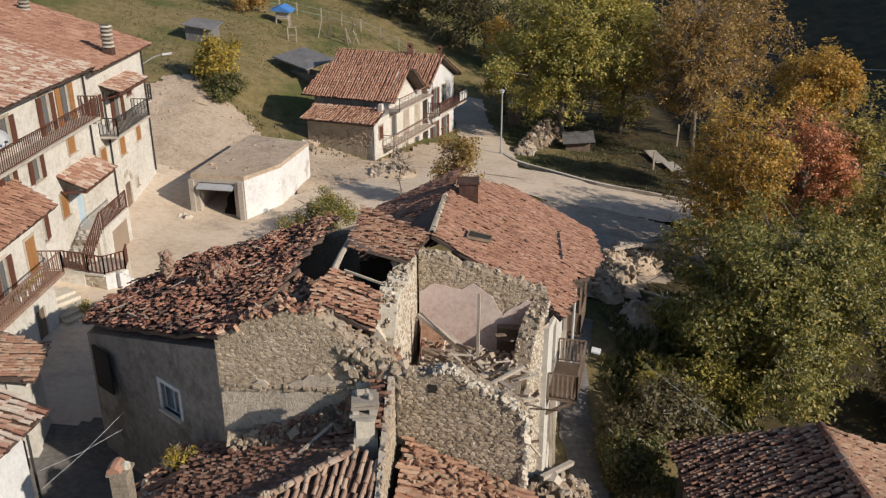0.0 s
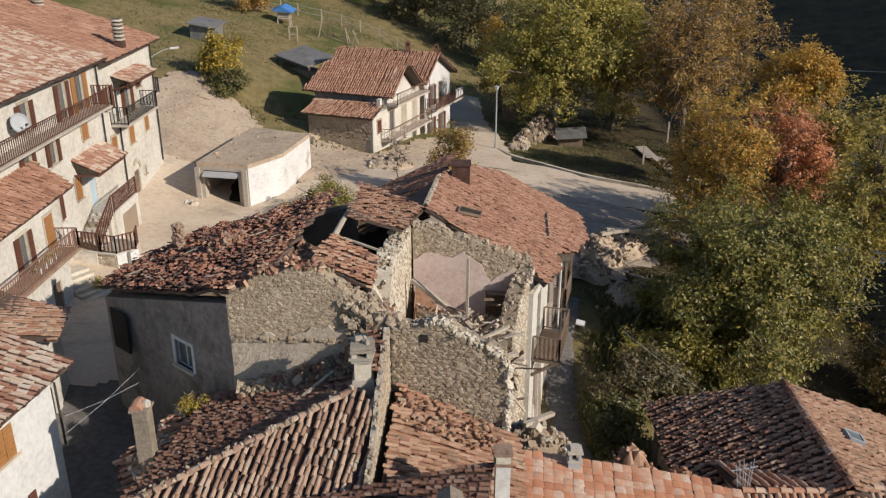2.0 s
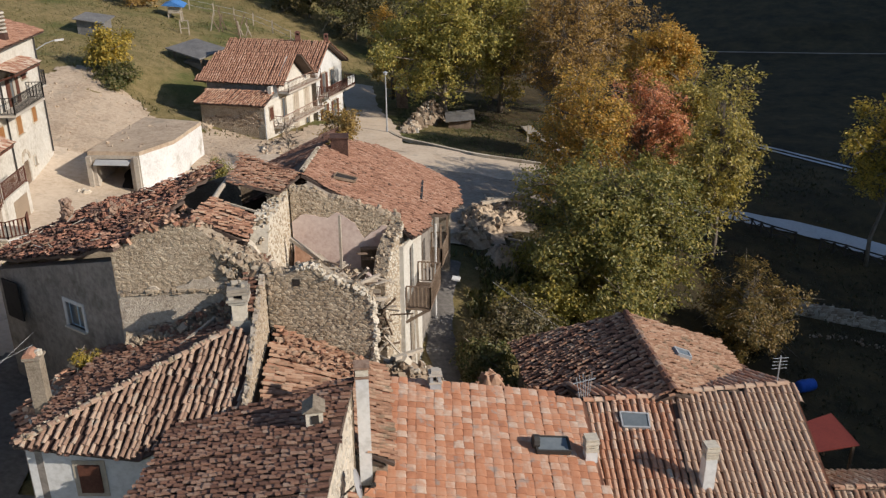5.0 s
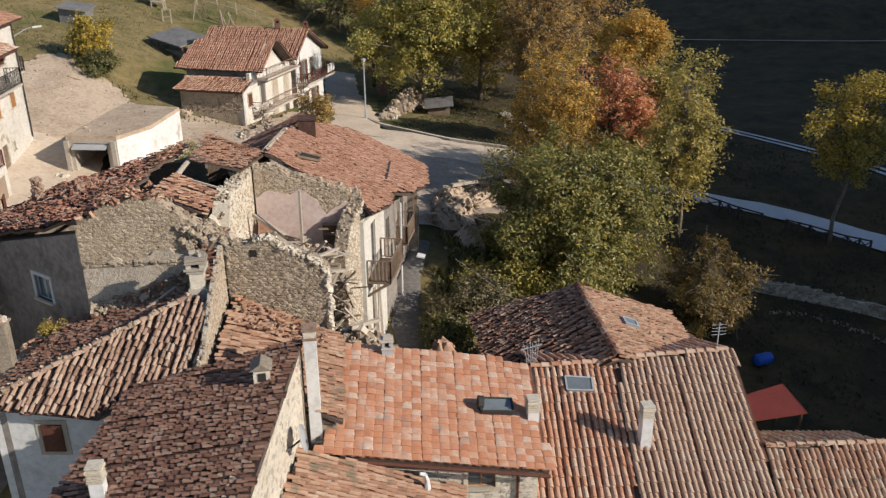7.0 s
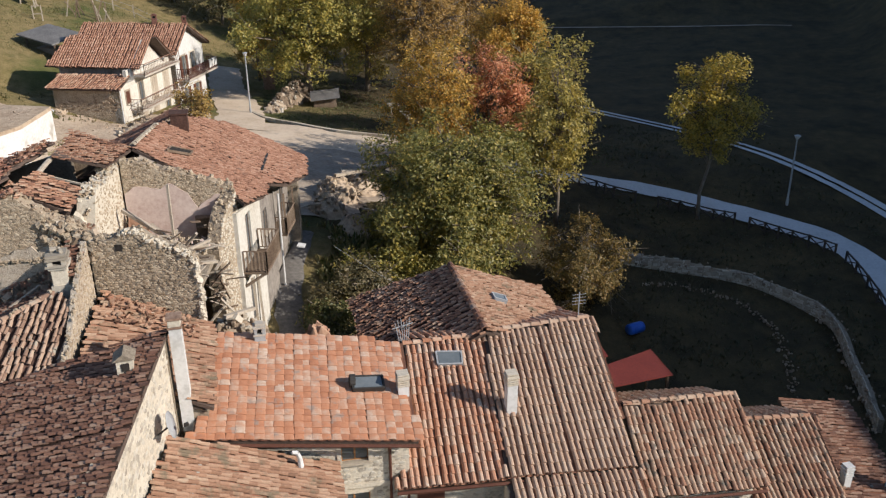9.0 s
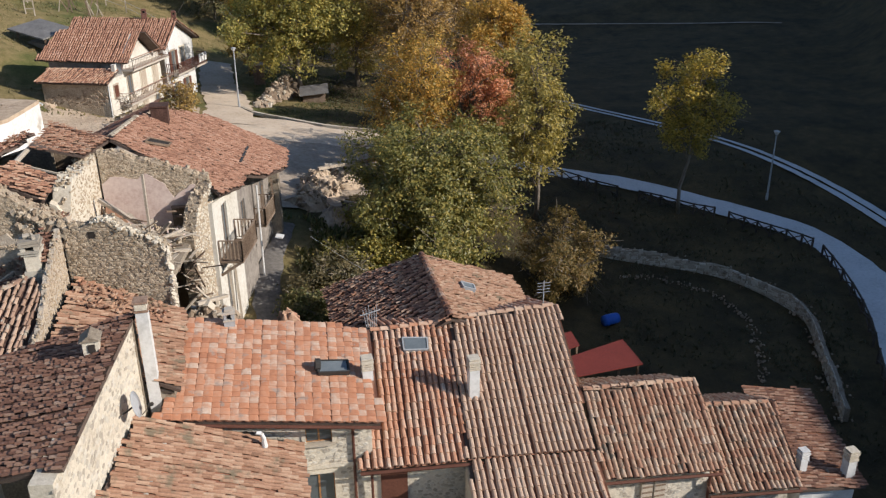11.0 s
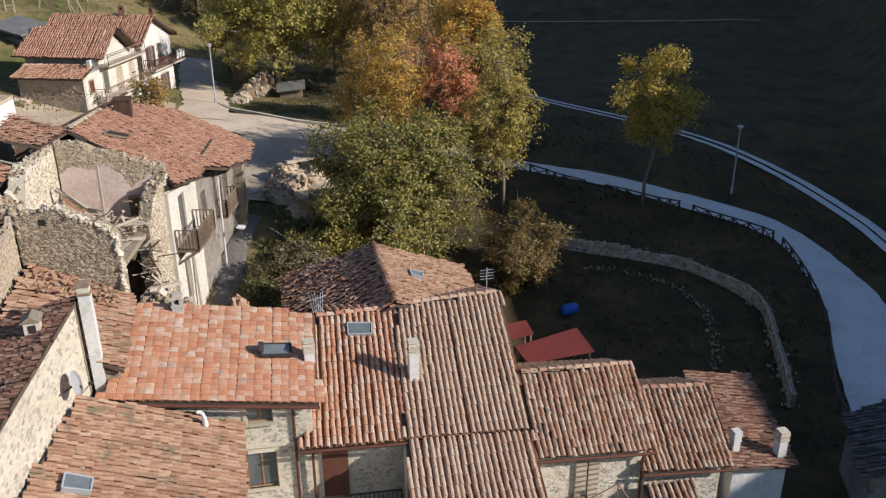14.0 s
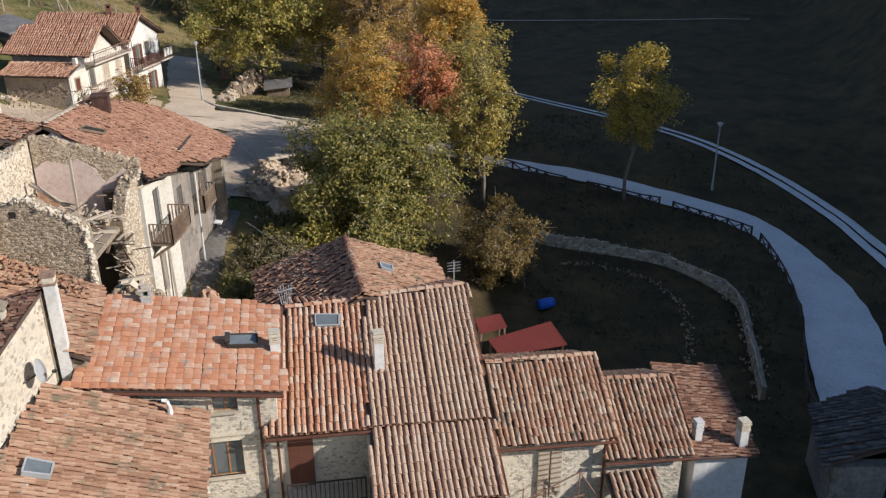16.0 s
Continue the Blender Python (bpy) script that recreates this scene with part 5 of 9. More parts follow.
wall(ruin, *ENDS, 1.0, 4.6, 4.6, 0.4, M_MORTAR_PALE, name="wall_end", profile=broken([(0, 4.9), (0.6, 4.5)], 4, 0.3))
PW = [(-0.75, 23.75), (3.2, 23.45)]
pw_top = broken([(0, 5.7), (0.8, 5.5), (1.6, 5.2), (2.5, 4.92), (3.2, 4.68), (3.96, 4.4)], 12, 0.12)
wall(ruin, *PW, -2.5, 5, 4, 0.5, M_MORTAR_MID, name="room_wall", label="room wall of bare stone and pink plaster", profile=pw_top)
pink_top = broken([(0, 4.4), (0.5, 4.7), (1.2, 4.5), (1.7, 4.66), (2.3, 4.3), (2.6, 3.7), (2.95, 3.9), (3.3, 4.2), (3.74, 3.9)], 3, 0.14)
wall(ruin, (-0.74, 23.70), (3.0, 23.42), 2.0, 4, 4, 0.04, M_PINK, name="pink_plaster", label="pale pink plaster left on the room wall", profile=pink_top)
rubble_face(ruin, *PW, 2.6, pw_top, 1, M_STONE_TAN, 0.12, 80, 5.9, 5, fill=0.6, proud=0.025)
loose_top(ruin, *PW, pw_top, 0.5, M_STONE_TAN, 10, 18, (0.04, 0.09))
for z in (2.35, 2.95, 3.35):
    Lump().box((2.15, 23.32, z), (0.42, -0.03, 0), (0, 0.14, 0), (0, 0, 0.025)).make("niche_shelf", M_WOOD, ruin)
# The niche has no depth; its shade is the panel's colour.
Lump().box((2.15, 23.44, 2.75), (0.45, -0.03, 0), (0, 0.02, 0), (0, 0, 0.62)).make("niche_back", M_MASONRY_SHADE, ruin, "flat dark panel coloured as a shaded wall niche")
SW = [(2.5, 21.75), (3.3, 23.4)]
sw_top = broken([(0, 2.5), (0.4, 3.2), (0.9, 3.75), (1.83, 4.1)], 15, 0.25)
wall(ruin, *SW, -3, 3, 4, 0.55, M_MORTAR_MID, name="side_wall", label="torn end of the pale side wall", profile=sw_top)
rubble_face(ruin, *SW, -2, sw_top, 1, M_MORTAR_PALE, 0.12, 50, 4.3, 6, fill=0.5, proud=0.03)
loose_top(ruin, *SW, sw_top, 0.55, M_STONE_TAN, 16, 30, (0.03, 0.08))
solid("room_floor", [(-1.1, 18.3, 2.6), (1.7, 17.75, 2.5), (2.6, 23.4, 2.3), (-0.7, 23.8, 2.5), (-1.1, 18.3, 2.4), (1.7, 17.75, 2.3), (2.6, 23.4, 2.1), (-0.7, 23.8, 2.3)],
      [(0, 1, 2, 3), (7, 6, 5, 4), (0, 4, 5, 1), (1, 5, 6, 2), (2, 6, 7, 3), (3, 7, 4, 0)], M_MORTAR, ruin)
# Inner walls added to close the hole, with its shade in their colour.
wall(ruin, (-0.85, 24.02), (-0.75, 26.9), 0.5, 5.3, 5.3, 0.35, M_MASONRY_SHADE, name="inner_wall")
wall(ruin, (-0.75, 27.0), (-2.9, 27.05), 0.5, 5.3, 5.4, 0.35, M_MASONRY_SHADE, name="inner_wall")
# Near-black floor sheet paints the deep shade under the roof hole.
solid("lower_floor", [(-10, 22.8, -0.9), (-5.6, 18.9, -0.9), (-1.2, 18.6, -0.9), (-1, 26, -0.9), (-8.8, 25.3, -0.9)], [(0, 1, 2, 3, 4)], M_INTERIOR_SHADE, ruin)
roof(ruin, "collapsed_roof", [(-10.95, 22.9, 3.75), (-5.6, 18.2, 5.75), (-4.75, 18.9, 6.1), (-4.7, 19.6, 5.95), (-4.3, 21.9, 5.78), (-4.0, 24.1, 5.76), (-3.65, 27.2, 5.62), (-5.2, 27.4, 5.2), (-8.6, 27.1, 4.25), (-10.5, 26.4, 3.7), (-11.15, 25.2, 3.6)], M_TILE_RUIN, 0.135, 0.125, 1.1, 250, lost=0.1, arch=1.0, warp=lambda a, b: 0.22 * noise.noise((a * 0.55, b * 0.55, 3.3)) + 0.1 * noise.noise((a * 1.7, b * 1.7, 1.1)))
roof(ruin, "rift_edge", [(-5.7, 20.3, 5.52), (-4.75, 20.2, 5.8), (-4.4, 21.9, 5.85), (-4.05, 24.1, 5.85), (-3.7, 27.1, 5.7), (-4.3, 27.1, 5.55), (-4.9, 24.2, 5.6), (-5.3, 22.0, 5.57)], M_TILE_OLD, 0.14, 0.12, 1.2, 80, arch=0.75, deck=0.03)
roof(ruin, "roof_patch", [(-1.72, 18.85, 5.5), (-1.7, 20.9, 5.6), (-3.1, 21.25, 6.15), (-3.45, 19.3, 6.22)], M_TILE_OLD, 0.135, 0.15, 0.7, 120, arch=0.8, lost=0.04)
roof(ruin, "upper_roof", [(-1.05, 22.8, 5.8), (-0.4, 25.0, 5.75), (-2.65, 26.3, 6.1), (-2.8, 22.9, 6.3)], M_TILE_OLD, 0.135, 0.15, 0.7, 120, arch=0.8, lost=0.04)
Lump().tube([(-2.75, 24.4, 6.15), (-2.95, 22.6, 6.12), (-3.1, 21.0, 6.05)], [0.07, 0.09, 0.1], 8).make("ridge_beam", M_WOOD_PALE, ruin, "bleached ridge beam left bare")
for i, (p, q) in enumerate([((-4.4, 20.3, 5.3), (-3.7, 20.6, 5.75)), ((-2.9, 22.6, 5.6), (-1.4, 22.2, 5.2)), ((-4.2, 21.8, 5.4), (-3.0, 22.4, 5.6))]):
    Lump().bar(p, q, 0.06, 0.06).make("rafter", M_WOOD_PALE if i % 2 else M_WOOD, ruin)


def scatter(name, label, n, sizes, area, mats, seed, parent=None, flat=0.7):
    """Loose stones lying over a sloping patch: area is a function of two numbers 0 to 1 that gives the place."""
    rng = np.random.default_rng(seed)
    t = parent or thing(name, *area(0.5, 0.5), label, "rubble")
    if not parent:
        tagged(t, kind="stuff")
    for m in mats:
        lump = Lump()
        for _ in range(n // len(mats)):
            s = rng.uniform(*sizes) * rng.choice([0.7, 1, 1.4])
            p = Vector(area(rng.random(), rng.random())) + Vector((0, 0, s * 0.3))
            lump.stone(p, s, s * rng.uniform(0.6, 1), s * flat * rng.uniform(0.5, 0.9), rng)
        tagged(lump.make("broken_stone", m, t), kind="stuff")
    return t


def flat_area(a, b, c, d):
    a, b, c, d = (Vector(q) for q in (a, b, c, d))
    return lambda u, v: tuple(a.lerp(b, u).lerp(d.lerp(c, u), v))


scatter("fallen_stones", "", 420, (0.03, 0.1), flat_area((-5.3, 17.6, 2.75), (-1.5, 17.5, 3.65), (-1.3, 18.2, 4.0), (-5.5, 18.25, 2.9)), (M_MORTAR_MID, M_STONE_GREY, M_TILE_DARK), 21, None or thing("fallen_masonry", -3, 17.8, 3.2, "fallen stones heaped against the ruin's wall", "rubble", kind="stuff"))
scatter("fallen_stones", "", 190, (0.035, 0.09), flat_area((-4.6, 18.7, 5.5), (-1.5, 18.3, 4.8), (-1.6, 18.9, 5.1), (-4.3, 19.4, 5.6)), (M_STONE_TAN, M_STONE_GREY), 22, thing("fallen_masonry", -3, 18.9, 5.4, "broken stones along the ruin's torn roof edge", "rubble", kind="stuff"))
scatter("fallen_stones", "", 60, (0.05, 0.15), flat_area((-4.4, 19.3, 5.3), (-3.6, 19.5, 5.4), (-3.4, 21.6, 4.6), (-4.0, 21.6, 4.8)), (M_STONE, M_MORTAR_PALE), 23, thing("fallen_masonry", -3.7, 22, 5.3, "broken stones in the rift of the ruined roof", "rubble", kind="stuff"))
# Darker stone, tile and core colours add to the party wall's shadow here.
rubble("corner_debris", [(-2.0, 17.7, 3.4, 0.75, 0.95), (-2.7, 17.8, 3.1, 0.8, 0.85), (-3.5, 17.9, 2.75, 0.8, 0.8), (-4.3, 17.95, 2.55, 0.8, 0.6)], 460, (0.03, 0.09), (M_STONE_GREY, M_TILE_DARK, M_MASONRY_SHADE), "slope of stones, tiles and laths in the roof's corner, coloured dark for shade", 61, planks=3)
roof(h_b2, "slipped_tiles", [(-1.35, 16.2, 4.35), (-1.3, 17.6, 4.75), (-1.75, 17.7, 4.85), (-1.75, 16.7, 4.55)], M_TILE_DARK, 0.13, 0.13, 0.8, 20, arch=0.9, deck=0.05)
room = thing("collapsed_floor", 0.5, 21.8, 2.2, "heap of broken beams, boards and plaster in the open room", "rubble", kind="stuff")
scatter("", "", 280, (0.03, 0.1), flat_area((-0.9, 18.6, 3.3), (1.9, 18.2, 3.0), (2.3, 23.0, 2.6), (-0.6, 23.4, 2.9)), (M_STONE_TAN, M_MORTAR_MID, M_PINK), 24, room)
rb = np.random.default_rng(31)
for p, q, w in [((-0.75, 22.6, 4.15), (1.5, 21.6, 2.7), 0.15), ((-0.6, 21.6, 3.5), (1.2, 21.0, 3.0), 0.13), ((0.2, 22.6, 3.5), (1.5, 20.4, 3.1), 0.1), ((1.0, 21.5, 2.4), (1.03, 21.6, 5.3), 0.085), ((0.2, 20.3, 3.3), (2.2, 21.0, 3.1), 0.12), ((0.9, 19.6, 3.3), (2.3, 20.9, 3.35), 0.1), ((1.2, 20.8, 3.0), (1.9, 20.2, 3.9), 0.1), ((1.3, 19.2, 3.2), (2.5, 19.9, 2.9), 0.12)]:
    Lump().bar(p, q, w, w * 0.8).make("beam", M_WOOD_PALE if w != 0.13 else M_WOOD, room)
for _ in range(40):
    p = Vector((rb.uniform(-0.3, 2.3), 0, 0))
    p.y, p.z = rb.uniform(18.6, 22.6), 2.95 + rb.uniform(0, 0.55)
    d = Vector((rb.normal(), rb.normal(), rb.normal(0, 0.5))).normalized() * rb.uniform(0.35, 0.9)
    Lump().bar(p, p + d, rb.uniform(0.06, 0.16), 0.03).make("board", M_WOOD_PALE if rb.random() < 0.55 else M_WOOD, room)
solid("plaster_sheet", [(-0.72, 22.2, 2.3), (-0.65, 23.3, 2.3), (0.2, 23.5, 2.6), (-0.65, 23.4, 3.8), (-0.76, 22.2, 2.3), (-0.69, 23.36, 2.3), (0.2, 23.56, 2.6), (-0.65, 23.46, 3.8)],
      [(0, 1, 2, 3), (7, 6, 5, 4), (0, 4, 5, 1), (1, 5, 6, 2), (2, 6, 7, 3), (3, 7, 4, 0)], M_OCHRE_PLASTER, room)

# stubs on the collapsed roof
stub = thing("chimney_stub", -9.05, 25.3, 4.3, "broken stub of a stone chimney at the ruin's eave", "chimney")
r6 = np.random.default_rng(6)
for k in range(6):
    for j in range(4):
        a = j * math.pi / 2 + k
        Lump().stone((-9.05 + 0.13 * math.cos(a), 25.3 + 0.13 * math.sin(a), 4.35 + 0.13 * k), 0.12, 0.1, 0.08, r6).make("stone", M_BRICK_PALE, stub)
rubble("fallen_chimney", [(-6.75, 23.15, 4.95, 0.55, 0.6), (-7.05, 23.1, 4.9, 0.4, 0.45), (-6.35, 23.2, 5.05, 0.4, 0.5)], 420, (0.035, 0.085), (M_BRICK_PALE, M_TILE_RUIN), "heap of tiles and mortar of a fallen chimney", 26)

# the house beside it, with the white side and its balconies
h_hr = thing("stone_house", 3, 30, -2, "old house with an intact terracotta roof beside the ruin", "house")
roof(h_hr, "roof", [(3.4, 23.2, 3.98), (3.6, 22.75, 3.9), (4.42, 25.2, 3.34), (4.6, 27.4, 3.12), (5.5, 28.7, 2.58), (6.6, 32.2, 1.84), (6.92, 36.6, 1.46), (3.1, 37.6, 3.3), (1.2, 35.0, 4.4), (0.1, 30.6, 5.2), (-0.35, 24.9, 5.8)], M_TILE_RED, 0.165, 0.18, 0.5, 200, arch=0.95, wide=0.66, along=((3.2, 22.3, 4.1), (6.95, 36.5, 1.45)))
roof(h_hr, "back_roof", [(-3.5, 34, 3.2), (-3.5, 27, 3.8), (-0.35, 25.0, 5.78), (0.1, 30.6, 5.2), (1.2, 35.0, 4.4)], M_TILE_DARK, 0.19, 0.26, 0.3, 0)
ridge_caps(h_hr, (-0.35, 24.9, 5.86), (0.1, 30.6, 5.26), M_STONE, 0.2, 0.28)
HD = Vector((3.1, 11.3, 0)).normalized()
HN = Vector((HD.y, -HD.x, 0))
HP = Vector((3.25, 22.9, 0))
hp = lambda s, o=0.0: tuple((HP + HD * s + HN * o).to_2d())
hr_holes = [(1.1, 1.05, 0.75, 1.95), (0.9, -1.7, 0.7, 1.9)]
wall(h_hr, hp(0), hp(3.5), -4, 3.5, 2.95, 0.45, M_PLASTER, hr_holes, label="white plastered side wall")
window(h_hr, hp(0), hp(3.5), hr_holes[0], M_WOOD, sill=False)
window(h_hr, hp(0), hp(3.5), hr_holes[1], M_WOOD, sill=False)
gr_holes = [(0.8, 0.9, 0.7, 1.1)]
wall(h_hr, hp(3.5, -0.12), hp(6.3, -0.12), -4, 2.85, 2.15, 0.45, M_GREY_PLASTER, gr_holes)
window(h_hr, hp(3.5, -0.12), hp(6.3, -0.12), gr_holes[0], M_WOOD)
h3 = [(0.9, 0.0, 0.8, 1.7), (2.9, 0.0, 0.8, 1.4)]
# Third bay: grey plaster whose dark colour also stands for the eave's shade.
wall(h_hr, hp(6.3, -0.5), hp(11.6, -0.5), -4, 2.3, 1.1, 0.45, M_GREY_PLASTER, h3)
for w in h3:
    window(h_hr, hp(6.3, -0.5), hp(11.6, -0.5), w, M_WOOD, sill=False)
wall(h_hr, hp(11.6), (0.5, 35.5), -4, 1.2, 4.0, 0.45, M_MORTAR)
Lump().tube([(*hp(6.35, 0.12), 2.1), (*hp(6.35, 0.1), -3.5)], 0.05, 8).make("drainpipe", M_WHITE, h_hr, "white drainpipe")
bal = thing("balcony", *hp(1.3, 0.45), 0.9, "brown wooden balcony on the white house side", "balcony")
Lump().hexa([(*hp(s, o), 0.9) for s, o in ((0.15, 0), (2.55, 0), (2.55, 0.95), (0.15, 0.95))], [(*hp(s, o), 1.0) for s, o in ((0.15, 0), (2.55, 0), (2.55, 0.95), (0.15, 0.95))]).make("deck", M_WOOD, bal)
for a, b in ((hp(0.15, 0.05), hp(0.15, 0.95)), (hp(0.15, 0.95), hp(2.55, 0.95)), (hp(2.55, 0.95), hp(2.55, 0.05))):
    railing(bal, a, b, 1.0, 0.88, M_WOOD, 0.15, 0.06)
for s in (0.2, 2.5):
    Lump().bar((*hp(s, 0.0), 0.35), (*hp(s, 0.85), 0.92), 0.08, 0.1).make("bracket", M_WOOD, bal)
bal2 = thing("balcony", *hp(7.6, 0.4), 0.0, "weathered timber balcony under the eave", "balcony")
Lump().hexa([(*hp(s, o), -0.1) for s, o in ((6.6, -0.5), (8.6, -0.5), (8.6, 0.35), (6.6, 0.35))], [(*hp(s, o), 0.0) for s, o in ((6.6, -0.5), (8.6, -0.5), (8.6, 0.35), (6.6, 0.35))]).make("deck", M_WOOD, bal2)
for a, b in ((hp(6.6, -0.45), hp(6.6, 0.35)), (hp(6.6, 0.35), hp(8.6, 0.35)), (hp(8.6, 0.35), hp(8.6, -0.45))):
    railing(bal2, a, b, 0.0, 0.85, M_WOOD, 0.16, 0.05)
for s in (6.65, 8.55):
    Lump().bar((*hp(s, 0.3), 0.0), (*hp(s, 0.3), 2.0 if s < 7 else 1.7), 0.09, 0.09, up=(1, 0, 0)).make("post", M_WOOD, bal2)
for s in (0.9, 1.7):
    Lump().bar((*hp(s, 0.2), -3.0), (*hp(s + 0.2, 0.05), 0.3), 0.1, 0.1, up=(1, 0, 0)).make("prop", M_WOOD_PALE, bal)
Lump().hexa([(*hp(s, o), z) for s, o, z in ((5.9, 0.9, -0.35), (6.3, 0.9, -0.35), (6.3, 1.25, -0.4), (5.9, 1.25, -0.4))], [(*hp(s, o), z + 0.06) for s, o, z in ((5.9, 0.9, -0.35), (6.3, 0.9, -0.35), (6.3, 1.25, -0.4), (5.9, 1.25, -0.4))]).make("canopy_sheet", M_WHITE, h_hr, "small white canopy sheet")
chimney(1.0, 31.6, 4.4, 5.5, 0.75, M_BRICK_DARK, "plain", 0.8, "dark brown brick chimney on the terracotta roof", M_BRICK_DARK)

# rubble round the ruin
rubble("rubble_heap", [(8.9, 40.6, -2.3, 1.5, 1.1), (10.4, 42.6, -2.4, 1.7, 0.8), (8.0, 38.2, -2.5, 1.2, 1.0), (12.6, 44.0, -2.9, 1.7, 0.5)], 420, (0.05, 0.17), (M_STONE_TAN, M_STONE_GREY, M_DIRT), "heap of collapsed stone walling with loose timbers", 41, planks=7)
rubble("earth_heap", [(9.4, 36.0, -3.4, 1.6, 1.5), (11.0, 37.2, -3.5, 1.6, 1.2), (8.2, 34.6, -3.5, 1.3, 0.9)], 120, (0.05, 0.14), (M_DIRT_GREY, M_DIRT), "mound of tan earth dug out beside the house", 46, planks=3)
for a, b, m in (((8.9, 40.6, -1.0), (12.6, 43.4, -1.5), M_WOOD_PALE), ((9.4, 41.6, -1.1), (12.2, 42.2, -1.5), M_WOOD_PALE), ((12.0, 44.2, -2.0), (14.5, 46.5, -2.1), M_WOOD)):
    bt = thing("fallen_beam", *a, "fallen roof beam lying on the rubble", "beam")
    Lump().bar(a, b, 0.22, 0.18).make("timber", m, bt)
rubble("rubble_heap", [(3.6, 20.6, -2.9, 1.7, 2.1), (4.6, 19.2, -3.4, 1.5, 1.5), (2.9, 18.6, 0.3, 1.1, 1.0), (4.2, 22.4, -3.2, 1.2, 1.4)], 600, (0.04, 0.13), (M_STONE, M_STONE_GREY), "pale rubble fallen from the ruin's corner", 42, planks=12)
rubble("tile_heap", [(5.6, 17.6, -1.2, 1.3, 2.3), (7.0, 17.3, -1.6, 1.2, 2.2)], 260, (0.04, 0.1), (M_TILE_RED, M_TILE_BROWN), "broken red tiles heaped behind the orange roof", 43)

# boards and torn laths in the crevice at the ruin's corner
crev = thing("splintered_boards", 2.4, 21.5, -1.0, "splintered boards and laths jammed in the torn corner", "boards", kind="stuff")
cr = np.random.default_rng(64)
for k in range(26):
    p = Vector((2.35 + cr.normal(0, 0.2), 21.55 + cr.normal(0, 0.2), cr.uniform(-1.2, 2.1)))
    d = Vector((cr.normal(0, 1), cr.normal(0, 1), cr.normal(0, 0.6))).normalized() * cr.uniform(0.25, 0.7)
    Lump().bar(p - d, p + d, cr.uniform(0.05, 0.12), 0.03).make("board", M_WOOD_PALE if k % 2 else M_WOOD, crev)
rod = thing("roof_rail", 5.6, 29.6, 2.5, "dark iron rail lying on the terracotta roof", "rail")
Lump().bar((4.45, 29.05, 3.24), (4.85, 33.0, 2.83), 0.09, 0.12).make("bar", M_IRON, rod)
rubble("patch_rubble", [(-1.55, 19.7, 3.3, 0.8, 1.35), (-1.75, 18.75, 3.9, 0.75, 0.95), (-1.2, 19.0, 3.6, 0.6, 0.8), (-2.4, 18.8, 4.55, 0.5, 0.75), (-3.1, 18.9, 4.9, 0.5, 0.85), (-3.8, 19.0, 5.0, 0.5, 0.75), (-4.6, 19.0, 5.0, 0.45, 0.6)], 520, (0.04, 0.12), (M_STONE, M_STONE_GREY, M_MORTAR_MID, M_TILE_OLD), "torn masonry and tiles under the edge of the roof patch", 68)
stones_on(ruin, (-5.5, 18.28), (-1.6, 18.05), 4.22, 4.4, 4.4, 1, M_MORTAR_MID, 0.24, 0, course=0.09, gap=0.014, proud=0.1)
rubble("rift_rubble", [(-3.95, 20.1, 4.9, 0.5, 0.75), (-3.7, 19.5, 5.0, 0.45, 0.6)], 120, (0.04, 0.12), (M_STONE_GREY, M_MORTAR), "broken masonry standing in the roof's rift", 66)


def shards(label, n, area, mats, seed, size=(0.08, 0.19), category="rubble"):
    """Broken curved tiles lying at all angles over a patch."""
    rng = np.random.default_rng(seed)
    t = tagged(thing("broken_tiles", *area(0.5, 0.5), label, category), kind="stuff")
    for m in mats:
        lump = Lump()
        for _ in range(n // len(mats)):
            q = Euler((rng.normal(0, 0.45), rng.normal(0, 0.45), rng.uniform(0, 6.28))).to_matrix()
            L, w, h = rng.uniform(*size), rng.uniform(0.05, 0.085), 0.045
            c = Vector(area(rng.random(), rng.random())) + Vector((0, 0, rng.uniform(0.0, 0.09)))
            ends = []
            for y in (-L / 2, L / 2):
                k = rng.uniform(0.8, 1.1)
                ends += [c + q @ Vector((x * w * k, y + rng.uniform(-0.03, 0.03), z * h)) for x, z in ((-1, 0), (-0.6, 0.75), (0, 1), (0.6, 0.75), (1, 0), (0.55, 0.5), (0, 0.72), (-0.55, 0.5))]
            lump.add(ends, [(k, (k + 1) % 8, 8 + (k + 1) % 8, 8 + k) for k in range(8)])
        tagged(lump.make("tile_shards", m, t), kind="stuff")
    return t


gable_edge = lambda u, v: (-5.65 + 4.4 * 0.62 * u, 18.3 - 0.02 * u + 0.5 * (v - 0.15), wb_top(4.46 * 0.62 * u) + 0.04)
shards("broken tiles along the torn gable top", 190, gable_edge, (M_TILE_OLD, M_TILE_RUIN, M_TILE_BROWN), 301)
shards("broken tiles slid into the roof's rift", 160, flat_area((-4.6, 19.2, 5.85), (-3.5, 19.3, 5.6), (-3.6, 22.4, 5.1), (-4.2, 22.6, 5.5)), (M_TILE_OLD, M_TILE_BROWN), 302)
shards("tile shards below the loose roof patch", 110, flat_area((-3.0, 18.4, 5.75), (-1.2, 18.4, 4.85), (-1.1, 19.0, 4.9), (-2.9, 18.9, 5.8)), (M_TILE_OLD, M_TILE_BROWN), 303)
shards("tile shards strewn on the hipped roof", 240, flat_area((-6.0, 18.6, 2.3), (-2.2, 16.6, 3.75), (-1.7, 17.8, 3.55), (-5.4, 18.4, 2.6)), (M_TILE_DARK, M_TILE_RUIN), 304)
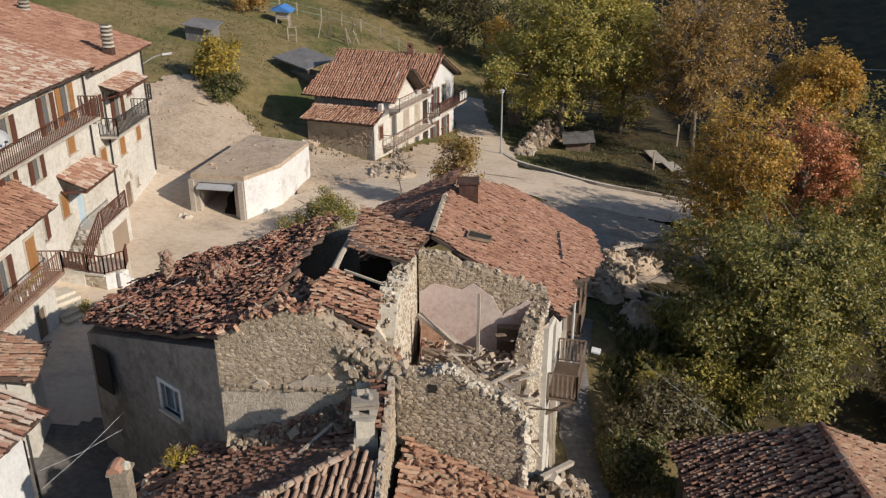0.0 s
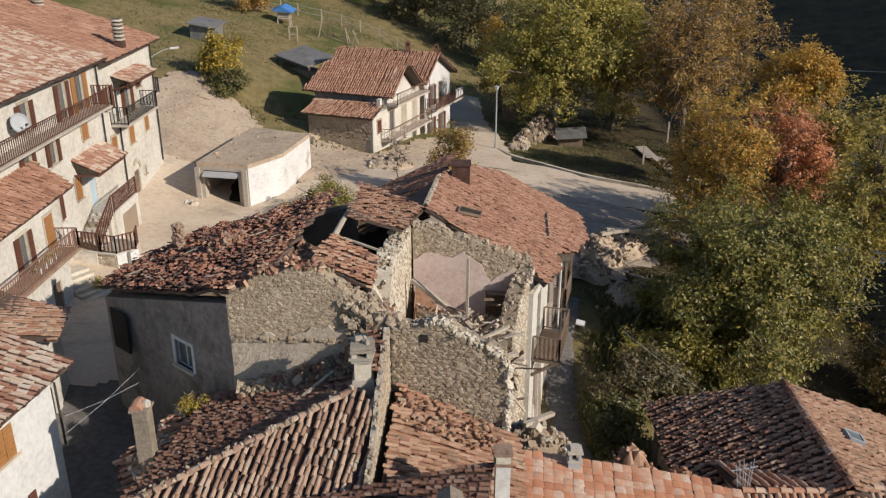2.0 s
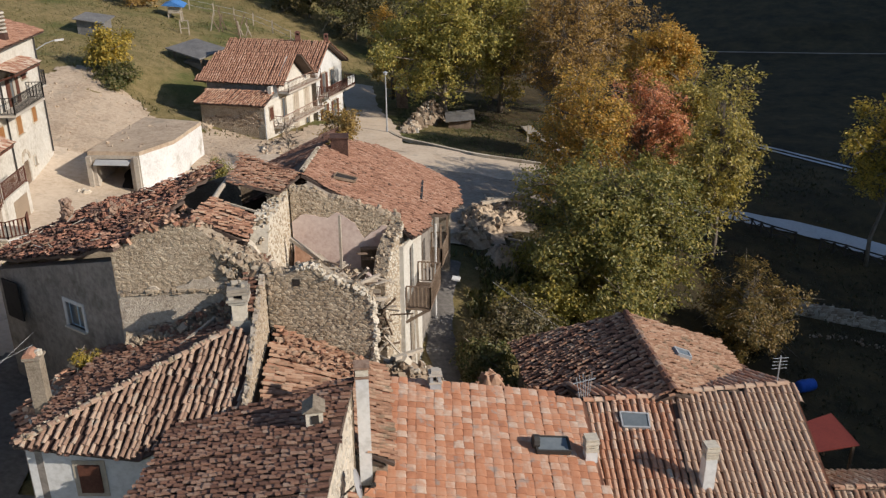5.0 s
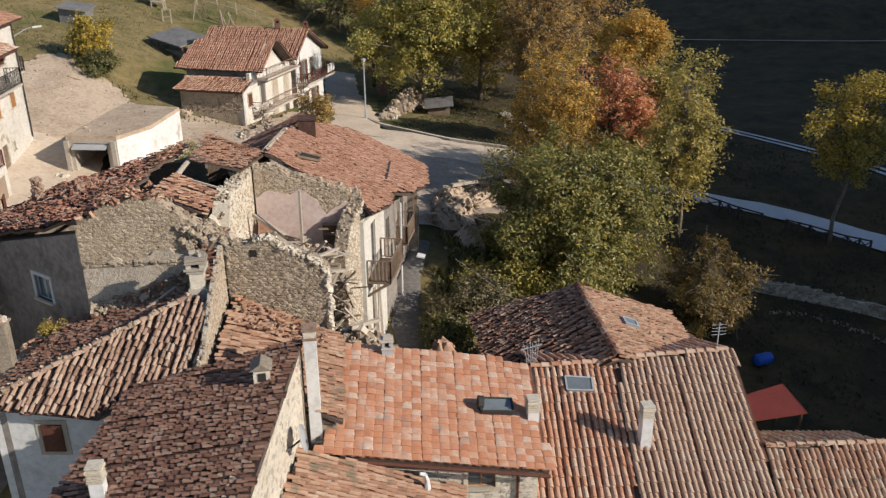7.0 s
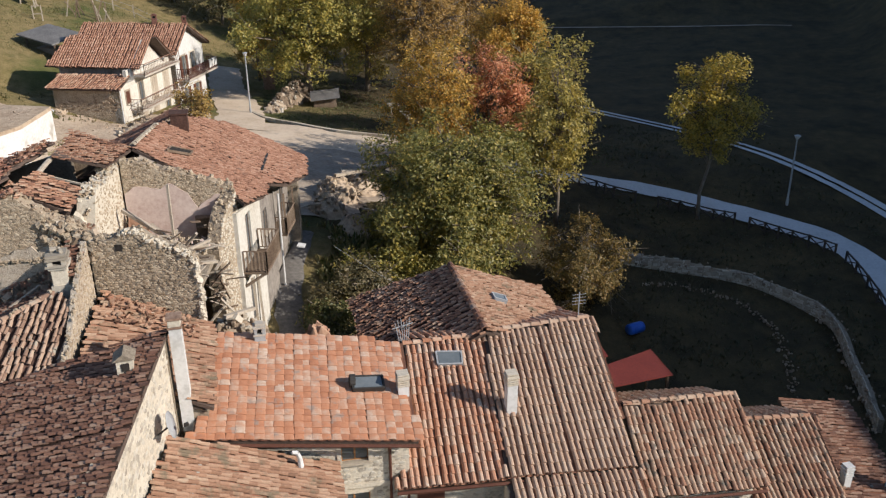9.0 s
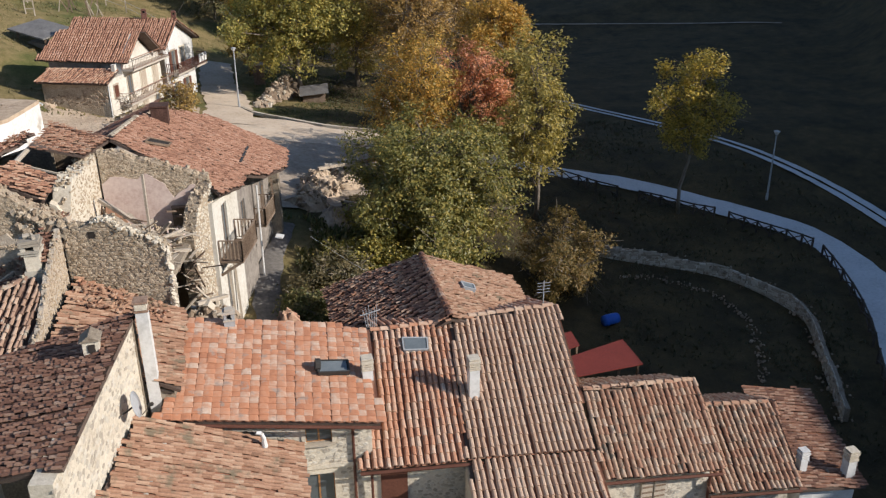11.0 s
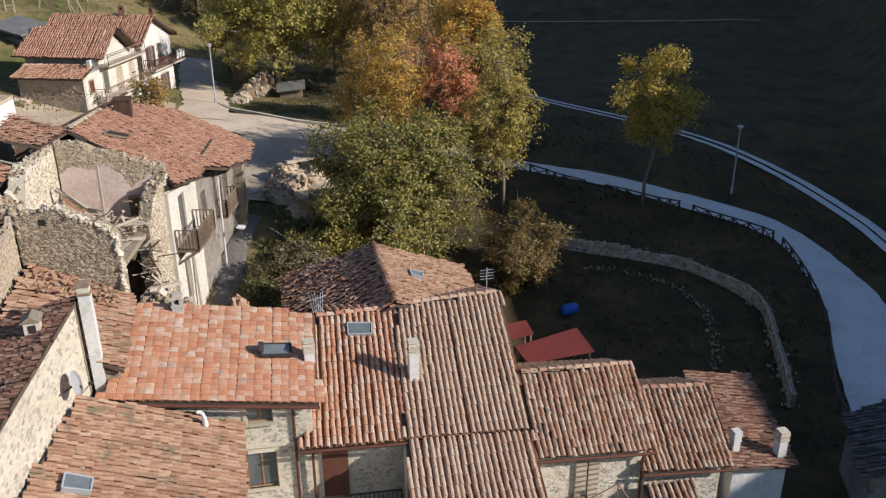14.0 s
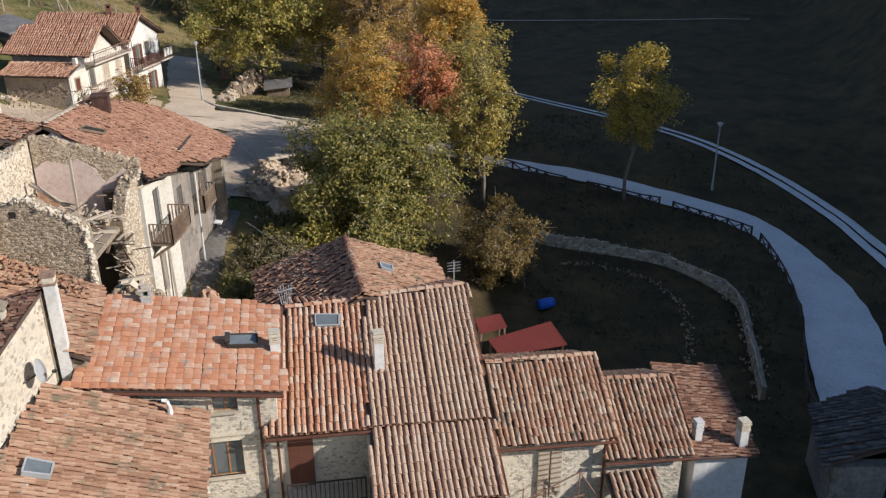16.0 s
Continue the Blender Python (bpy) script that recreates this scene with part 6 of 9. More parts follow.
shards("tile shards on the low broken roof", 120, flat_area((-0.8, 15.6, 3.2), (1.8, 15.8, 2.15), (1.9, 17.0, 2.15), (-0.8, 17.4, 3.3)), (M_TILE_BROWN, M_TILE_OLD), 305)
scatter("", "", 130, (0.06, 0.15), flat_area((-4.6, 18.1, 2.7), (-1.9, 17.4, 3.5), (-1.6, 18.0, 3.7), (-3.2, 18.2, 3.2)), (M_STONE_GREY, M_MORTAR_MID, M_STONE), 306, thing("fallen_masonry", -3, 17.9, 3.0, "large stone blocks fallen from the gable", "rubble", kind="stuff"))
scatter("", "", 210, (0.05, 0.15), flat_area((-2.4, 18.0, 4.0), (-1.0, 17.7, 4.3), (-0.7, 17.9, 5.05), (-2.6, 18.15, 5.6)), (M_STONE_GREY, M_STONE, M_MORTAR_MID), 307, thing("fallen_masonry", -1.7, 18, 4.6, "torn stonework where gable and front wall meet", "rubble", kind="stuff"))
cap = Lump()
cp_ = np.random.default_rng(308)
fa, fd, fo = frame_of(*FW)
for k in range(110):
    u = cp_.uniform(0.9, 3.15)
    w = cp_.uniform(0.03, 0.08)
    cap.stone(fa + fd * u - fo * cp_.uniform(-0.04, 0.3) + Vector((0, 0, fw_top(u) + 0.0)), w * 1.5, w, w * 0.5, cp_)
tagged(cap.make("mortar_edge", M_MORTAR_PALE, ruin, "pale crumbling mortar along the broken top"), kind="stuff")
slab_ = thing("plaster_slabs", -3.6, 17.9, 3.4, "pale slabs of fallen plaster leaning on the gable", "rubble", kind="stuff")
for x, y, z, l, w, tx, tz in ((-4.9, 18.05, 2.85, 0.6, 0.2, 0.9, 0.15), (-4.0, 18.0, 3.1, 0.5, 0.16, 0.9, -0.15), (-3.2, 17.9, 3.35, 0.36, 0.14, 0.7, 0.1)):
    e = Euler((tx, 0.15, tz)).to_matrix()
    Lump().box((x, y, z), e @ Vector((l, 0, 0)), e @ Vector((0, w, 0)), e @ Vector((0, 0, 0.035))).make("slab", M_MORTAR_MID, slab_)
litter = thing("roof_litter", -7.5, 22.5, 4.6, "splintered laths and boards strewn over the collapsed roof", "boards", kind="stuff")
lr_ = np.random.default_rng(67)
for k in range(26):
    a, b = lr_.uniform(0, 1), lr_.uniform(0, 1) ** 2
    p = Vector((-10.7, 23.0, 3.95)).lerp(Vector((-5.6, 18.7, 5.6)), a).lerp(Vector((-8.2, 26.2, 4.55)).lerp(Vector((-4.5, 24.5, 5.8)), a), b) + Vector((0, 0, 0.16))
    d = Vector((lr_.normal(), lr_.normal(), lr_.normal(0, 0.2))).normalized() * lr_.uniform(0.08, 0.25)
    Lump().bar(p - d, p + d, lr_.uniform(0.02, 0.045), 0.02).make("lath", M_WOOD_PALE if k % 3 else M_WOOD, litter)

# ---- the houses round the yard ----


def fitted_facade(parent, a, b, z0, z1, mat, items, thick=0.5, label=""):
    """A facade with windows and doors. items: (from, to, bottom, top, style)."""
    holes = [(u0, w0, u1 - u0, w1 - w0) for u0, u1, w0, w1, _ in items]
    wall(parent, a, b, z0, z1, z1, thick, mat, holes, label=label)
    a3, d, o = frame_of(a, b)
    Z = Vector((0, 0, 1))
    for hole, item in zip(holes, items):
        style = item[4]
        if style in ("door", "blue_door"):
            c = a3 + d * (hole[0] + hole[2] / 2) + Z * (hole[1] + hole[3] / 2) - o * 0.1
            dr = Lump().box(c, d * hole[2] / 2, Z * hole[3] / 2, o * 0.03).make("door_leaf", M_PALE_BLUE if style == "blue_door" else M_WOOD, parent)
            for k in (-1, 1):
                Lump().box(c + d * k * hole[2] * 0.22 + o * 0.035, d * hole[2] * 0.16, Z * hole[3] * 0.4, o * 0.012).make("door_panel", M_PALE_BLUE if style == "blue_door" else M_WOOD, dr)
        else:
            window(parent, a, b, hole, M_WOOD, shutters={"ochre": M_OCHRE, "brown": M_BROWN, "ochre_shut": M_OCHRE, "brown_shut": M_BROWN, "pale_shut": M_WOOD_PALE}.get(style), closed="shut" in style, surround=M_STONE)


def canopy(parent_label, y0, y1, x0, z0, x1, z1, posts=True):
    """A tiled canopy on brackets, sloping out from a wall."""
    t = thing("canopy", (x0 + x1) / 2, (y0 + y1) / 2, z1, parent_label, "canopy")
    roof(t, "slope", [(x1, y0, z1), (x1, y1, z1), (x0, y1, z0), (x0, y0, z0)], M_TILE_PALE, 0.2, 0.28, 0.1, 40, arch=0.6, wide=0.9, deck=0.06)
    Lump().bar((x1 - 0.08, y0, z1 - 0.12), (x1 - 0.08, y1, z1 - 0.12), 0.1, 0.1).make("edge_beam", M_BROWN, t)
    for y in (y0 + 0.1, (y0 + y1) / 2, y1 - 0.1):
        Lump().bar((x0, y, z0 - 0.75), (x1 - 0.1, y, z1 - 0.12), 0.09, 0.09).make("bracket", M_BROWN, t)
    return t


FX = -17.25
h1b = thing("plastered_house", -20, 32, 0, "long cream plastered house with shutters and a long brown balcony", "house")
roof(h1b, "roof", [(-16.55, 18, 8.5), (-16.55, 40.2, 8.5), (-28, 40.2, 12), (-28, 18, 12)], M_TILE_PALE, 0.2, 0.3, 0.16, 100)
y_ = lambda y: y - 18
fitted_facade(h1b, (FX, 18), (FX, 40), -1, 8.4, M_PLASTER, [
    (y_(37.5), y_(38.4), 6.35, 8.05, "ochre"), (y_(35.6), y_(36.4), 6.35, 8.0, "brown"), (y_(31.9), y_(32.7), 6.7, 7.85, "brown"), (y_(27), y_(27.8), 6.7, 7.85, "brown"),
    (y_(37.5), y_(38.2), 4.95, 5.95, "ochre_shut"), (y_(33.9), y_(34.6), 4.7, 5.7, "brown"), (y_(31.5), y_(32.2), 4.7, 5.7, "brown"), (y_(35.9), y_(36.5), 2.4, 3.45, "ochre_shut"), (y_(37.5), y_(38.3), 1.5, 3.1, "blue_door"), (y_(33.3), y_(34.0), 2.1, 3.3, "brown"),
], label="cream plastered facade with patched render")
lb = thing("long_balcony", -16.8, 33, 6.2, "long balcony with a dark red-brown metal railing", "balcony")
Lump().hexa([(FX, 22, 6.2), (-16.3, 22, 6.2), (-16.3, 39.4, 6.2), (FX, 39.4, 6.2)], [(FX, 22, 6.3), (-16.3, 22, 6.3), (-16.3, 39.4, 6.3), (FX, 39.4, 6.3)]).make("slab", M_CONCRETE, lb)
railing(lb, (-16.33, 22), (-16.33, 39.35), 6.3, 0.9, M_BROWN, 0.17, 0.028)
railing(lb, (-16.33, 39.35), (FX, 39.35), 6.3, 0.98, M_BROWN, 0.14, 0.045)
for y in np.arange(24, 39.4, 2.2):
    Lump().bar((FX, y, 5.95), (-16.4, y, 6.2), 0.08, 0.1).make("bracket", M_BROWN, lb)
h1a = thing("plastered_house", -20, 45, 0, "tall cream plastered house with canopies over its doors", "house")
roof(h1a, "roof", [(-16.6, 40.25, 8.25), (-16.95, 49.7, 8.2), (-28, 51, 11.7), (-28, 40.25, 11.7)], M_TILE_RED, 0.2, 0.3, 0.16, 60)
y_ = lambda y: y - 40.02
fitted_facade(h1a, (FX, 40.02), (FX, 48.5), -1, 8.1, M_PLASTER, [
    (y_(40.9), y_(41.6), 5.65, 6.85, "brown"), (y_(43.5), y_(44.4), 4.9, 6.55, "brown"), (y_(45.5), y_(46.2), 6.0, 6.8, "brown_shut"), (y_(43.55), y_(44.25), 3.2, 4.35, "ochre_shut"), (y_(46.1), y_(46.7), 3.35, 4.2, "ochre_shut"),
    (y_(40.95), y_(41.6), 3.35, 4.2, "ochre_shut"), (y_(43.5), y_(44.4), 0.0, 1.6, "door"), (y_(45.1), y_(45.4), 1.0, 1.5, "none"), (y_(40.9), y_(42.0), -0.2, 1.3, "door"),
], label="cream plastered facade with stone showing through")
wall(h1a, (FX, 48.52), (-28, 50.0), -1, 8.1, 11.4, 0.5, M_PLASTER)
for k in range(9):
    a0, a1 = math.pi * k / 9 + 0.02, math.pi * (k + 1) / 9 - 0.02
    ring = [(FX, 43.95 - r * math.cos(a), 1.6 + r * math.sin(a)) for a in (a0, a1) for r in (0.45, 0.68)]
    Lump().hexa([ring[0], ring[1], ring[3], ring[2]], [tuple(Vector(p) + Vector((0.05, 0, 0))) for p in (ring[0], ring[1], ring[3], ring[2])]).make("arch_stone", M_STONE, h1a)
for y, z0, z1 in ((48.35, 1.0, 8.0), (42.2, 0.2, 4.9), (42.2, 4.9, 6.9), (40.1, 4.0, 8.1)):
    Lump().tube([(FX + 0.08, y, z0), (FX + 0.08, y, z1)], 0.045, 8).make("drainpipe", M_IRON, h1a)
ub = thing("balcony", -16.8, 43.5, 4.8, "concrete balcony with a dark iron railing", "balcony")
Lump().hexa([(FX, 41.2, 4.72), (-16.3, 41.2, 4.72), (-16.3, 46.0, 4.72), (FX, 46.0, 4.72)], [(FX, 41.2, 4.84), (-16.3, 41.2, 4.84), (-16.3, 46.0, 4.84), (FX, 46.0, 4.84)]).make("slab", M_CONCRETE, ub)
for a, b in (((FX, 41.23), (-16.33, 41.23)), ((-16.33, 41.23), (-16.33, 45.97)), ((-16.33, 45.97), (FX, 45.97))):
    railing(ub, a, b, 4.84, 0.92, M_IRON, 0.16, 0.03)
canopy("tiled canopy over the upper balcony", 42.0, 46.0, FX, 7.25, -16.2, 6.9)
canopy("tiled canopy over the stair door", 35.9, 39.5, FX, 4.35, -16.0, 3.75)
lampw = thing("wall_lamp", -17.2, 48.6, 7.3, "street lamp on a bracket at the house corner", "lamp")
Lump().tube([(-17.2, 48.5, 7.25), (-16.6, 48.7, 7.6), (-16.1, 48.8, 7.75)], 0.03, 6).make("arm", M_METAL, lampw)
Lump().box((-15.85, 48.85, 7.76), (0.25, 0.08, 0.02), (-0.03, 0.09, 0), (0, 0, 0.05)).make("lamp_head", M_WHITE, lampw)
side_bal = thing("balcony", -17.0, 49.2, 4.9, "small iron balcony on the house's end", "balcony")
Lump().hexa([(-18.2, 48.7, 4.9), (-17.3, 48.6, 4.9), (-17.25, 49.4, 4.9), (-18.2, 49.5, 4.9)], [(-18.2, 48.7, 5.0), (-17.3, 48.6, 5.0), (-17.25, 49.4, 5.0), (-18.2, 49.5, 5.0)]).make("slab", M_CONCRETE, side_bal)
railing(side_bal, (-17.3, 48.62), (-17.27, 49.4), 5.0, 0.9, M_IRON, 0.14, 0.03)
railing(side_bal, (-17.27, 49.4), (-18.2, 49.5), 5.0, 0.9, M_IRON, 0.14, 0.03)

for own, a, b, z0, z1, sd, skip in ((h1a, (FX, 40.1), (FX, 48.4), -0.5, 8.0, 71, [(0.5, 5.2, 1.6, 2), (3.0, 4.7, 2.0, 2.1), (5.2, 5.8, 1.3, 1.2), (3.2, 3.0, 1.3, 1.6), (5.8, 3.1, 1.2, 1.3), (0.6, 3.1, 1.4, 1.3), (2.9, -0.5, 2.0, 2.9), (0.6, -0.5, 1.8, 2)]), (h1b, (FX, 30.5), (FX, 40), 3.5, 8.0, 72, [(0.6, 4.4, 5.0, 4), (4.8, 6.2, 4, 2), (6.2, 4.7, 2.2, 1.5), (5.0, 2, 3.4, 2)])):
    rubble_face(own, a, b, z0, lambda u: z1, 1, M_PLASTER, 0.3, 0, z1, sd, fill=0.45, proud=0.014, skip=skip)

# outside stair and terrace
stair = thing("outside_stair", -16.6, 36.5, 0, "stone outside stair with a brown railing", "stair")
Lump().hexa([(FX, 36.9, -0.5), (-15.95, 36.9, -0.5), (-15.95, 40.2, -0.5), (FX, 40.2, -0.5)], [(FX, 36.9, 1.45), (-15.95, 36.9, 1.45), (-15.95, 40.2, 1.45), (FX, 40.2, 1.45)]).make("landing", M_PLASTER, stair)
# The landing is solid; a darker panel paints the opening's shade.
Lump().box((-15.94, 38.75, 0.3), (0, 0.95, 0), (0, 0, 0.72), (0.012, 0, 0)).make("under_arch", M_STONE_GREY, stair, "darker panel standing for the shaded opening under the landing")
for k in range(7):
    y = 36.9 - 0.36 * (k + 1)
    Lump().hexa([(FX, y, -0.6), (-16.1, y, -0.6), (-16.1, y + 0.36, -0.6), (FX, y + 0.36, -0.6)], [(FX, y, 1.28 - 0.17 * k), (-16.1, y, 1.28 - 0.17 * k), (-16.1, y + 0.36, 1.28 - 0.17 * k), (FX, y + 0.36, 1.28 - 0.17 * k)]).make("step", M_STONE if k % 2 else M_PLASTER, stair)
railing(stair, (-16.0, 36.95), (-16.0, 40.15), 1.45, 0.9, M_BROWN, 0.15, 0.035)
rl = Lump().bar((-16.05, 36.9, 2.35), (-16.05, 34.5, 1.22), 0.06, 0.05).make("sloping_rail", M_BROWN, stair)
for k in range(12):
    y = 36.8 - 0.2 * k
    z = 1.4 - 0.47 * (36.9 - y)
    Lump().bar((-16.05, y, z - 0.05), (-16.05, y, z + 0.9), 0.045, 0.045).make("baluster", M_BROWN, rl)
terrace = thing("stone_terrace", -15.8, 35, -0.5, "raised stone terrace with a brown railing", "terrace")
TE = [(-17.2, 34.85), (-15.9, 34.5), (-15.1, 34.3), (-14.4, 34.95), (-14.7, 36.3), (-17.2, 36.3)]
Lump().add([*[(*p, -1.2) for p in TE], *[(*p, 0.3) for p in TE]], [(5, 4, 3, 2, 1, 0), (6, 7, 8, 9, 10, 11)] + [(i, (i + 1) % 6, 6 + (i + 1) % 6, 6 + i) for i in range(6)]).make("base", M_MORTAR_PALE, terrace)
for a, b in zip(TE[:2], TE[1:3]):
    stones_on(terrace, a, b, -0.9, 0.2, 0.2, 1, M_STONE, 0.26, 30)
    Lump().bar((*a, 0.27), (*b, 0.27), 0.16, 0.09).make("coping", M_PLASTER, terrace)
for a, b, z in ((TE[0], TE[1], 0.36), (TE[1], TE[2], 0.3), (TE[2], TE[3], 0.3), (TE[3], (-14.6, 35.8), 0.3)):
    railing(terrace, a, b, z, 0.88, M_BROWN, 0.17, 0.06)
wall(terrace, (-15.08, 34.27), (-14.3, 34.98), -1.0, 0.26, 0.3, 0.05, M_WHITE, name="side_wall", label="whitewashed side wall")
for k in range(4):
    p = Vector((-14.62 + 0.1 * k, 34.66 + 0.11 * k, 0))
    Lump().box((p.x + 0.06, p.y - 0.05, -0.32 - 0.07 * k), (0.12, -0.11, 0), (0.06, 0.07, 0), (0, 0, 0.62 - 0.07 * k)).make("white_step", M_WHITE, terrace)
low_stair = thing("low_stair", -15.4, 31.6, -0.6, "worn pale stone steps with a shaded side wall", "stair")
SD, SN = Vector((0.84, -0.55, 0)), Vector((0.55, 0.84, 0))
for k in range(8):
    p = Vector((-16.55, 31.45, 0)) + SD * (0.34 * (k - 1) if k else -0.75)
    q = Vector((-16.55, 31.45, 0)) + SD * 0.34 * k
    zt = 0.3 - 0.145 * k
    c = [p, q, q + SN * (1.45 - 0.03 * k), p + SN * (1.45 - 0.03 * k)]
    Lump().hexa([(v.x, v.y, -1.6) for v in c], [(v.x, v.y, zt) for v in c]).make("step" if k else "top_slab", M_MORTAR_PALE, low_stair)
step_pot = thing("potted_shrub", -15.0, 31.75, -0.5, "small grey-green shrub in a pot beside the steps", "plant")
Lump().tube([(-15.0, 31.8, -0.62), (-15.0, 31.8, -0.3)], [0.13, 0.18], 8).make("pot", M_STONE_GREY, step_pot)
sl_ = np.random.default_rng(77)
lf = Lump()
for _ in range(220):
    p = Vector((-15.02, 31.8, -0.1)) + Vector(sl_.normal(0, 0.14, 3))
    d = Vector(sl_.normal(0, 1, 3)).normalized() * 0.07
    e = Vector(sl_.normal(0, 1, 3)).normalized() * 0.04
    lf.add([p - d, p + e, p + d, p - e], [(0, 1, 2, 3)])
tagged(lf.make("foliage", L_OLIVE, step_pot), kind="stuff")

hlow = thing("plastered_house", -19, 27, 0, "lower plastered wing with a tiled roof and a balcony", "house")
roof(hlow, "roof", [(-15.3, 18, 4.45), (-15.3, 31.4, 4.55), (-17.25, 32.3, 5.35), (-17.25, 18, 5.25)], M_TILE_RED, 0.2, 0.3, 0.16, 80)
y_ = lambda y: y - 18
fitted_facade(hlow, (-15.8, 18), (-15.8, 31.0), -2, 4.35, M_PLASTER, [(y_(29.4), y_(30.1), 2.35, 3.8, "ochre_shut"), (y_(27.2), y_(27.9), 2.35, 3.8, "brown"), (y_(29.2), y_(30.0), -0.9, 0.9, "door")])
wall(hlow, (-15.82, 31.0), (-17.2, 31.0), -2, 4.35, 5.1, 0.4, M_PLASTER)
hb = thing("balcony", -15.3, 27.5, 2.2, "terracotta-floored balcony with a thin iron railing", "balcony")
Lump().hexa([(-15.8, 20, 2.15), (-15.0, 20, 2.15), (-14.85, 30.2, 2.15), (-15.8, 30.2, 2.15)], [(-15.8, 20, 2.28), (-15.0, 20, 2.28), (-14.85, 30.2, 2.28), (-15.8, 30.2, 2.28)]).make("slab", M_BRICK_PALE, hb)
railing(hb, (-15.03, 20), (-14.88, 30.15), 2.28, 0.85, M_BROWN_PALE, 0.16, 0.03)
railing(hb, (-14.88, 30.15), (-15.78, 30.15), 2.28, 0.85, M_BROWN_PALE, 0.16, 0.03)
pots = np.random.default_rng(12)
for k in range(4):
    y = 27.4 + 0.5 * k
    pt = thing("flower_pot", -15.3, y, 2.28, "small white pot with grey-green plants on the balcony", "plant pot", "pots on the balcony")
    Lump().tube([(-15.3, y, 2.28), (-15.3, y, 2.5)], [0.11, 0.15], 8).make("pot", M_WHITE, pt)
    lf = Lump()
    for _ in range(60):
        p = Vector((-15.3, y, 2.55)) + Vector(pots.normal(0, 0.09, 3))
        d = Vector(pots.normal(0, 1, 3)).normalized() * 0.05
        e = Vector(pots.normal(0, 1, 3)).normalized() * 0.03
        lf.add([p - d, p + e, p + d, p - e], [(0, 1, 2, 3)])
    tagged(lf.make("foliage", L_OLIVE, pt), kind="stuff")

# roof chimneys of the long row
for x, y, z0, z1 in ((-17.3, 44.1, 8.25, 8.8), (-23.3, 48.3, 9.3, 9.6)):
    bc = thing("chimney", x, y, z0, "dark brick chimney with a tall cap of banded concrete rings", "chimney")
    Lump().box((x, y, (z0 + z1) / 2), (0.24, 0, 0), (0, 0.24, 0), (0, 0, (z1 - z0) / 2)).make("shaft", M_BRICK_DARK, bc)
    # Dark core paints the shade seen between the cap rings.
    Lump().box((x, y, z1 + 0.6), (0.2, 0, 0), (0, 0.2, 0), (0, 0, 0.6)).make("flue", M_MASONRY_SHADE, bc)
    for k in range(6):
        Lump().tube([(x, y, z1 + 0.02 + 0.2 * k), (x, y, z1 + 0.05 + 0.2 * k), (x, y, z1 + 0.12 + 0.2 * k), (x, y, z1 + 0.14 + 0.2 * k)], [0.24, 0.31, 0.31, 0.24], 12).make("cap_ring", M_STONE_PALE, bc)
chimney(-20.2, 31.0, 9.3, 10.3, 0.45, M_BRICK, "slab", label="low brick chimney on the long roof")
dish = thing("satellite_dish", -16.9, 30.9, 7.0, "grey satellite dish on the balcony", "dish")


def dish_mesh(c, n, r, parent, mat):
    c, n = Vector(c), Vector(n).normalized()
    s = n.cross(Vector((0, 0, 1))).normalized()
    u = s.cross(n)
    v, f = [tuple(c - n * 0.14 * r)], []
    for k, (q, h) in enumerate(((0.5, -0.1), (1.0, 0.0), (1.0, -0.03), (0.5, -0.14))):
        v += [tuple(c + (s * math.cos(a) + u * math.sin(a)) * r * q + n * h * r) for a in [i * math.tau / 14 for i in range(14)]]
    for i in range(14):
        j = (i + 1) % 14
        f.append((0, 1 + i, 1 + j))
        for k in range(3):
            f.append((1 + k * 14 + i, 1 + (k + 1) * 14 + i, 1 + (k + 1) * 14 + j, 1 + k * 14 + j))
    solid("reflector", v, f, mat, parent, smooth=True)
    Lump().tube([c - u * r, c - u * r * 0.4 + n * r * 0.9], 0.012, 5).make("feed_arm", M_IRON, parent)
    Lump().box(c - u * r * 0.38 + n * r * 0.92, s * 0.04, u * 0.04, n * 0.06).make("receiver", M_IRON, parent)


dish_mesh((-16.75, 30.9, 7.35), (0.8, -0.5, 0.35), 0.42, dish, M_METAL)
Lump().tube([(-17.2, 30.9, 7.1), (-16.85, 30.9, 7.3)], 0.025, 6).make("mount", M_IRON, dish)

# the garage
garage = thing("garage", -11.5, 48, -0.4, "flat-roofed concrete garage with a half-open door", "garage")
GA = [(-14.05, 44.75), (-10.95, 44.15), (-9.4, 46.7), (-8.5, 51.6), (-12.6, 53.5)]
for i, m in enumerate((M_CONCRETE, M_WHITE_DIRTY, M_WHITE_DIRTY, M_CONCRETE, M_CONCRETE)):
    wall(garage, GA[i], GA[(i + 1) % 5], -1.5, 1.6, 1.6, 0.3, m, [(0.42, -0.62, 2.1, 2.0)] if i == 0 else ())
# Slab coloured near-black for the shade inside the garage.
Lump().hexa([(-13.85, 45.1, -0.8), (-11.1, 44.55, -0.8), (-9, 51, -0.8), (-12.4, 53, -0.8)], [(-13.85, 45.1, -0.5), (-11.1, 44.55, -0.52), (-9, 51, 0.2), (-12.4, 53, 0.3)]).make("floor_slab", M_INTERIOR_SHADE, garage)
Lump().add([*[(*p, 1.6) for p in GA], *[(*p, 1.84) for p in GA]], [(4, 3, 2, 1, 0), (5, 6, 7, 8, 9)] + [(i, (i + 1) % 5, 5 + (i + 1) % 5, 5 + i) for i in range(5)]).make("flat_roof", M_DIRT, garage, "flat concrete roof under tan dust")
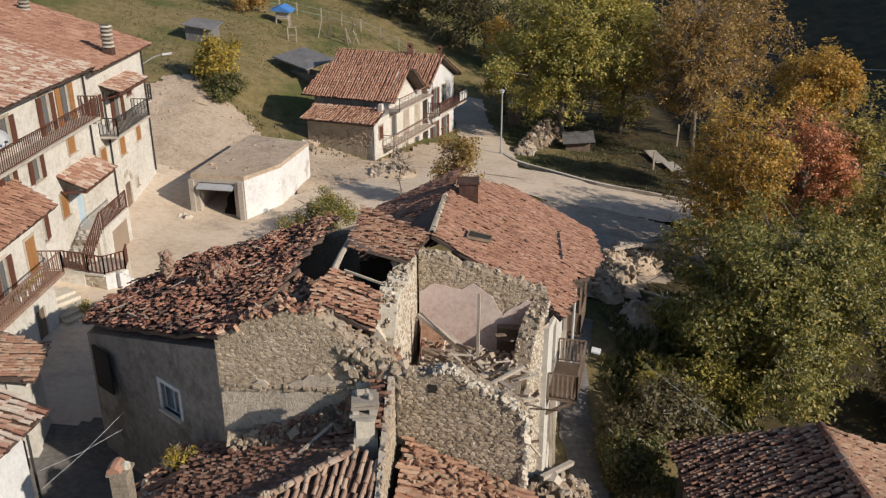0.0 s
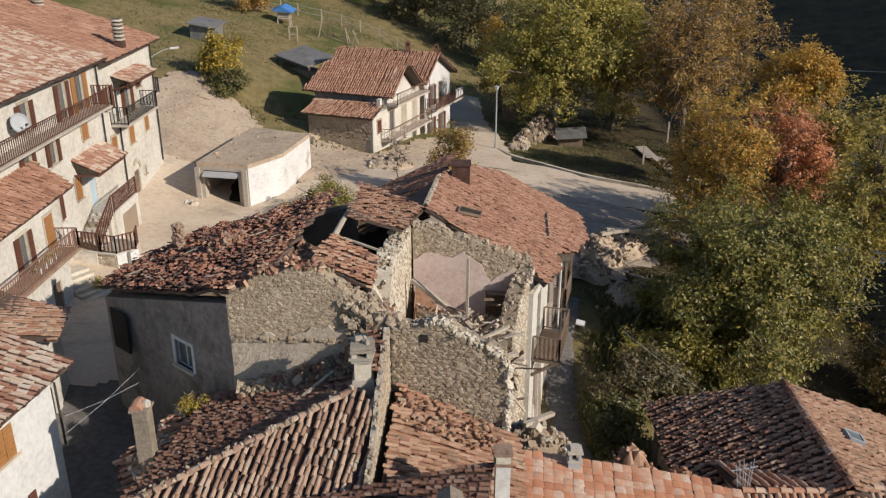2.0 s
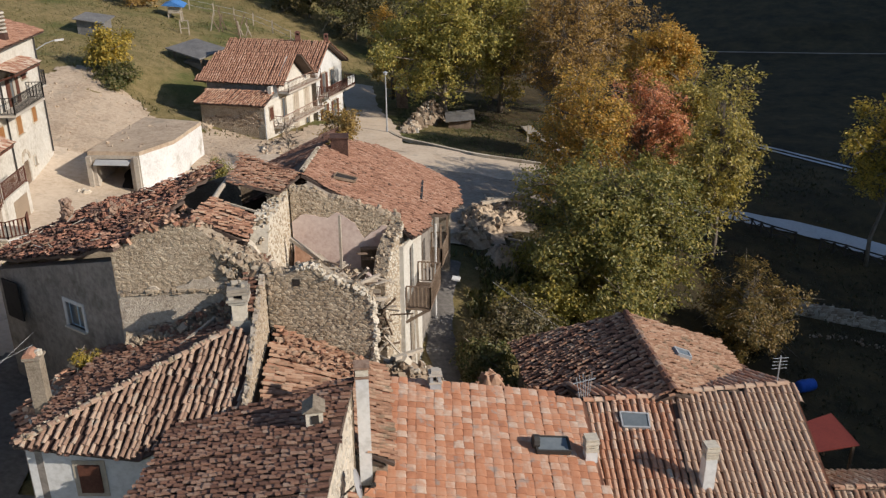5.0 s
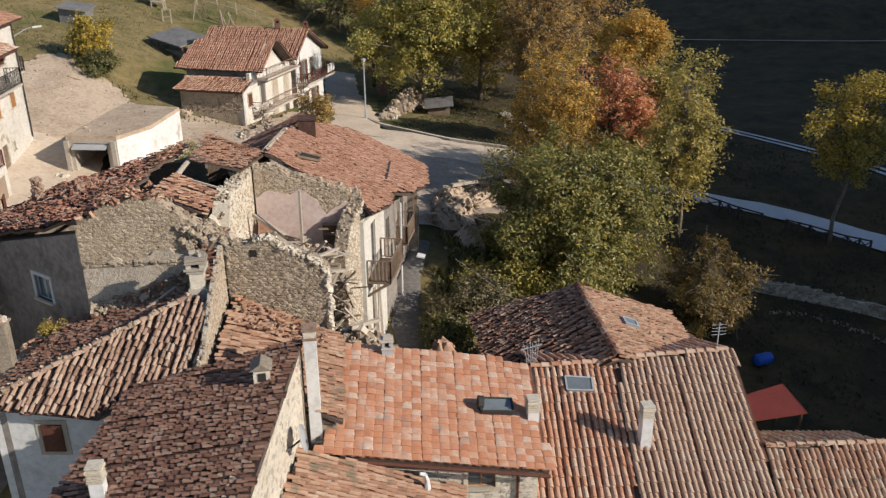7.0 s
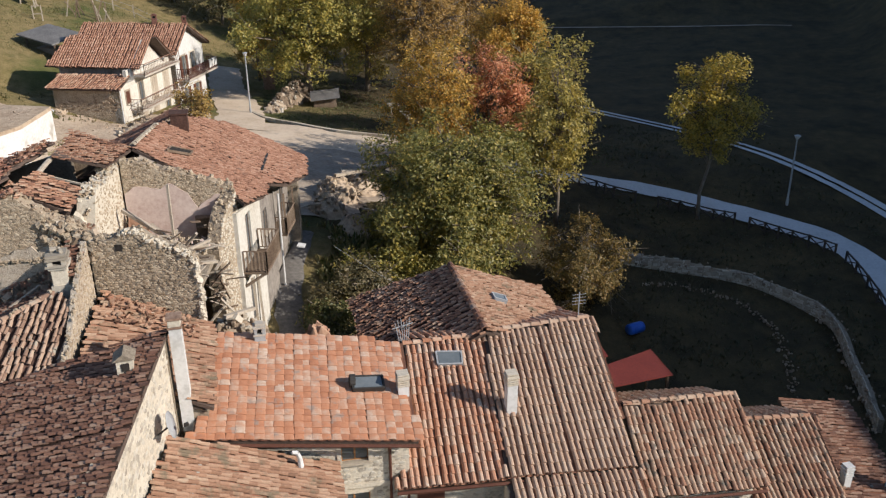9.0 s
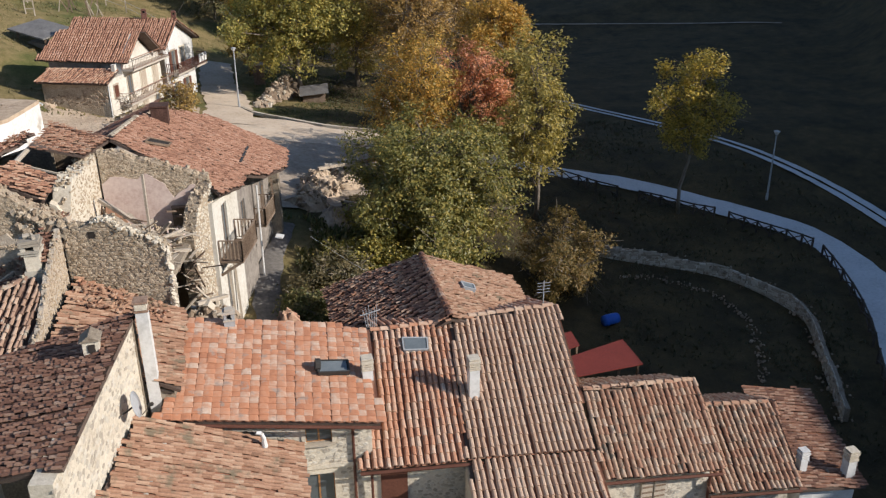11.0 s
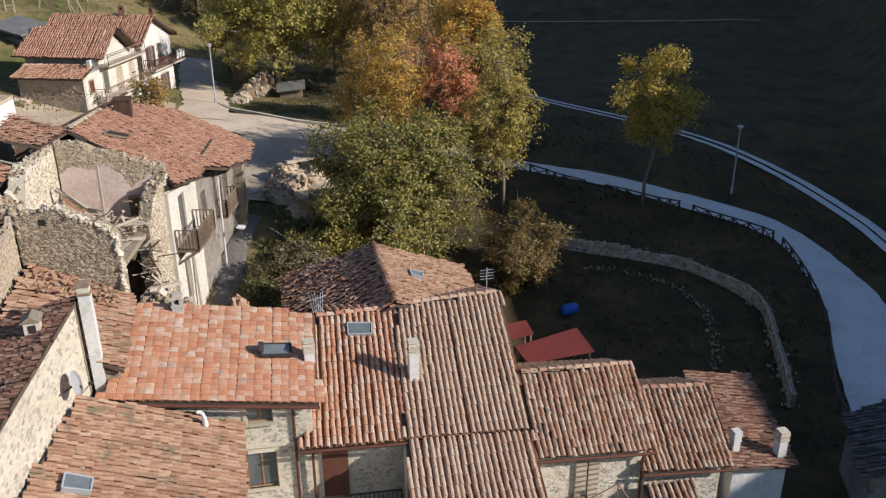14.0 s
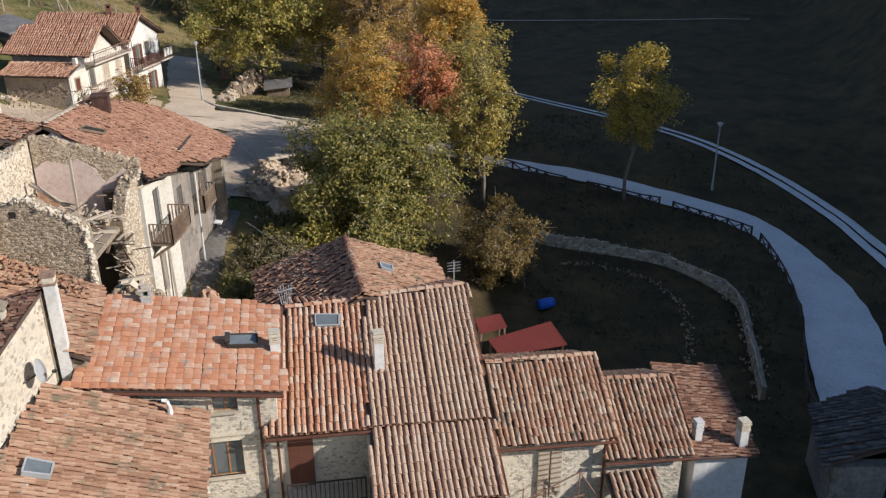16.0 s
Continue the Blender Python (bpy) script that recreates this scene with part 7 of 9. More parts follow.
Lump().hexa([(-13.7, 44.3, 1.07), (-11.6, 43.9, 1.07), (-11.5, 44.24, 1.3), (-13.6, 44.64, 1.3)], [(-13.7, 44.3, 1.11), (-11.6, 43.9, 1.11), (-11.5, 44.24, 1.34), (-13.6, 44.64, 1.34)]).make("tilting_door", M_METAL, garage, "half-raised grey metal door")
for x, y in ((-14.0, 44.62), (-11.15, 44.05)):
    Lump().box((x, y, 0.3), (0.14, -0.03, 0), (0, 0.12, 0), (0, 0, 1.25)).make("pier", M_CONCRETE, garage)
scatter("stray_stones", "small stones and clods on the garage roof", 24, (0.03, 0.09), flat_area((-13.5, 45.5, 1.84), (-10.5, 45, 1.84), (-9.3, 51, 1.84), (-12.5, 52.5, 1.84)), (M_DIRT,), 51)
scatter("edge_blocks", "broken concrete blocks by the garage", 8, (0.18, 0.3), flat_area((-14.9, 43.6, -0.5), (-13.9, 43.4, -0.5), (-13.9, 44.0, -0.5), (-14.9, 44.2, -0.5)), (M_MORTAR_PALE,), 52)

# the damaged houses by the lane
F2 = Vector((0.37, 0.93, 0)).normalized()
G2 = Vector((-F2.y, F2.x, 0))
O2 = Vector((-4.9, 57.24, 0))
q = lambda f, g: tuple((O2 + F2 * f + G2 * g).to_2d())
r3d = lambda f, g, z: (*q(f, g), z)
h2 = thing("damaged_house", -7, 61, -1, "damaged three-storey house with balconies on its gable side", "house")
fac = [(3.2, 4.0, -2.0, -0.1, "pale_shut"), (5.2, 6.0, -2.0, -0.1, "pale_shut"), (7.3, 8.1, -2.1, -0.2, "none"), (3.1, 3.9, -0.3, 1.5, "none"), (5.3, 6.1, -0.3, 1.5, "pale_shut"), (7.4, 8.2, -0.3, 1.5, "pale_shut"), (1.0, 1.6, 0.3, 1.2, "brown_shut"), (4.2, 5.0, 2.15, 3.3, "pale_shut"), (6.0, 6.6, 2.15, 3.3, "pale_shut")]
fitted_facade(h2, q(0, 0), q(2.6, 0), -3, 1.75, M_PLASTER, [i for i in fac if i[1] < 2.6])
fitted_facade(h2, q(2.6, 0), q(8.9, 0), -3, 2.6, M_PLASTER, [(i[0] - 2.6, i[1] - 2.6, *i[2:]) for i in fac if i[3] < 2.5 and i[0] > 2.6])
wall(h2, q(2.6, 0.01), q(5.0, 0.01), 2.4, 2.6, 4.45, 0.35, M_PLASTER)
wall(h2, q(5.0, 0.01), q(7.4, 0.01), 2.4, 4.45, 2.6, 0.35, M_PLASTER)
wall(h2, q(2.9, 6.2), q(2.9, 0.36), 1.4, 2.6, 2.6, 0.4, M_GREY_PLASTER)
wall(h2, q(0, 5.2), q(0, 0), -3, 1.6, 1.6, 0.4, M_MORTAR_MID)
rubble_face(h2, q(0, 5.2), q(0, 0), 0.0, lambda u: 1.3 - 0.25 * abs(u - 3.4), 1, M_STONE_GREY, 0.24, 60, 1.4, 91, fill=0.55, proud=0.03)
wall(h2, q(7.2, 6.2), q(0, 5.2), -3, 2.6, 1.7, 0.4, M_MORTAR)
roof(h2, "front_roof", [r3d(2.6, 7.2, 2.68), r3d(2.6, -0.5, 2.62), r3d(5.3, -0.5, 4.6), r3d(5.3, 6.3, 4.6)], M_TILE_RED, 0.2, 0.3, 0.15, 80, channel=M_CHANNEL_RED)
roof(h2, "back_roof", [r3d(7.7, -0.9, 2.7), r3d(7.7, 7.0, 2.7), r3d(5.3, 6.3, 4.59), r3d(5.3, -0.9, 4.59)], M_TILE_RED, 0.2, 0.3, 0.15, 0)
roof(h2, "annex_roof", [r3d(-0.35, 5.5, 1.6), r3d(-0.35, -0.25, 1.6), r3d(1.9, -0.1, 2.2), r3d(1.9, 5.7, 2.2)], M_TILE_OLD, 0.2, 0.3, 0.25, 60)
for z, f0, f1 in ((-0.35, 1.5, 9.2), (2.1, 2.6, 8.8)):
    b2 = thing("balcony", *q((f0 + f1) / 2, -0.5), z, "long concrete balcony with a thin grey railing", "balcony", "balconies of the damaged house")
    Lump().hexa([r3d(f0, 0, z - 0.12), r3d(f0, -0.95, z - 0.12), r3d(f1, -0.95, z - 0.12), r3d(f1, 0, z - 0.12)], [r3d(f0, 0, z), r3d(f0, -0.95, z), r3d(f1, -0.95, z), r3d(f1, 0, z)]).make("slab", M_CONCRETE, b2)
    for a, b in ((q(f0, 0), q(f0, -0.92)), (q(f0, -0.92), q(f1, -0.92)), (q(f1, -0.92), q(f1, 0))):
        railing(b2, a, b, z, 0.85, M_BROWN_PALE, 0.25, 0.02)
Lump().tube([r3d(0.05, -0.1, -2.2), r3d(0.05, -0.1, 1.5)], 0.05, 8).make("drainpipe", M_WHITE, h2)
Lump().box((*q(1.6, 0.1), 2.4), F2 * 0.16, G2 * 0.14, Vector((0, 0, 0.3))).make("pale_pier", M_PLASTER, h2)
h2b = thing("plastered_house", *q(12.5, 3), -1.5, "white gabled house with a reddish balcony by the lane", "house")
fitted_facade(h2b, q(9.4, -0.2), q(15.2, -0.2), -3, 2.2, M_WHITE, [(1.2, 2.0, 0.4, 2.1, "brown"), (3.0, 3.9, 0.4, 2.15, "none"), (1.0, 1.9, -2.4, -0.6, "brown"), (3.4, 4.2, -2.4, -0.6, "brown")])
wall(h2b, q(9.4, -0.19), q(11.5, -0.19), 2.15, 2.9, 4.5, 0.35, M_WHITE)
wall(h2b, q(11.5, -0.19), q(15.2, -0.19), 2.15, 4.5, 2.5, 0.35, M_WHITE)
wall(h2b, q(9.4, 8), q(9.4, -0.2), -3, 2.2, 2.2, 0.35, M_MORTAR)
roof(h2b, "front_roof", [r3d(8.7, 8.6, 2.6), r3d(8.7, -0.7, 2.6), r3d(11.5, -0.7, 4.62), r3d(11.5, 8.6, 4.62)], M_TILE_RED, 0.2, 0.3, 0.15, 40)
roof(h2b, "back_roof", [r3d(15.7, -0.7, 2.5), r3d(15.7, 8.6, 2.5), r3d(11.5, 8.6, 4.61), r3d(11.5, -0.7, 4.61)], M_TILE_RED, 0.2, 0.3, 0.15, 0)
b3 = thing("balcony", *q(13, -0.6), 0.3, "balcony with a dark reddish railing on the white house", "balcony")
Lump().hexa([r3d(9.6, -0.2, 0.2), r3d(9.6, -1.2, 0.2), r3d(15.8, -1.2, 0.2), r3d(15.8, -0.2, 0.2)], [r3d(9.6, -0.2, 0.32), r3d(9.6, -1.2, 0.32), r3d(15.8, -1.2, 0.32), r3d(15.8, -0.2, 0.32)]).make("slab", M_CONCRETE, b3)
for a, b in ((q(9.6, -0.2), q(9.6, -1.17)), (q(9.6, -1.17), q(15.8, -1.17)), (q(15.8, -1.17), q(15.8, -0.2))):
    railing(b3, a, b, 0.32, 0.9, M_BROWN, 0.18, 0.05)
for k in range(3):
    w = thing("washing", *q(14.2 + 0.6 * k, -1.2), 0.6, "white cloth hung over the balcony railing", "cloth")
    Lump().hexa([r3d(14 + 0.6 * k, -1.24, 0.55), r3d(14.45 + 0.6 * k, -1.24, 0.6), r3d(14.45 + 0.6 * k, -1.2, 0.6), r3d(14 + 0.6 * k, -1.2, 0.55)], [r3d(14 + 0.6 * k, -1.24, 1.25), r3d(14.45 + 0.6 * k, -1.24, 1.25), r3d(14.45 + 0.6 * k, -1.16, 1.27), r3d(14 + 0.6 * k, -1.16, 1.27)]).make("fabric", M_WHITE, w)
chimney(*q(11.6, 2.2), 4.0, 5.5, 0.42, M_BRICK, "slab", label="brick chimney on the white house", tone=M_BRICK)
chimney(*q(13.0, 0.2), 4.0, 5.2, 0.38, M_BRICK, "slab", label="brick chimney above the white gable", tone=M_BRICK)
chimney(*q(9.8, 5.9), 2.9, 3.9, 0.34, M_BRICK, "slab", label="small brick chimney on the back roof", tone=M_BRICK)
rubble("rubble_heap", [(*q(-1.0, 2.5), -1.6, 1.8, 0.7), (*q(-0.6, 5), -0.8, 1.8, 0.9), (*q(1.5, -1.4), -2.0, 1.2, 0.5), (*q(6, -1.6), -2.1, 1.6, 0.5), (-3.5, 54.2, -1.0, 2.0, 0.5)], 260, (0.05, 0.17), (M_STONE, M_MORTAR_MID, M_DIRT), "earth and rubble heaped against the damaged house", 44, planks=6)
Lump().hexa([r3d(-0.9, 3.6, -0.7), r3d(-1.6, 3.4, -1.0), r3d(-1.5, 5.4, -0.6), r3d(-0.7, 5.2, 0.2)], [r3d(-0.9, 3.6, -0.65), r3d(-1.6, 3.4, -0.95), r3d(-1.5, 5.4, -0.55), r3d(-0.7, 5.2, 0.25)]).make("sheet", M_WHITE, thing("fallen_sheet", *q(-1, 4.4), -0.8, "white sheet lying on the rubble", "sheet"))

# sheds and gear on the field
shed = thing("shed", -21.3, 76, 4.2, "grey tin-roofed shed on the field", "shed")
Lump().hexa([(-22.6, 75.3, 4.0), (-20.44, 74.8, 4.0), (-20.0, 76.9, 4.0), (-22.2, 77.4, 4.0)], [(-22.6, 75.3, 6.1), (-20.44, 74.8, 5.75), (-20.0, 76.9, 6.05), (-22.2, 77.4, 6.35)]).make("body", M_TIN, shed)
Lump().hexa([(-22.85, 75.0, 6.12), (-20.0, 74.4, 5.72), (-19.6, 77.1, 6.08), (-22.35, 77.7, 6.42)], [(-22.85, 75.0, 6.2), (-20.0, 74.4, 5.8), (-19.6, 77.1, 6.16), (-22.35, 77.7, 6.5)]).make("tin_roof", M_TIN, shed)
shed2 = thing("open_shed", -13.5, 73, 2.5, "open shed with a grey sheet roof behind the house", "shed")
SX, SZ = 1.5, -0.75
Lump().hexa([(x + SX, y, z + SZ) for x, y, z in ((-16.4, 74.2, 4.2), (-13.0, 71.2, 3.6), (-10.8, 73.2, 4.2), (-14, 76.4, 4.7))], [(x + SX, y, z + SZ + 0.12) for x, y, z in ((-16.4, 74.2, 4.2), (-13.0, 71.2, 3.6), (-10.8, 73.2, 4.2), (-14, 76.4, 4.7))]).make("sheet_roof", M_TIN, shed2)
for x, y, z in ((-15.6, 74.2, 4.1), (-12.9, 71.6, 3.6), (-11.3, 73.1, 4.0), (-13.8, 75.6, 4.4)):
    Lump().bar((x + SX, y, 0.2), (x + SX, y, z + SZ), 0.14, 0.14, up=(1, 0, 0)).make("post", M_WOOD, shed2)
Lump().hexa([(x + SX, y, z + SZ) for x, y, z in ((-14.8, 73.6, 1.2), (-12.2, 71.9, 1.0), (-11.4, 72.8, 1.2), (-14, 74.8, 1.4))], [(x + SX, y, z + SZ) for x, y, z in ((-14.8, 73.6, 3.2), (-12.2, 71.9, 3.0), (-11.4, 72.8, 3.1), (-14, 74.8, 3.3))]).make("back_store", M_MORTAR, shed2)
play = thing("play_tower", -16.4, 88.6, 4.4, "small wooden play tower with a torn blue sheet roof", "play tower")
for dx in (-0.55, 0.55):
    for dy in (-0.5, 0.5):
        Lump().bar((-16.4 + dx * 1.2, 88.6 + dy, 4.2), (-16.4 + dx, 88.6 + dy, 5.95), 0.12, 0.12, up=(1, 0, 0)).make("post", M_WOOD_PALE, play)
Lump().box((-16.4, 88.6, 5.2), (0.62, 0, 0), (0, 0.6, 0), (0, 0, 0.06)).make("platform", M_WOOD_PALE, play)
Lump().box((-16.4, 88.02, 5.55), (0.55, 0, 0.03), (0, 0.03, 0), (0, 0, 0.22)).make("side_board", M_WOOD_PALE, play)
Lump().add([(-17.6, 87.7, 5.95), (-15.3, 87.6, 5.75), (-15.2, 89.5, 6.0), (-17.5, 89.6, 6.15), (-16.5, 87.6, 6.4), (-16.3, 89.6, 6.55)], [(0, 1, 4), (2, 3, 5), (1, 2, 5, 4), (3, 0, 4, 5), (3, 2, 1, 0)]).make("blue_roof", M_BLUE_PALE, play)
fr = thing("climbing_frame", -14.6, 83, 3.8, "small wooden frame on the field", "frame")
for x in (-15.0, -14.2):
    Lump().bar((x, 83, 3.5), (x, 83, 5.0), 0.1, 0.1, up=(1, 0, 0)).make("post", M_WOOD_PALE, fr)
for z in (4.2, 4.95):
    Lump().bar((-15.0, 83, z), (-14.2, 83, z), 0.08, 0.08).make("rung", M_WOOD_PALE, fr)
wp = np.random.default_rng(77)
pile = thing("timber_pile", -10.6, 88, 3.2, "leaning poles and pallets stacked on the field", "timber")
for k in range(14):
    x, y = wp.uniform(-13, -8.6), wp.uniform(86.5, 89.5)
    Lump().bar((x, y, ground_z(x, y)), (x + wp.uniform(-0.9, 0.9), y + wp.uniform(-0.6, 0.6), ground_z(x, y) + wp.uniform(1.2, 2.3)), 0.1, 0.1, up=(1, 0, 0)).make("pole", M_WOOD if k % 3 else M_WOOD_PALE, pile)
fence = thing("field_fence", -8, 95, 3, "wire fence on thin wooden posts across the field", "fence")
fl = smooth_line([(-26, 92), (-16, 95), (-9, 94.5), (-3, 90), (0, 84), (-0.5, 80)], 2.0)
for i, p in enumerate(fl):
    z = ground_z(p.x, p.y)
    Lump().bar((p.x, p.y, z - 0.2), (p.x, p.y, z + 1.35), 0.11, 0.11, up=(1, 0, 0)).make("post", M_WOOD_PALE, fence)
for h in (0.55, 1.15):
    Lump().tube([(p.x, p.y, ground_z(p.x, p.y) + h) for p in fl], 0.018, 4).make("wire", M_METAL, fence)

clod = tagged(thing("clods", -12, 54, ground_z(-12, 54), "clods and stones strewn over the bare earth", "earth"), kind="stuff")
cr_ = np.random.default_rng(91)
for m, n in ((M_DIRT, 700), (M_STONE_TAN, 120)):
    cl = Lump()
    while n:
        x, y = cr_.uniform(-22, -4), cr_.uniform(45, 66)
        if inside([(-18, 48), (-13, 47), (-8, 49), (-4, 52), (-4, 57), (-10, 57), (-13, 58), (-15, 62), (-18, 64), (-20, 66), (-22, 62), (-22, 52)], x, y):
            n -= 1
            s_ = abs(cr_.normal(0, 0.045)) + 0.015
            cl.stone((x, y, ground_z(x, y) + 0.06), s_, s_ * 0.8, s_ * 0.5, cr_)
    tagged(cl.make("clod", m, clod), kind="stuff")

# ---- trees ----
tree("walnut_tree", 14.2, 32.1, -4.3, 8.6, 4.45, L_GREEN, "large walnut tree with dense green and yellowing leaves", 0.35, 0.04, 76000, 0.17, 1, lobes=120)
tree("walnut_tree", 15.5, 41.8, -3.9, 10.4, 3.4, L_GOLD, "tree with golden orange and olive autumn leaves", 0.26, 0.14, 25000, 0.16, 2, lobes=56)
tree("ash_tree", 22.3, 38.2, -4.5, 11.6, 2.5, L_OLIVE, "tall slim tree with olive and yellow leaves", 0.17, 0.16, 13000, 0.17, 3, lobes=50)
tree("cherry_tree", 19.6, 44.0, -4.4, 10.4, 2.8, L_RED, "slender autumn tree with coral red leaves", 0.15, 0.36, 11500, 0.15, 4, lobes=40)
tree("ash_tree", 22.6, 45.2, -4.5, 11.0, 2.7, L_OLIVE, "tree with olive and yellow leaves behind the red one", 0.17, 0.16, 10500, 0.18, 23, lobes=46)
tree("walnut_tree", 24.2, 54.0, -4.6, 12.6, 3.2, L_YELLOW, "tall tree with golden yellow autumn leaves", 0.28, 0.42, 19000, 0.19, 5, lobes=44)
tree("ash_tree", 10.4, 71.5, -3.3, 14.4, 5.8, L_OLIVE_GREEN, "broad tree with olive green leaves beside the lane", 0.3, 0.13, 44000, 0.235, 6, lobes=90)
tree("ash_tree", 16.5, 77.0, -3.9, 13.0, 4.6, L_OLIVE, "tree with olive leaves among the wood's edge", 0.3, 0.12, 21000, 0.22, 26, lobes=56)
tree("maple_tree", 5.9, 79.5, -2.6, 8.3, 2.6, L_GOLD, "small tree with bright yellow leaves", 0.2, 0.2, 10000, 0.22, 7, lobes=28)
tree("oak_tree", 21.0, 68.5, -4.4, 15.0, 5.0, L_BROWN, "half-bare tree with russet leaves", 0.26, 0.16, 34000, 0.2, 8, lobes=80, bare=0.45)
tree("oak_tree", 25.0, 76.0, -4.4, 15.0, 5.0, L_BROWN, "half-bare tree with russet leaves", 0.26, 0.16, 28000, 0.22, 28, lobes=70, bare=0.35)
tree("poplar_tree", 33.0, 39.4, -5.6, 11.4, 2.9, L_YELLOW_OLIVE, "lone tree with yellow and olive autumn leaves", 0.14, 0.26, 12500, 0.18, 9, lobes=34, lean=(0.7, 0.2))
tree("bush", 20.9, 30.3, -5.8, 4.0, 2.7, L_BROWN_GREEN, "brown and olive autumn bush below the trees", 0.1, 0.0, 22000, 0.115, 10, lobes=46, category="bush")
tree("bush", 9.6, 29.5, -3.4, 2.0, 2.0, L_OLIVE_GREEN, "green bush under the walnut tree", 0.08, 0.0, 8000, 0.18, 31, lobes=24, category="bush")
tree("bush", 8.2, 26.8, -3.3, 2.4, 2.0, L_DULL, "straggling green bush behind the gabled house", 0.06, 0.0, 6000, 0.16, 32, lobes=20, category="bush")
tree("bush", 6.6, 21.5, -3.4, 1.7, 1.6, L_WEED, "weeds beside the path below the ruin", 0.05, 0.0, 3000, 0.14, 33, lobes=14, category="bush")
tree("bush", 6.7, 24.6, -3.4, 1.9, 1.4, L_WEED, "green bush beside the lane under the ruin", 0.05, 0.0, 4500, 0.14, 35, lobes=16, category="bush")
tree("bush", 11.6, 34.6, -3.6, 2.4, 1.9, L_OLIVE_GREEN, "dark green bush beneath the trees", 0.06, 0.0, 6000, 0.18, 34, lobes=20, category="bush")
tree("sapling", 0.8, 46.2, -1.3, 5.2, 1.5, L_BROWN_SPARSE, "thin young tree with sparse russet leaves", 0.07, 0.2, 3200, 0.16, 11, lobes=22)
tree("bare_sapling", -2.6, 49.5, -1.0, 3.6, 1.0, L_BROWN, "thin leafless sapling by the road", 0.035, 0.25, 60, 0.1, 41, lobes=12, bare=0.6)
tree("bush", -6.3, 42.2, -0.6, 2.1, 2.1, L_GREEN, "green bush beside the garage", 0.06, 0.0, 9000, 0.11, 12, lobes=24, category="bush")
tree("bush", -17.3, 65.0, 2.8, 4.0, 1.75, L_YELLOW_OLIVE, "yellow-green bush on the field's edge", 0.1, 0.0, 8000, 0.2, 13, lobes=26, category="bush")
tree("bush", -16.4, 62.8, 2.0, 2.0, 1.8, L_WEED, "dark green ivy-like bush below the yellow one", 0.06, 0.0, 6000, 0.16, 43, lobes=22, category="bush")
tree("weed_clump", -6.9, 18.2, 1.95, 0.5, 0.55, L_YELLOW_OLIVE, "dry yellow weeds on the shaded lean-to", 0.02, 0.0, 900, 0.07, 44, lobes=10, category="weeds")
tree("bush", -20.4, 90.5, 5.5, 3.4, 2.0, L_BROWN, "russet bush on the field", 0.1, 0.0, 4000, 0.24, 14, lobes=18, category="bush")
for x, y, h, r, m, sd in ((-3.0, 104, 7, 4.0, L_WOOD_SHADE, 81), (2.5, 100, 8, 4.4, L_WOOD_SHADE, 82), (-8.5, 109, 7, 4.0, L_BROWN_GREEN, 83), (7.5, 96, 8, 4.2, L_WOOD_SHADE, 84), (-14, 113, 6, 3.6, L_BROWN_GREEN, 85), (0.5, 112, 9, 4.5, L_WOOD_SHADE, 86), (12.5, 92, 9, 4.5, L_WOOD_SHADE, 87), (19, 90, 10, 4.5, L_BROWN_GREEN, 88)):
    tree("thicket_tree", x, y, ground_z(x, y), h, r, m, "dull olive tree of the thicket at the field's edge", 0.16, 0.05, 9000, 0.26, sd, lobes=34)
tree("ash_tree", 42.0, 105.0, -3.6, 7.0, 2.6, L_BROWN, "small bare tree on the far hillside", 0.14, 0.2, 1500, 0.2, 15, lobes=30, bare=0.8)


def tufts(name, label, n, area, size, mat, seed, category="grass"):
    """Grass and weeds: bent blades in tufts over an area (x0, x1, y0, y1), thicker in patches."""
    rng = np.random.default_rng(seed)
    t = tagged(thing(name, area[0], area[2], ground_z(area[0], area[2]), label, category), kind="stuff")
    lump = Lump()
    while n > 0:
        x, y = rng.uniform(area[0], area[1]), rng.uniform(area[2], area[3])
        if noise.noise((x * 0.14, y * 0.14, seed)) + 0.5 * noise.noise((x * 0.6, y * 0.6, seed)) + rng.uniform(-0.5, 0.5) < 0:
            n -= 0.25
            continue
        n -= 1
        if any((round(x + a), round(y + b)) in COVERED for a in (-0.4, 0.4) for b in (-0.4, 0.4)):
            continue
        z = ground_z(x, y) - 0.05
        for _ in range(3):
            s = size * rng.uniform(0.5, 1.4)
            a = rng.uniform(0, math.tau)
            c, d = math.cos(a), math.sin(a)
            px, py = x + rng.normal(0, size * 0.4), y + rng.normal(0, size * 0.4)
            lump.add([(px - d * s * 0.22, py + c * s * 0.22, z), (px + d * s * 0.22, py - c * s * 0.22, z), (px + c * s * 0.5 + d * s * 0.1, py + d * s * 0.5 - c * s * 0.1, z + s * 0.8), (px + c * s * 0.5, py + d * s * 0.5, z + s * 0.85)], [(0, 1, 2, 3)])
    tagged(lump.make("blades", mat, t), kind="stuff")


tufts("field_grass", "tufts of dry autumn grass on the field", 26000, (-40, 6, 58, 125), 0.13, L_GRASS, 3)
tufts("meadow_grass", "rough green grass beside the road", 14000, (5, 32, 48, 82), 0.13, L_MEADOW_SHADE, 5)
tufts("slope_weeds", "weeds and brambles on the slope below the ruin", 4500, (5, 13, 19, 40), 0.36, L_WEED, 7, "weeds")
tufts("valley_grass", "rank grass on the shaded valley floor", 9000, (22, 46, 14, 60), 0.15, L_VALLEY_SHADE, 9)

edge = tagged(thing("bank_grass", -12, 58, ground_z(-12, 58), "grass creeping over the edge of the bare earth", "grass"), kind="stuff")
eg, ek = np.random.default_rng(15), Lump()
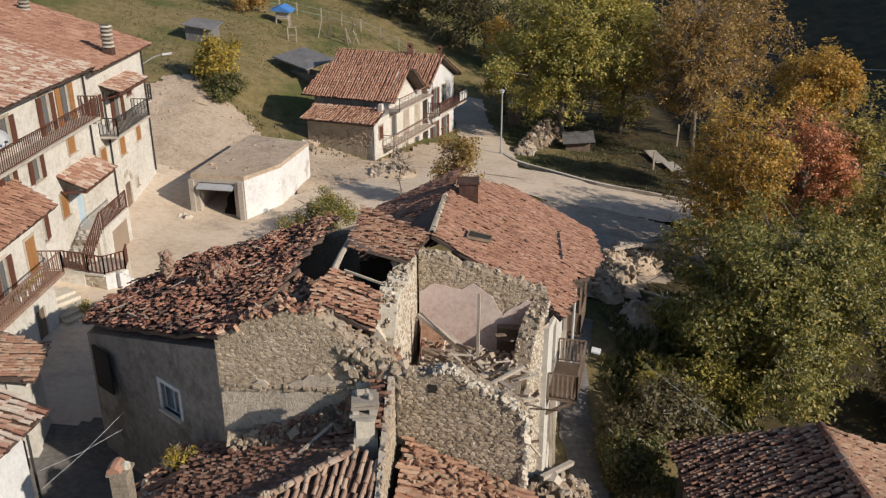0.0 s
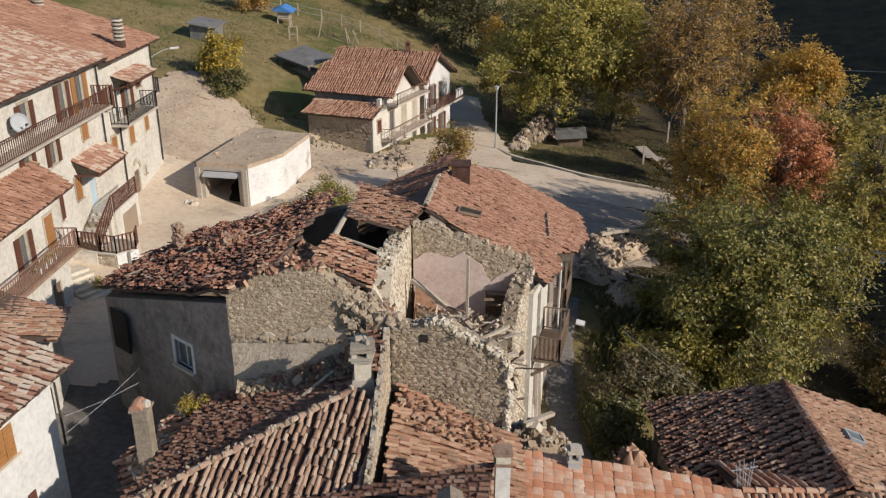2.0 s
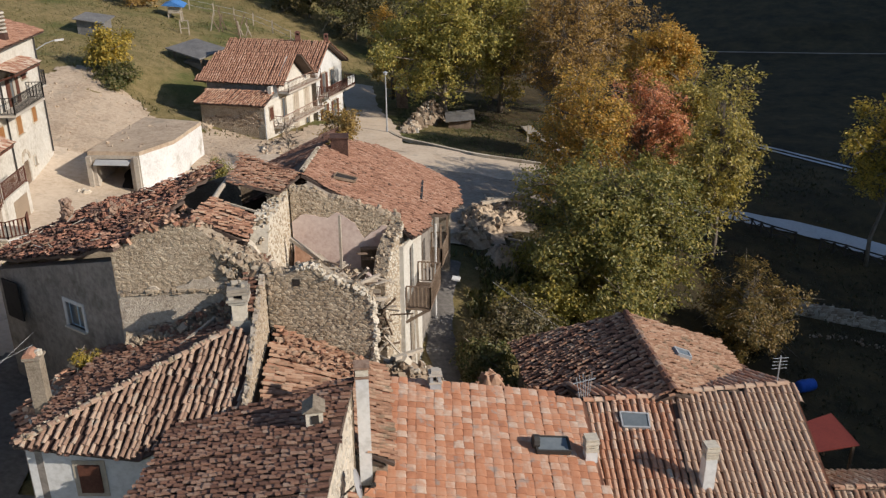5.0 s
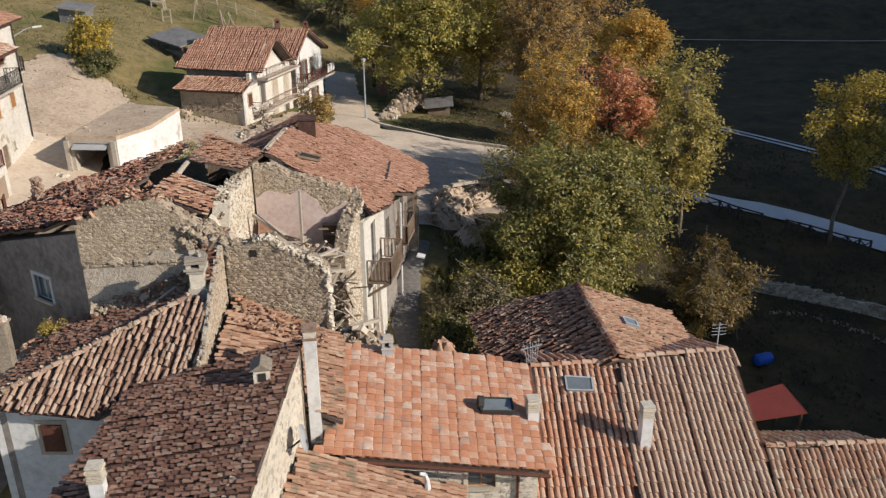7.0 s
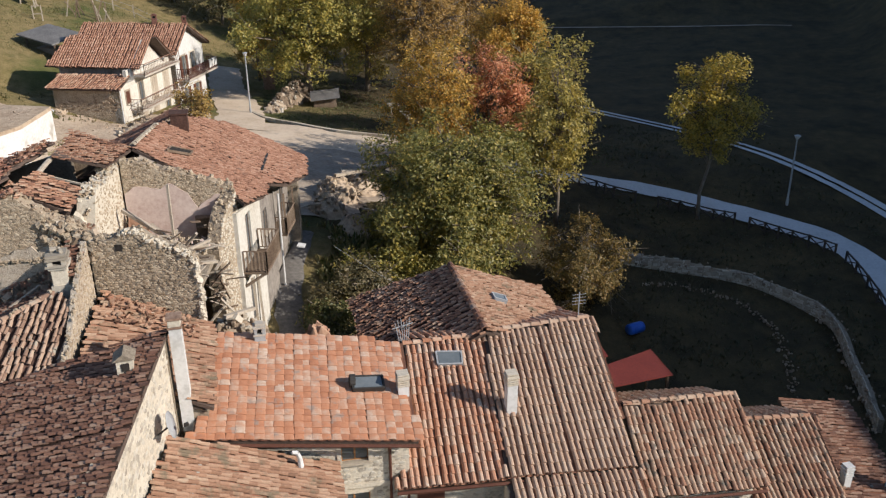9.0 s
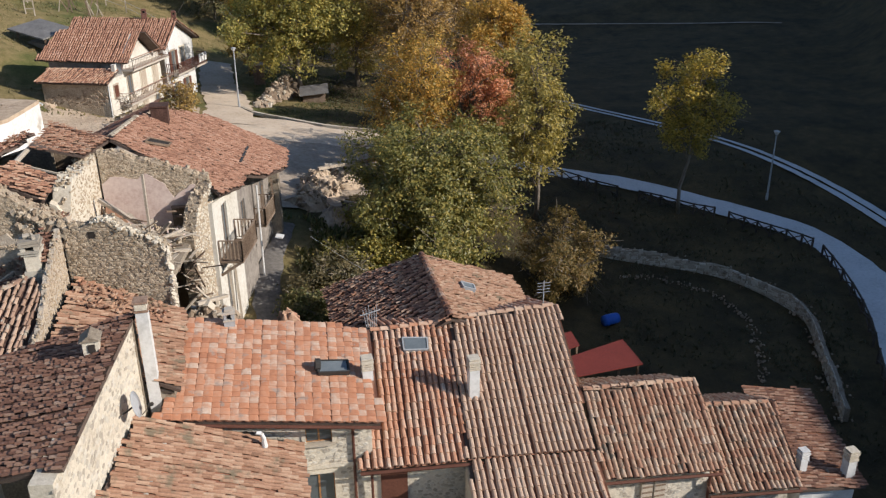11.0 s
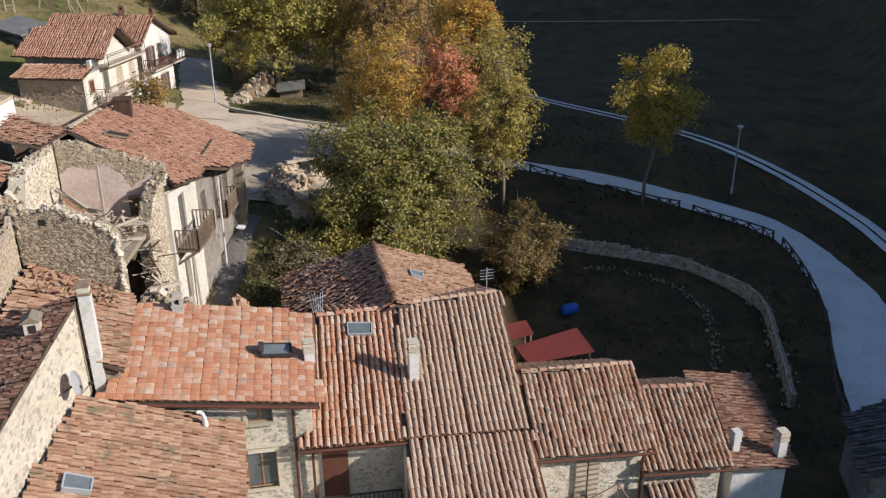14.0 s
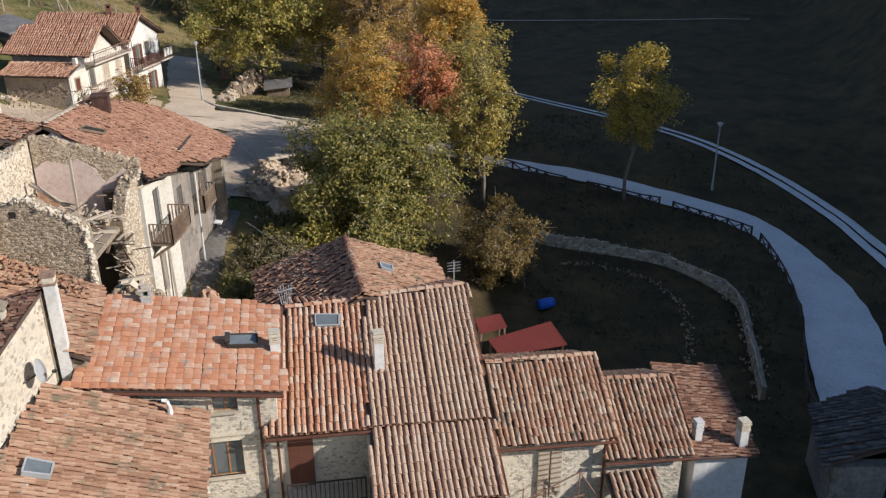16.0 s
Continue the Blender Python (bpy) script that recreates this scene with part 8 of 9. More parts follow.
for p in smooth_line([(-22, 66.5), (-19.5, 66), (-17.5, 64), (-14.6, 62), (-12.6, 58.6), (-9.6, 57.4), (-6, 57)], 0.1):
    x, y = p.x + eg.normal(0, 0.6), p.y + eg.normal(0, 0.6)
    z, a, s = ground_z(x, y), eg.uniform(0, math.tau), eg.uniform(0.12, 0.35)
    c, d = math.cos(a), math.sin(a)
    ek.add([(x - d * s * 0.4, y + c * s * 0.4, z), (x + d * s * 0.4, y - c * s * 0.4, z), (x + c * s * 0.5, y + d * s * 0.5, z + s)], [(0, 1, 2)])
tagged(ek.make("blades", L_GRASS, edge), kind="stuff")

# ---- chimneys, skylights and gear on the near roofs ----


def skylight(a, b, c, d, label, proud=0.1, group="", rim_mat=M_METAL, pane=M_SKY_PANE):
    """A roof window on a slope, by its four corners."""
    P = [Vector(p) for p in (a, b, c, d)]
    n = (P[1] - P[0]).cross(P[3] - P[0]).normalized()
    if n.z < 0:
        n = -n
    o = sum(P, Vector()) / 4
    t = thing("skylight", *o, label, "skylight", group)
    rim = Lump()
    for i in range(4):
        rim.bar(P[i] + n * proud / 2, P[(i + 1) % 4] + n * proud / 2, 0.05, proud + 0.03, up=n)
    rim.make("rim", rim_mat, t)
    Q = [o + (p - o) * 0.9 + n * (proud - 0.01) for p in P]
    Lump().hexa([q - n * 0.02 for q in Q], Q).make("pane", pane, t)
    return t


skylight((9.28, 15.25, 0.36), (10.08, 15.13, 0.34), (10.15, 15.58, 0.53), (9.32, 15.72, 0.57), "roof window in the striped tile roof")
sk = skylight((6.25, 13.6, 0.82), (7.2, 13.6, 0.72), (7.22, 14.1, 0.84), (6.27, 14.1, 0.95), "raised roof window with a dark hood", 0.2, rim_mat=M_IRON)
Lump().tube([(6.2, 13.85, 1.12), (6.36, 13.85, 1.1)], 0.2, 10).make("hood", M_IRON, sk)
skylight((12.2, 18.55, 0.78), (12.65, 18.5, 0.62), (12.7, 18.95, 0.62), (12.22, 19.0, 0.79), "small roof window in the weathered roof", 0.14)
skylight((1.25, 7.55, 1.32), (1.85, 7.6, 1.06), (1.85, 8.1, 1.06), (1.25, 8.1, 1.34), "small roof window in the brown tiled roof", 0.2)
# The near-black pane paints the shade inside the open window.
skylight((0.77, 26.0, 5.3), (1.6, 26.6, 4.9), (1.68, 27.2, 4.85), (0.89, 26.8, 5.22), "dark open roof window in the terracotta roof", 0.06, rim_mat=M_WOOD, pane=M_INTERIOR_SHADE)
chimney(11.17, 13.3, -0.6, 1.0, 0.33, M_WHITE, "stack", label="slim pale chimney with slatted cap on the striped roof", tone=M_MORTAR_PALE)
chimney(7.78, 13.55, 0.4, 1.35, 0.33, M_WHITE, "stack", label="pale slatted chimney on the orange roof", tone=M_MORTAR_PALE)
chimney(3.7, 16.1, 1.5, 2.3, 0.34, M_METAL, "slab", label="small grey vent chimney on the orange roof")
chimney(22.4, 11.15, -4.2, -3.05, 0.27, M_WHITE, "stack", label="white slatted chimney on the low roof", tone=M_WHITE)
chimney(24.0, 10.75, -4.5, -3.05, 0.33, M_WHITE, "stack", label="white plastered chimney at the low roof's end", tone=M_MORTAR_PALE)
hood = thing("hood_chimney", 0.4, 11.55, 3.6, "squat whitewashed hood chimney with a tiled cap and a dark mouth", "chimney")
Lump().box((0.4, 11.55, 3.85), (0.2, 0.02, 0), (-0.02, 0.22, 0), (0, 0, 0.28)).make("shaft", M_MORTAR_PALE, hood)
# Near-black panel paints the shaded mouth on the shaft.
Lump().box((0.43, 11.32, 3.92), (0.09, 0.01, 0), (0, 0, 0.11), (0, 0.012, 0)).make("flue_mouth", M_INTERIOR_SHADE, hood)
Lump().add([(0.14, 11.26, 4.12), (0.68, 11.3, 4.12), (0.66, 11.86, 4.12), (0.12, 11.82, 4.12), (0.4, 11.27, 4.3), (0.39, 11.85, 4.3)], [(0, 1, 4), (2, 3, 5), (1, 2, 5, 4), (3, 0, 4, 5), (3, 2, 1, 0)]).make("cap", M_MORTAR, hood)
chimney(-2.95, 8.75, 2.3, 3.6, 0.3, M_WHITE, "stack", label="white slatted chimney on the dark roof", tone=M_MORTAR_PALE)
c2 = thing("chimney", -1.78, 16.35, 3.4, "weathered grey chimney with stacked slabs on a rough stone plinth", "chimney")
CX, CY = -1.78, 16.35
Lump().box((CX, CY, 3.8), (0.27, 0.02, 0), (-0.02, 0.27, 0), (0, 0, 0.42)).make("plinth", M_STONE_PALE, c2)
Lump().box((CX, CY, 4.46), (0.21, 0.015, 0), (-0.015, 0.21, 0), (0, 0, 0.26)).make("shaft", M_MORTAR_PALE, c2)
for z, w, h in ((4.75, 0.26, 0.03), (4.84, 0.3, 0.035), (5.06, 0.31, 0.035), (5.15, 0.28, 0.045)):
    Lump().box((CX + 0.01 * math.sin(z * 40), CY, z), (w, 0.03 * math.sin(z * 70), 0.01), (-0.03 * math.sin(z * 70), w, 0), (0, 0, h)).make("slab", M_STONE_PALE, c2)
for i, j in ((-1, -1), (1, -1), (1, 1), (-1, 1)):
    Lump().box((CX + 0.19 * i, CY + 0.19 * j, 4.95), (0.07, 0.01, 0), (-0.01, 0.07, 0), (0, 0, 0.08)).make("stub", M_STONE_PALE, c2)
# Near-black block paints the shade between the stubs.
Lump().box((CX, CY, 4.94), (0.13, 0, 0), (0, 0.13, 0), (0, 0, 0.07)).make("flue_mouth", M_INTERIOR_SHADE, c2)
for k, (i, j) in enumerate(((-0.1, 0.05), (0.14, -0.1), (0.05, 0.14))):
    Lump().stone((CX + i, CY + j, 5.24), 0.09, 0.07, 0.06, np.random.default_rng(60 + k)).make("stone", M_STONE_PALE, c2)
ca = chimney(-7.25, 15.6, 0.8, 3.72, 0.38, M_MORTAR, "plain", label="tall plastered chimney with a red tile cap", tone=M_MORTAR)
Lump().tube([(-7.33, 15.4, 3.78), (-7.33, 15.62, 3.8), (-7.33, 15.8, 3.78)], [0.16, 0.17, 0.16], 10).make("tile_cap", M_TILE_RED, ca)
Lump().stone((-7.1, 15.6, 3.86), 0.09, 0.12, 0.1, np.random.default_rng(71)).make("mortar_lump", M_MORTAR_PALE, ca)
fl_ = thing("tall_flue", 1.55, 12.9, 0.9, "tall white plastered flue with a brick head", "chimney")
Lump().box((1.55, 12.9, 2.5), (0.16, 0, 0), (0, 0.18, 0), (0, 0, 1.6)).make("shaft", M_WHITE, fl_)
Lump().box((1.55, 12.9, 4.13), (0.19, 0, 0), (0, 0.2, 0), (0, 0, 0.03)).make("collar", M_BRICK_PALE, fl_)
Lump().box((1.55, 12.9, 4.26), (0.16, 0, 0), (0, 0.18, 0), (0, 0, 0.09)).make("head", M_MORTAR_PALE, fl_)
Lump().box((1.55, 12.9, 4.4), (0.2, 0, 0), (0, 0.21, 0), (0, 0, 0.03)).make("cap", M_BRICK_PALE, fl_)
wf = thing("small_flue", 4.5, 11.4, 0.0, "small crooked whitewashed flue at the roof's upper edge", "chimney")
Lump().tube([(4.47, 11.5, -0.2), (4.46, 11.5, 0.3), (4.4, 11.5, 0.5)], [0.12, 0.065, 0.06], 8).make("pipe", M_WHITE, wf)
Lump().tube([(4.4, 11.5, 0.5), (4.26, 11.48, 0.55)], [0.065, 0.05], 8).make("elbow", M_WHITE, wf)
d1 = thing("satellite_dish", 1.1, 10.6, 2.3, "grey satellite dish fixed to the sunlit stone wall", "dish")
dish_mesh((1.35, 10.85, 2.4), (0.97, -0.05, 0.25), 0.36, d1, M_METAL)
Lump().tube([(0.9, 10.6, 2.2), (1.25, 10.9, 2.3)], 0.025, 6).make("mount", M_IRON, d1)
an = thing("aerial", 8.3, 16.2, 0.7, "tangle of white aerial rods by the chimney", "aerial")
for k in range(6):
    Lump().tube([(8.25 + 0.05 * k, 16.3, 0.6), (8.1 + 0.1 * k, 16.4 + 0.05 * (k % 2), 1.5 + 0.08 * (k % 3))], 0.012, 5).make("rod", M_METAL, an)
Lump().tube([(8.0, 16.4, 1.3), (8.7, 16.4, 1.45)], 0.02, 5).make("crossbar", M_METAL, an)
an2 = thing("aerial", 14.6, 16.3, 0.8, "thin television aerial on the ridge", "aerial")
Lump().tube([(14.6, 16.3, 0.7), (14.6, 16.3, 1.9)], 0.02, 5).make("mast", M_METAL, an2)
for k in range(4):
    Lump().tube([(14.35, 16.3, 1.45 + 0.12 * k), (14.85, 16.3, 1.45 + 0.12 * k)], 0.01, 4).make("rod", M_METAL, an2)
# eave boards and gutters
for a, b, own in (((1.55, 11.95, 0.94), (7.86, 11.55, 0.06), h_orange), ((7.15, 11.45, -1.42), (14.46, 10.87, -1.57), h_big), ((9.95, 8.33, -2.62), (14.2, 8.33, -2.87), h_big), ((14.5, 10.4, -2.42), (18.85, 10.47, -2.9), h_r3), ((18.45, 10.38, -3.7), (21.75, 10.14, -3.9), h_r4)):
    Lump().tube([a, b], 0.055, 8).make("gutter", M_BROWN, own)
for x, y, z0, z1, own in ((7.05, 11.95, -5, 0.1, h_orange), (7.55, 11.8, -5, -1.45, h_big), (18.5, 10.6, -7, -2.95, h_r3)):
    Lump().tube([(x, y, z0), (x, y, z1)], 0.045, 8).make("drainpipe", M_BROWN, own)
Lump().box((8.25, 11.92, -2.75), (0.41, -0.035, 0), (0, 0, 1.0), (0, 0.03, 0)).make("door_leaf", M_BROWN, h_big, "tall red-brown shutter door")
sb = thing("balcony", 8.6, 11.4, -3.85, "small balcony with an iron railing and plant pots", "balcony")
Lump().hexa([(7.7, 11.0, -3.95), (10.2, 10.8, -3.95), (10.2, 11.8, -3.95), (7.7, 12.0, -3.95)], [(7.7, 11.0, -3.85), (10.2, 10.8, -3.85), (10.2, 11.8, -3.85), (7.7, 12.0, -3.85)]).make("slab", M_CONCRETE, sb)
railing(sb, (7.7, 11.02), (10.2, 10.82), -3.85, 0.9, M_IRON, 0.14, 0.025)
for x in (16.32, 16.78):
    leaf = Lump().box((x, 10.74, -3.95), (0.2, 0.005, 0), (0, 0, 1.0), (0, 0.03, 0)).make("shutter", M_WOOD_PALE, h_r3, "bleached slatted shutter")
    for k in range(9):
        Lump().bar((x - 0.17, 10.69, -4.8 + 0.21 * k), (x + 0.17, 10.69, -4.8 + 0.21 * k), 0.03, 0.05).make("slat", M_WOOD, leaf)
scaf = thing("iron_stair_rail", 16.6, 10.2, -5, "rusty iron stair rails and props before the wall", "railing")
for a, b in (((15.0, 10.1, -4.6), (17.4, 10.1, -3.6)), ((15.0, 10.1, -4.9), (17.6, 10.1, -4.6)), ((15.3, 10.1, -5.6), (15.4, 10.1, -3.9)), ((17.4, 10.1, -5.6), (17.4, 10.1, -3.6)), ((16.2, 10.1, -5.6), (16.2, 10.1, -4.1)), ((17.4, 10.1, -3.6), (18.0, 10.1, -4.6))):
    Lump().tube([a, b], 0.025, 5).make("bar", M_BROWN_PALE, scaf)
roof(h_r4, "porch_roof", [(18.4, 9.2, -4.75), (20.2, 9.2, -4.85), (20.3, 10.35, -4.2), (18.5, 10.4, -4.1)], M_TILE_LICHEN, 0.235, 0.33, 0.12, 60, arch=1.0)
roof(h_big, "lowest_roof", [(9.8, 6.6, -3.55), (14.0, 6.6, -3.8), (14.15, 8.3, -3.0), (9.95, 8.3, -2.75)], M_TILE_TAN, 0.2, 0.34, 0.04, 60, along=((10.42, 11.28, -1.35), (14.46, 10.95, -1.5)), arch=1.0, wide=0.7)
wall(h_big, (10.0, 6.9), (13.8, 6.9), -7, -3.7, -3.9, 0.4, M_MORTAR_PALE)
# window and wall under the hipped roof
Lump().box((-5.5, 13.24, 1.35), (0.28, -0.035, 0), (0, 0, 0.42), (0, 0.03, 0)).make("shutter", M_BROWN, h_hip, "closed red-brown shutter")
Lump().box((-5.5, 13.265, 1.35), (0.42, -0.052, 0), (0, 0, 0.55), (0, 0.012, 0)).make("surround", M_STONE, h_hip)
low = thing("lean_to", -6.9, 17.2, -1.5, "shaded lean-to roof strewn with stones and weeds", "shed")
roof(low, "roof", [(-8.6, 16.6, 1.3), (-7.6, 14.8, 1.4), (-6.1, 16.8, 2.0), (-7.0, 19.2, 1.9)], M_TILE_OLD, 0.17, 0.22, 0.6, 60)
walls_of(low, [(-8.3, 16.5), (-7.5, 15.0), (-6.2, 16.9), (-7.1, 19.0)], -3, (1.2, 1.3, 1.8, 1.7), M_GREY_PLASTER)
scatter("moss_stones", "", 70, (0.06, 0.16), flat_area((-8.3, 16.6, 1.45), (-7.5, 15.3, 1.5), (-6.3, 17, 2.0), (-7.0, 19.0, 2.0)), (M_STONE, M_TILE_LICHEN), 61, thing("fallen_masonry", -7.3, 17, 1.5, "stones and weeds on the shaded lean-to", "rubble", kind="stuff"))
scatter("roof_stones", "", 300, (0.04, 0.12), flat_area((-5.9, 18.9, 2.2), (-2.6, 17.2, 3.6), (-1.8, 17.7, 3.6), (-5.3, 18.6, 2.6)), (M_STONE_GREY, M_TILE_DARK), 62, thing("fallen_masonry", -4, 18, 2.8, "fallen stones lying on the hipped roof", "rubble", kind="stuff"))
wire = thing("overhead_wire", -9.5, 18, 1.8, "thin wires slung across the street", "wire")
for a, b in (((-10.45, 17.6, 1.5), (-9.2, 20.6, 2.0)), ((-10.4, 17.9, 2.0), (-9.0, 19.9, 1.9)), ((7.2, 26.5, 0.3), (10.5, 24.5, -1.6))):
    m = (Vector(a) + Vector(b)) / 2 - Vector((0, 0, 0.08))
    Lump().tube([a, m, b], 0.007, 4).make("cable", M_METAL, wire)

# ---- the lane's edge, the lamps and the valley ----


def street_lamp(x, y, z, h, label, arm=0.35):
    t = thing("street_lamp", x, y, z, label, "lamp")
    Lump().tube([(x, y, z - 0.2), (x, y, z + h * 0.5), (x, y, z + h)], [0.075, 0.06, 0.045], 8).make("post", M_METAL, t)
    Lump().tube([(x, y, z - 0.2), (x, y, z + 0.5)], 0.1, 8).make("base", M_METAL, t)
    Lump().tube([(x, y, z + h - 0.1), (x, y, z + h + 0.12)], [0.1, 0.2], 10).make("lamp_head", M_WHITE, t)
    Lump().tube([(x, y, z + h + 0.12), (x, y, z + h + 0.2)], [0.24, 0.06], 10).make("hat", M_METAL, t)
    return t


street_lamp(4.5, 63.4, ground_z(4.5, 63.4), 5.0, "grey street lamp at the bend of the lane")
street_lamp(40.3, 40.1, ground_z(40.3, 40.1), 4.9, "grey street lamp on the shaded meadow")
kerb = thing("road_kerb", 10, 57, -2.5, "low stone kerb along the road's far side", "kerb")
kl = smooth_line([(4.7, 63.6), (5.6, 61.2), (7.6, 59.4), (10.9, 56.8), (14.4, 55.7), (18, 54.3), (22, 52.6)], 1.0)
for p, r in zip(kl, kl[1:]):
    Lump().bar((p.x, p.y, ground_z(p.x, p.y) + 0.1), (r.x, r.y, ground_z(r.x, r.y) + 0.1), 0.25, 0.28).make("kerb_stone", M_STONE, kerb)
for x, y, h in ((16.5, 63.4, 1.5), (21.2, 74.0, 1.9), (15.0, 84.0, 1.9)):
    fp = thing("wooden_post", x, y, ground_z(x, y), "single weathered wooden post in the grass", "post")
    Lump().bar((x, y, ground_z(x, y) - 0.2), (x, y, ground_z(x, y) + h), 0.14, 0.14, up=(1, 0, 0)).make("stake", M_WOOD_PALE, fp)
for x, y, turn in ((17.6, 67.2, 3), (18.2, 63.4, 4), (19.0, 58.9, 26)):
    bd = thing("pale_panel", x, y, ground_z(x, y) + 0.6, "long pale panel lying on trestles in the grass", "panel", "panels in the grass")
    c, s = math.cos(radians(turn + 90)), math.sin(radians(turn + 90))
    Lump().box((x, y, ground_z(x, y) + 0.3), (c * 1.8, s * 1.8, 0), (-s * 0.5, c * 0.5, 0), (0, 0, 0.04)).make("board", M_CONCRETE, bd)
    for k in (-1.4, 1.4):
        Lump().box((x + c * k, y + s * k, ground_z(x, y) + 0.1), (0.06, 0, 0), (0, 0.4, 0), (0, 0, 0.17)).make("trestle", M_WOOD, bd)
wreck = thing("gate_pillar", 6.7, 77.6, -3.2, "brown stone gate pillar with a slab cap by the lane", "pillar")
Lump().box((6.7, 77.6, -2.4), (0.55, 0, 0), (0, 0.5, 0), (0, 0, 1.1)).make("pillar", M_BRICK_PALE, wreck)
Lump().box((6.7, 77.6, -1.25), (0.65, 0, 0), (0, 0.6, 0), (0, 0, 0.08)).make("pillar_cap", M_STONE, wreck)
rubble("rubble_heap", [(9.0, 71.2, -3.1, 1.3, 1.9), (8.2, 69.6, -3.0, 1.2, 1.4), (7.4, 68.0, -2.9, 1.1, 1.0), (6.8, 66.4, -2.8, 1.0, 0.7), (9.9, 72.0, -3.2, 1.1, 1.3), (6.3, 65.0, -2.7, 0.9, 0.4)], 330, (0.05, 0.2), (M_STONE_TAN, M_STONE, M_STONE_GREY), "pale broken walling heaped beside the lane", 45)
hut = thing("small_shed", 11.3, 68.5, -3.2, "small shed with a pale sheet roof under the tree", "shed")
Lump().hexa([(10.2, 67.8, -3.4), (12.2, 67.5, -3.4), (12.4, 69.2, -3.4), (10.4, 69.5, -3.4)], [(10.2, 67.8, -2.5), (12.2, 67.5, -2.3), (12.4, 69.2, -2.0), (10.4, 69.5, -2.2)]).make("body", M_WOOD, hut)
Lump().hexa([(9.9, 67.4, -2.52), (12.5, 67.1, -2.28), (12.7, 69.5, -1.9), (10.1, 69.8, -2.15)], [(9.9, 67.4, -2.46), (12.5, 67.1, -2.22), (12.7, 69.5, -1.84), (10.1, 69.8, -2.09)]).make("sheet_roof", M_TIN, hut)

path_fence = thing("path_fence", 33, 40, -5.8, "low wooden rail fence along the valley path", "fence")
pl = smooth_line([(25.4, 45.5), (27.5, 43.9), (28.5, 43.1), (31.2, 41.7), (32.5, 41.0), (34.3, 39.6), (35.5, 38.9), (36.8, 37.3), (37.9, 35.9), (39.1, 34.2), (39.5, 32.6), (38.4, 28.3), (36.9, 24.8), (34.5, 20.8), (32.2, 17.2), (30.6, 12)], 1.3)
for i, p in enumerate(pl):
    z = ground_z(p.x, p.y)
    Lump().bar((p.x, p.y, z - 0.2), (p.x, p.y, z + 0.82), 0.1, 0.1, up=(1, 0, 0)).make("post", M_IRON_WOOD, path_fence)
    if i + 1 < len(pl) and i % 7 != 5:
        r = pl[i + 1]
        zr = ground_z(r.x, r.y)
        Lump().bar((p.x, p.y, z + 0.76), (r.x, r.y, zr + 0.76), 0.08, 0.08).make("top_rail", M_IRON_WOOD, path_fence)
        Lump().bar((p.x, p.y, z + 0.1), (r.x, r.y, zr + 0.7), 0.06, 0.06).make("brace", M_IRON_WOOD, path_fence)
        Lump().bar((p.x, p.y, z + 0.7), (r.x, r.y, zr + 0.1), 0.06, 0.06).make("brace", M_IRON_WOOD, path_fence)
gw = thing("garden_wall", 31, 29, -7.2, "low curving dry-stone garden wall", "wall")
gl = smooth_line([(22.8, 34.7), (25.2, 34.3), (27.4, 33.8), (29.9, 33.0), (31.6, 32.2), (33.0, 30.8), (34.1, 28.2), (34.2, 26.6), (33.4, 24.6), (31.8, 21.2), (30.3, 18.2)], 1.0)
for i, (p, r) in enumerate(zip(gl, gl[1:])):
    z = min(ground_z(p.x, p.y), ground_z(r.x, r.y))
    zt = ground_z(p.x, p.y) + 0.75 + 0.1 * math.sin(i * 1.7), ground_z(r.x, r.y) + 0.75 + 0.1 * math.sin((i + 1) * 1.7)
    wall(gw, (p.x, p.y), (r.x, r.y), z - 0.4, zt[0] - 0.08, zt[1] - 0.08, 0.24, M_MORTAR, name="wall_length", out=1)
    stones_on(gw, (p.x, p.y), (r.x, r.y), z - 0.2, zt[0], zt[1], 1, M_STONE, 0.24, 3, rng=np.random.default_rng(i))
gt = Lump()
gr_ = np.random.default_rng(88)
for p in gl:
    for _ in range(12):
        u = gr_.uniform(0.04, 0.11)
        gt.stone((p.x + gr_.uniform(-0.5, 0.5), p.y + gr_.uniform(-0.5, 0.5), ground_z(p.x, p.y) + (0.6 if gr_.random() < 0.5 else 0.06) + gr_.uniform(0, 0.1)), u, u * 0.8, u * 0.6, gr_)
tagged(gt.make("loose_masonry", M_STONE_GREY, gw), kind="stuff")
lw = thing("garden_edging", 30, 26, -7.5, "low broken line of stones in the garden", "edging")
el = Lump()
er = np.random.default_rng(8)
for p in smooth_line([(25.5, 32.0), (27.2, 32.1), (29.2, 31.2), (30.5, 30.0), (31.0, 28.0), (30.9, 26.6), (30.0, 24.4), (28.5, 21.8)], 0.22):
    for _ in range(3):
        u = er.uniform(0.03, 0.09)
        el.stone((p.x + er.normal(0, 0.16), p.y + er.normal(0, 0.16), ground_z(p.x, p.y) + 0.05), u, u * 0.8, u * 0.6, er)
tagged(el.make("edging_stone", M_STONE_GREY, lw), kind="stuff")
brl = thing("barrel", 22.8, 27.5, ground_z(22.8, 27.5), "blue plastic barrel lying in the garden", "barrel")
bz = ground_z(22.8, 27.5) + 0.32
Lump().tube([(22.35, 27.4, bz), (22.45, 27.42, bz), (22.8, 27.5, bz), (23.15, 27.58, bz), (23.25, 27.6, bz)], [0.27, 0.3, 0.31, 0.3, 0.27], 14).make("drum", M_BLUE, brl, smooth=True)
Lump().tube([(22.6, 27.46, bz), (22.66, 27.47, bz)], 0.325, 14).make("hoop", M_BLUE, brl)
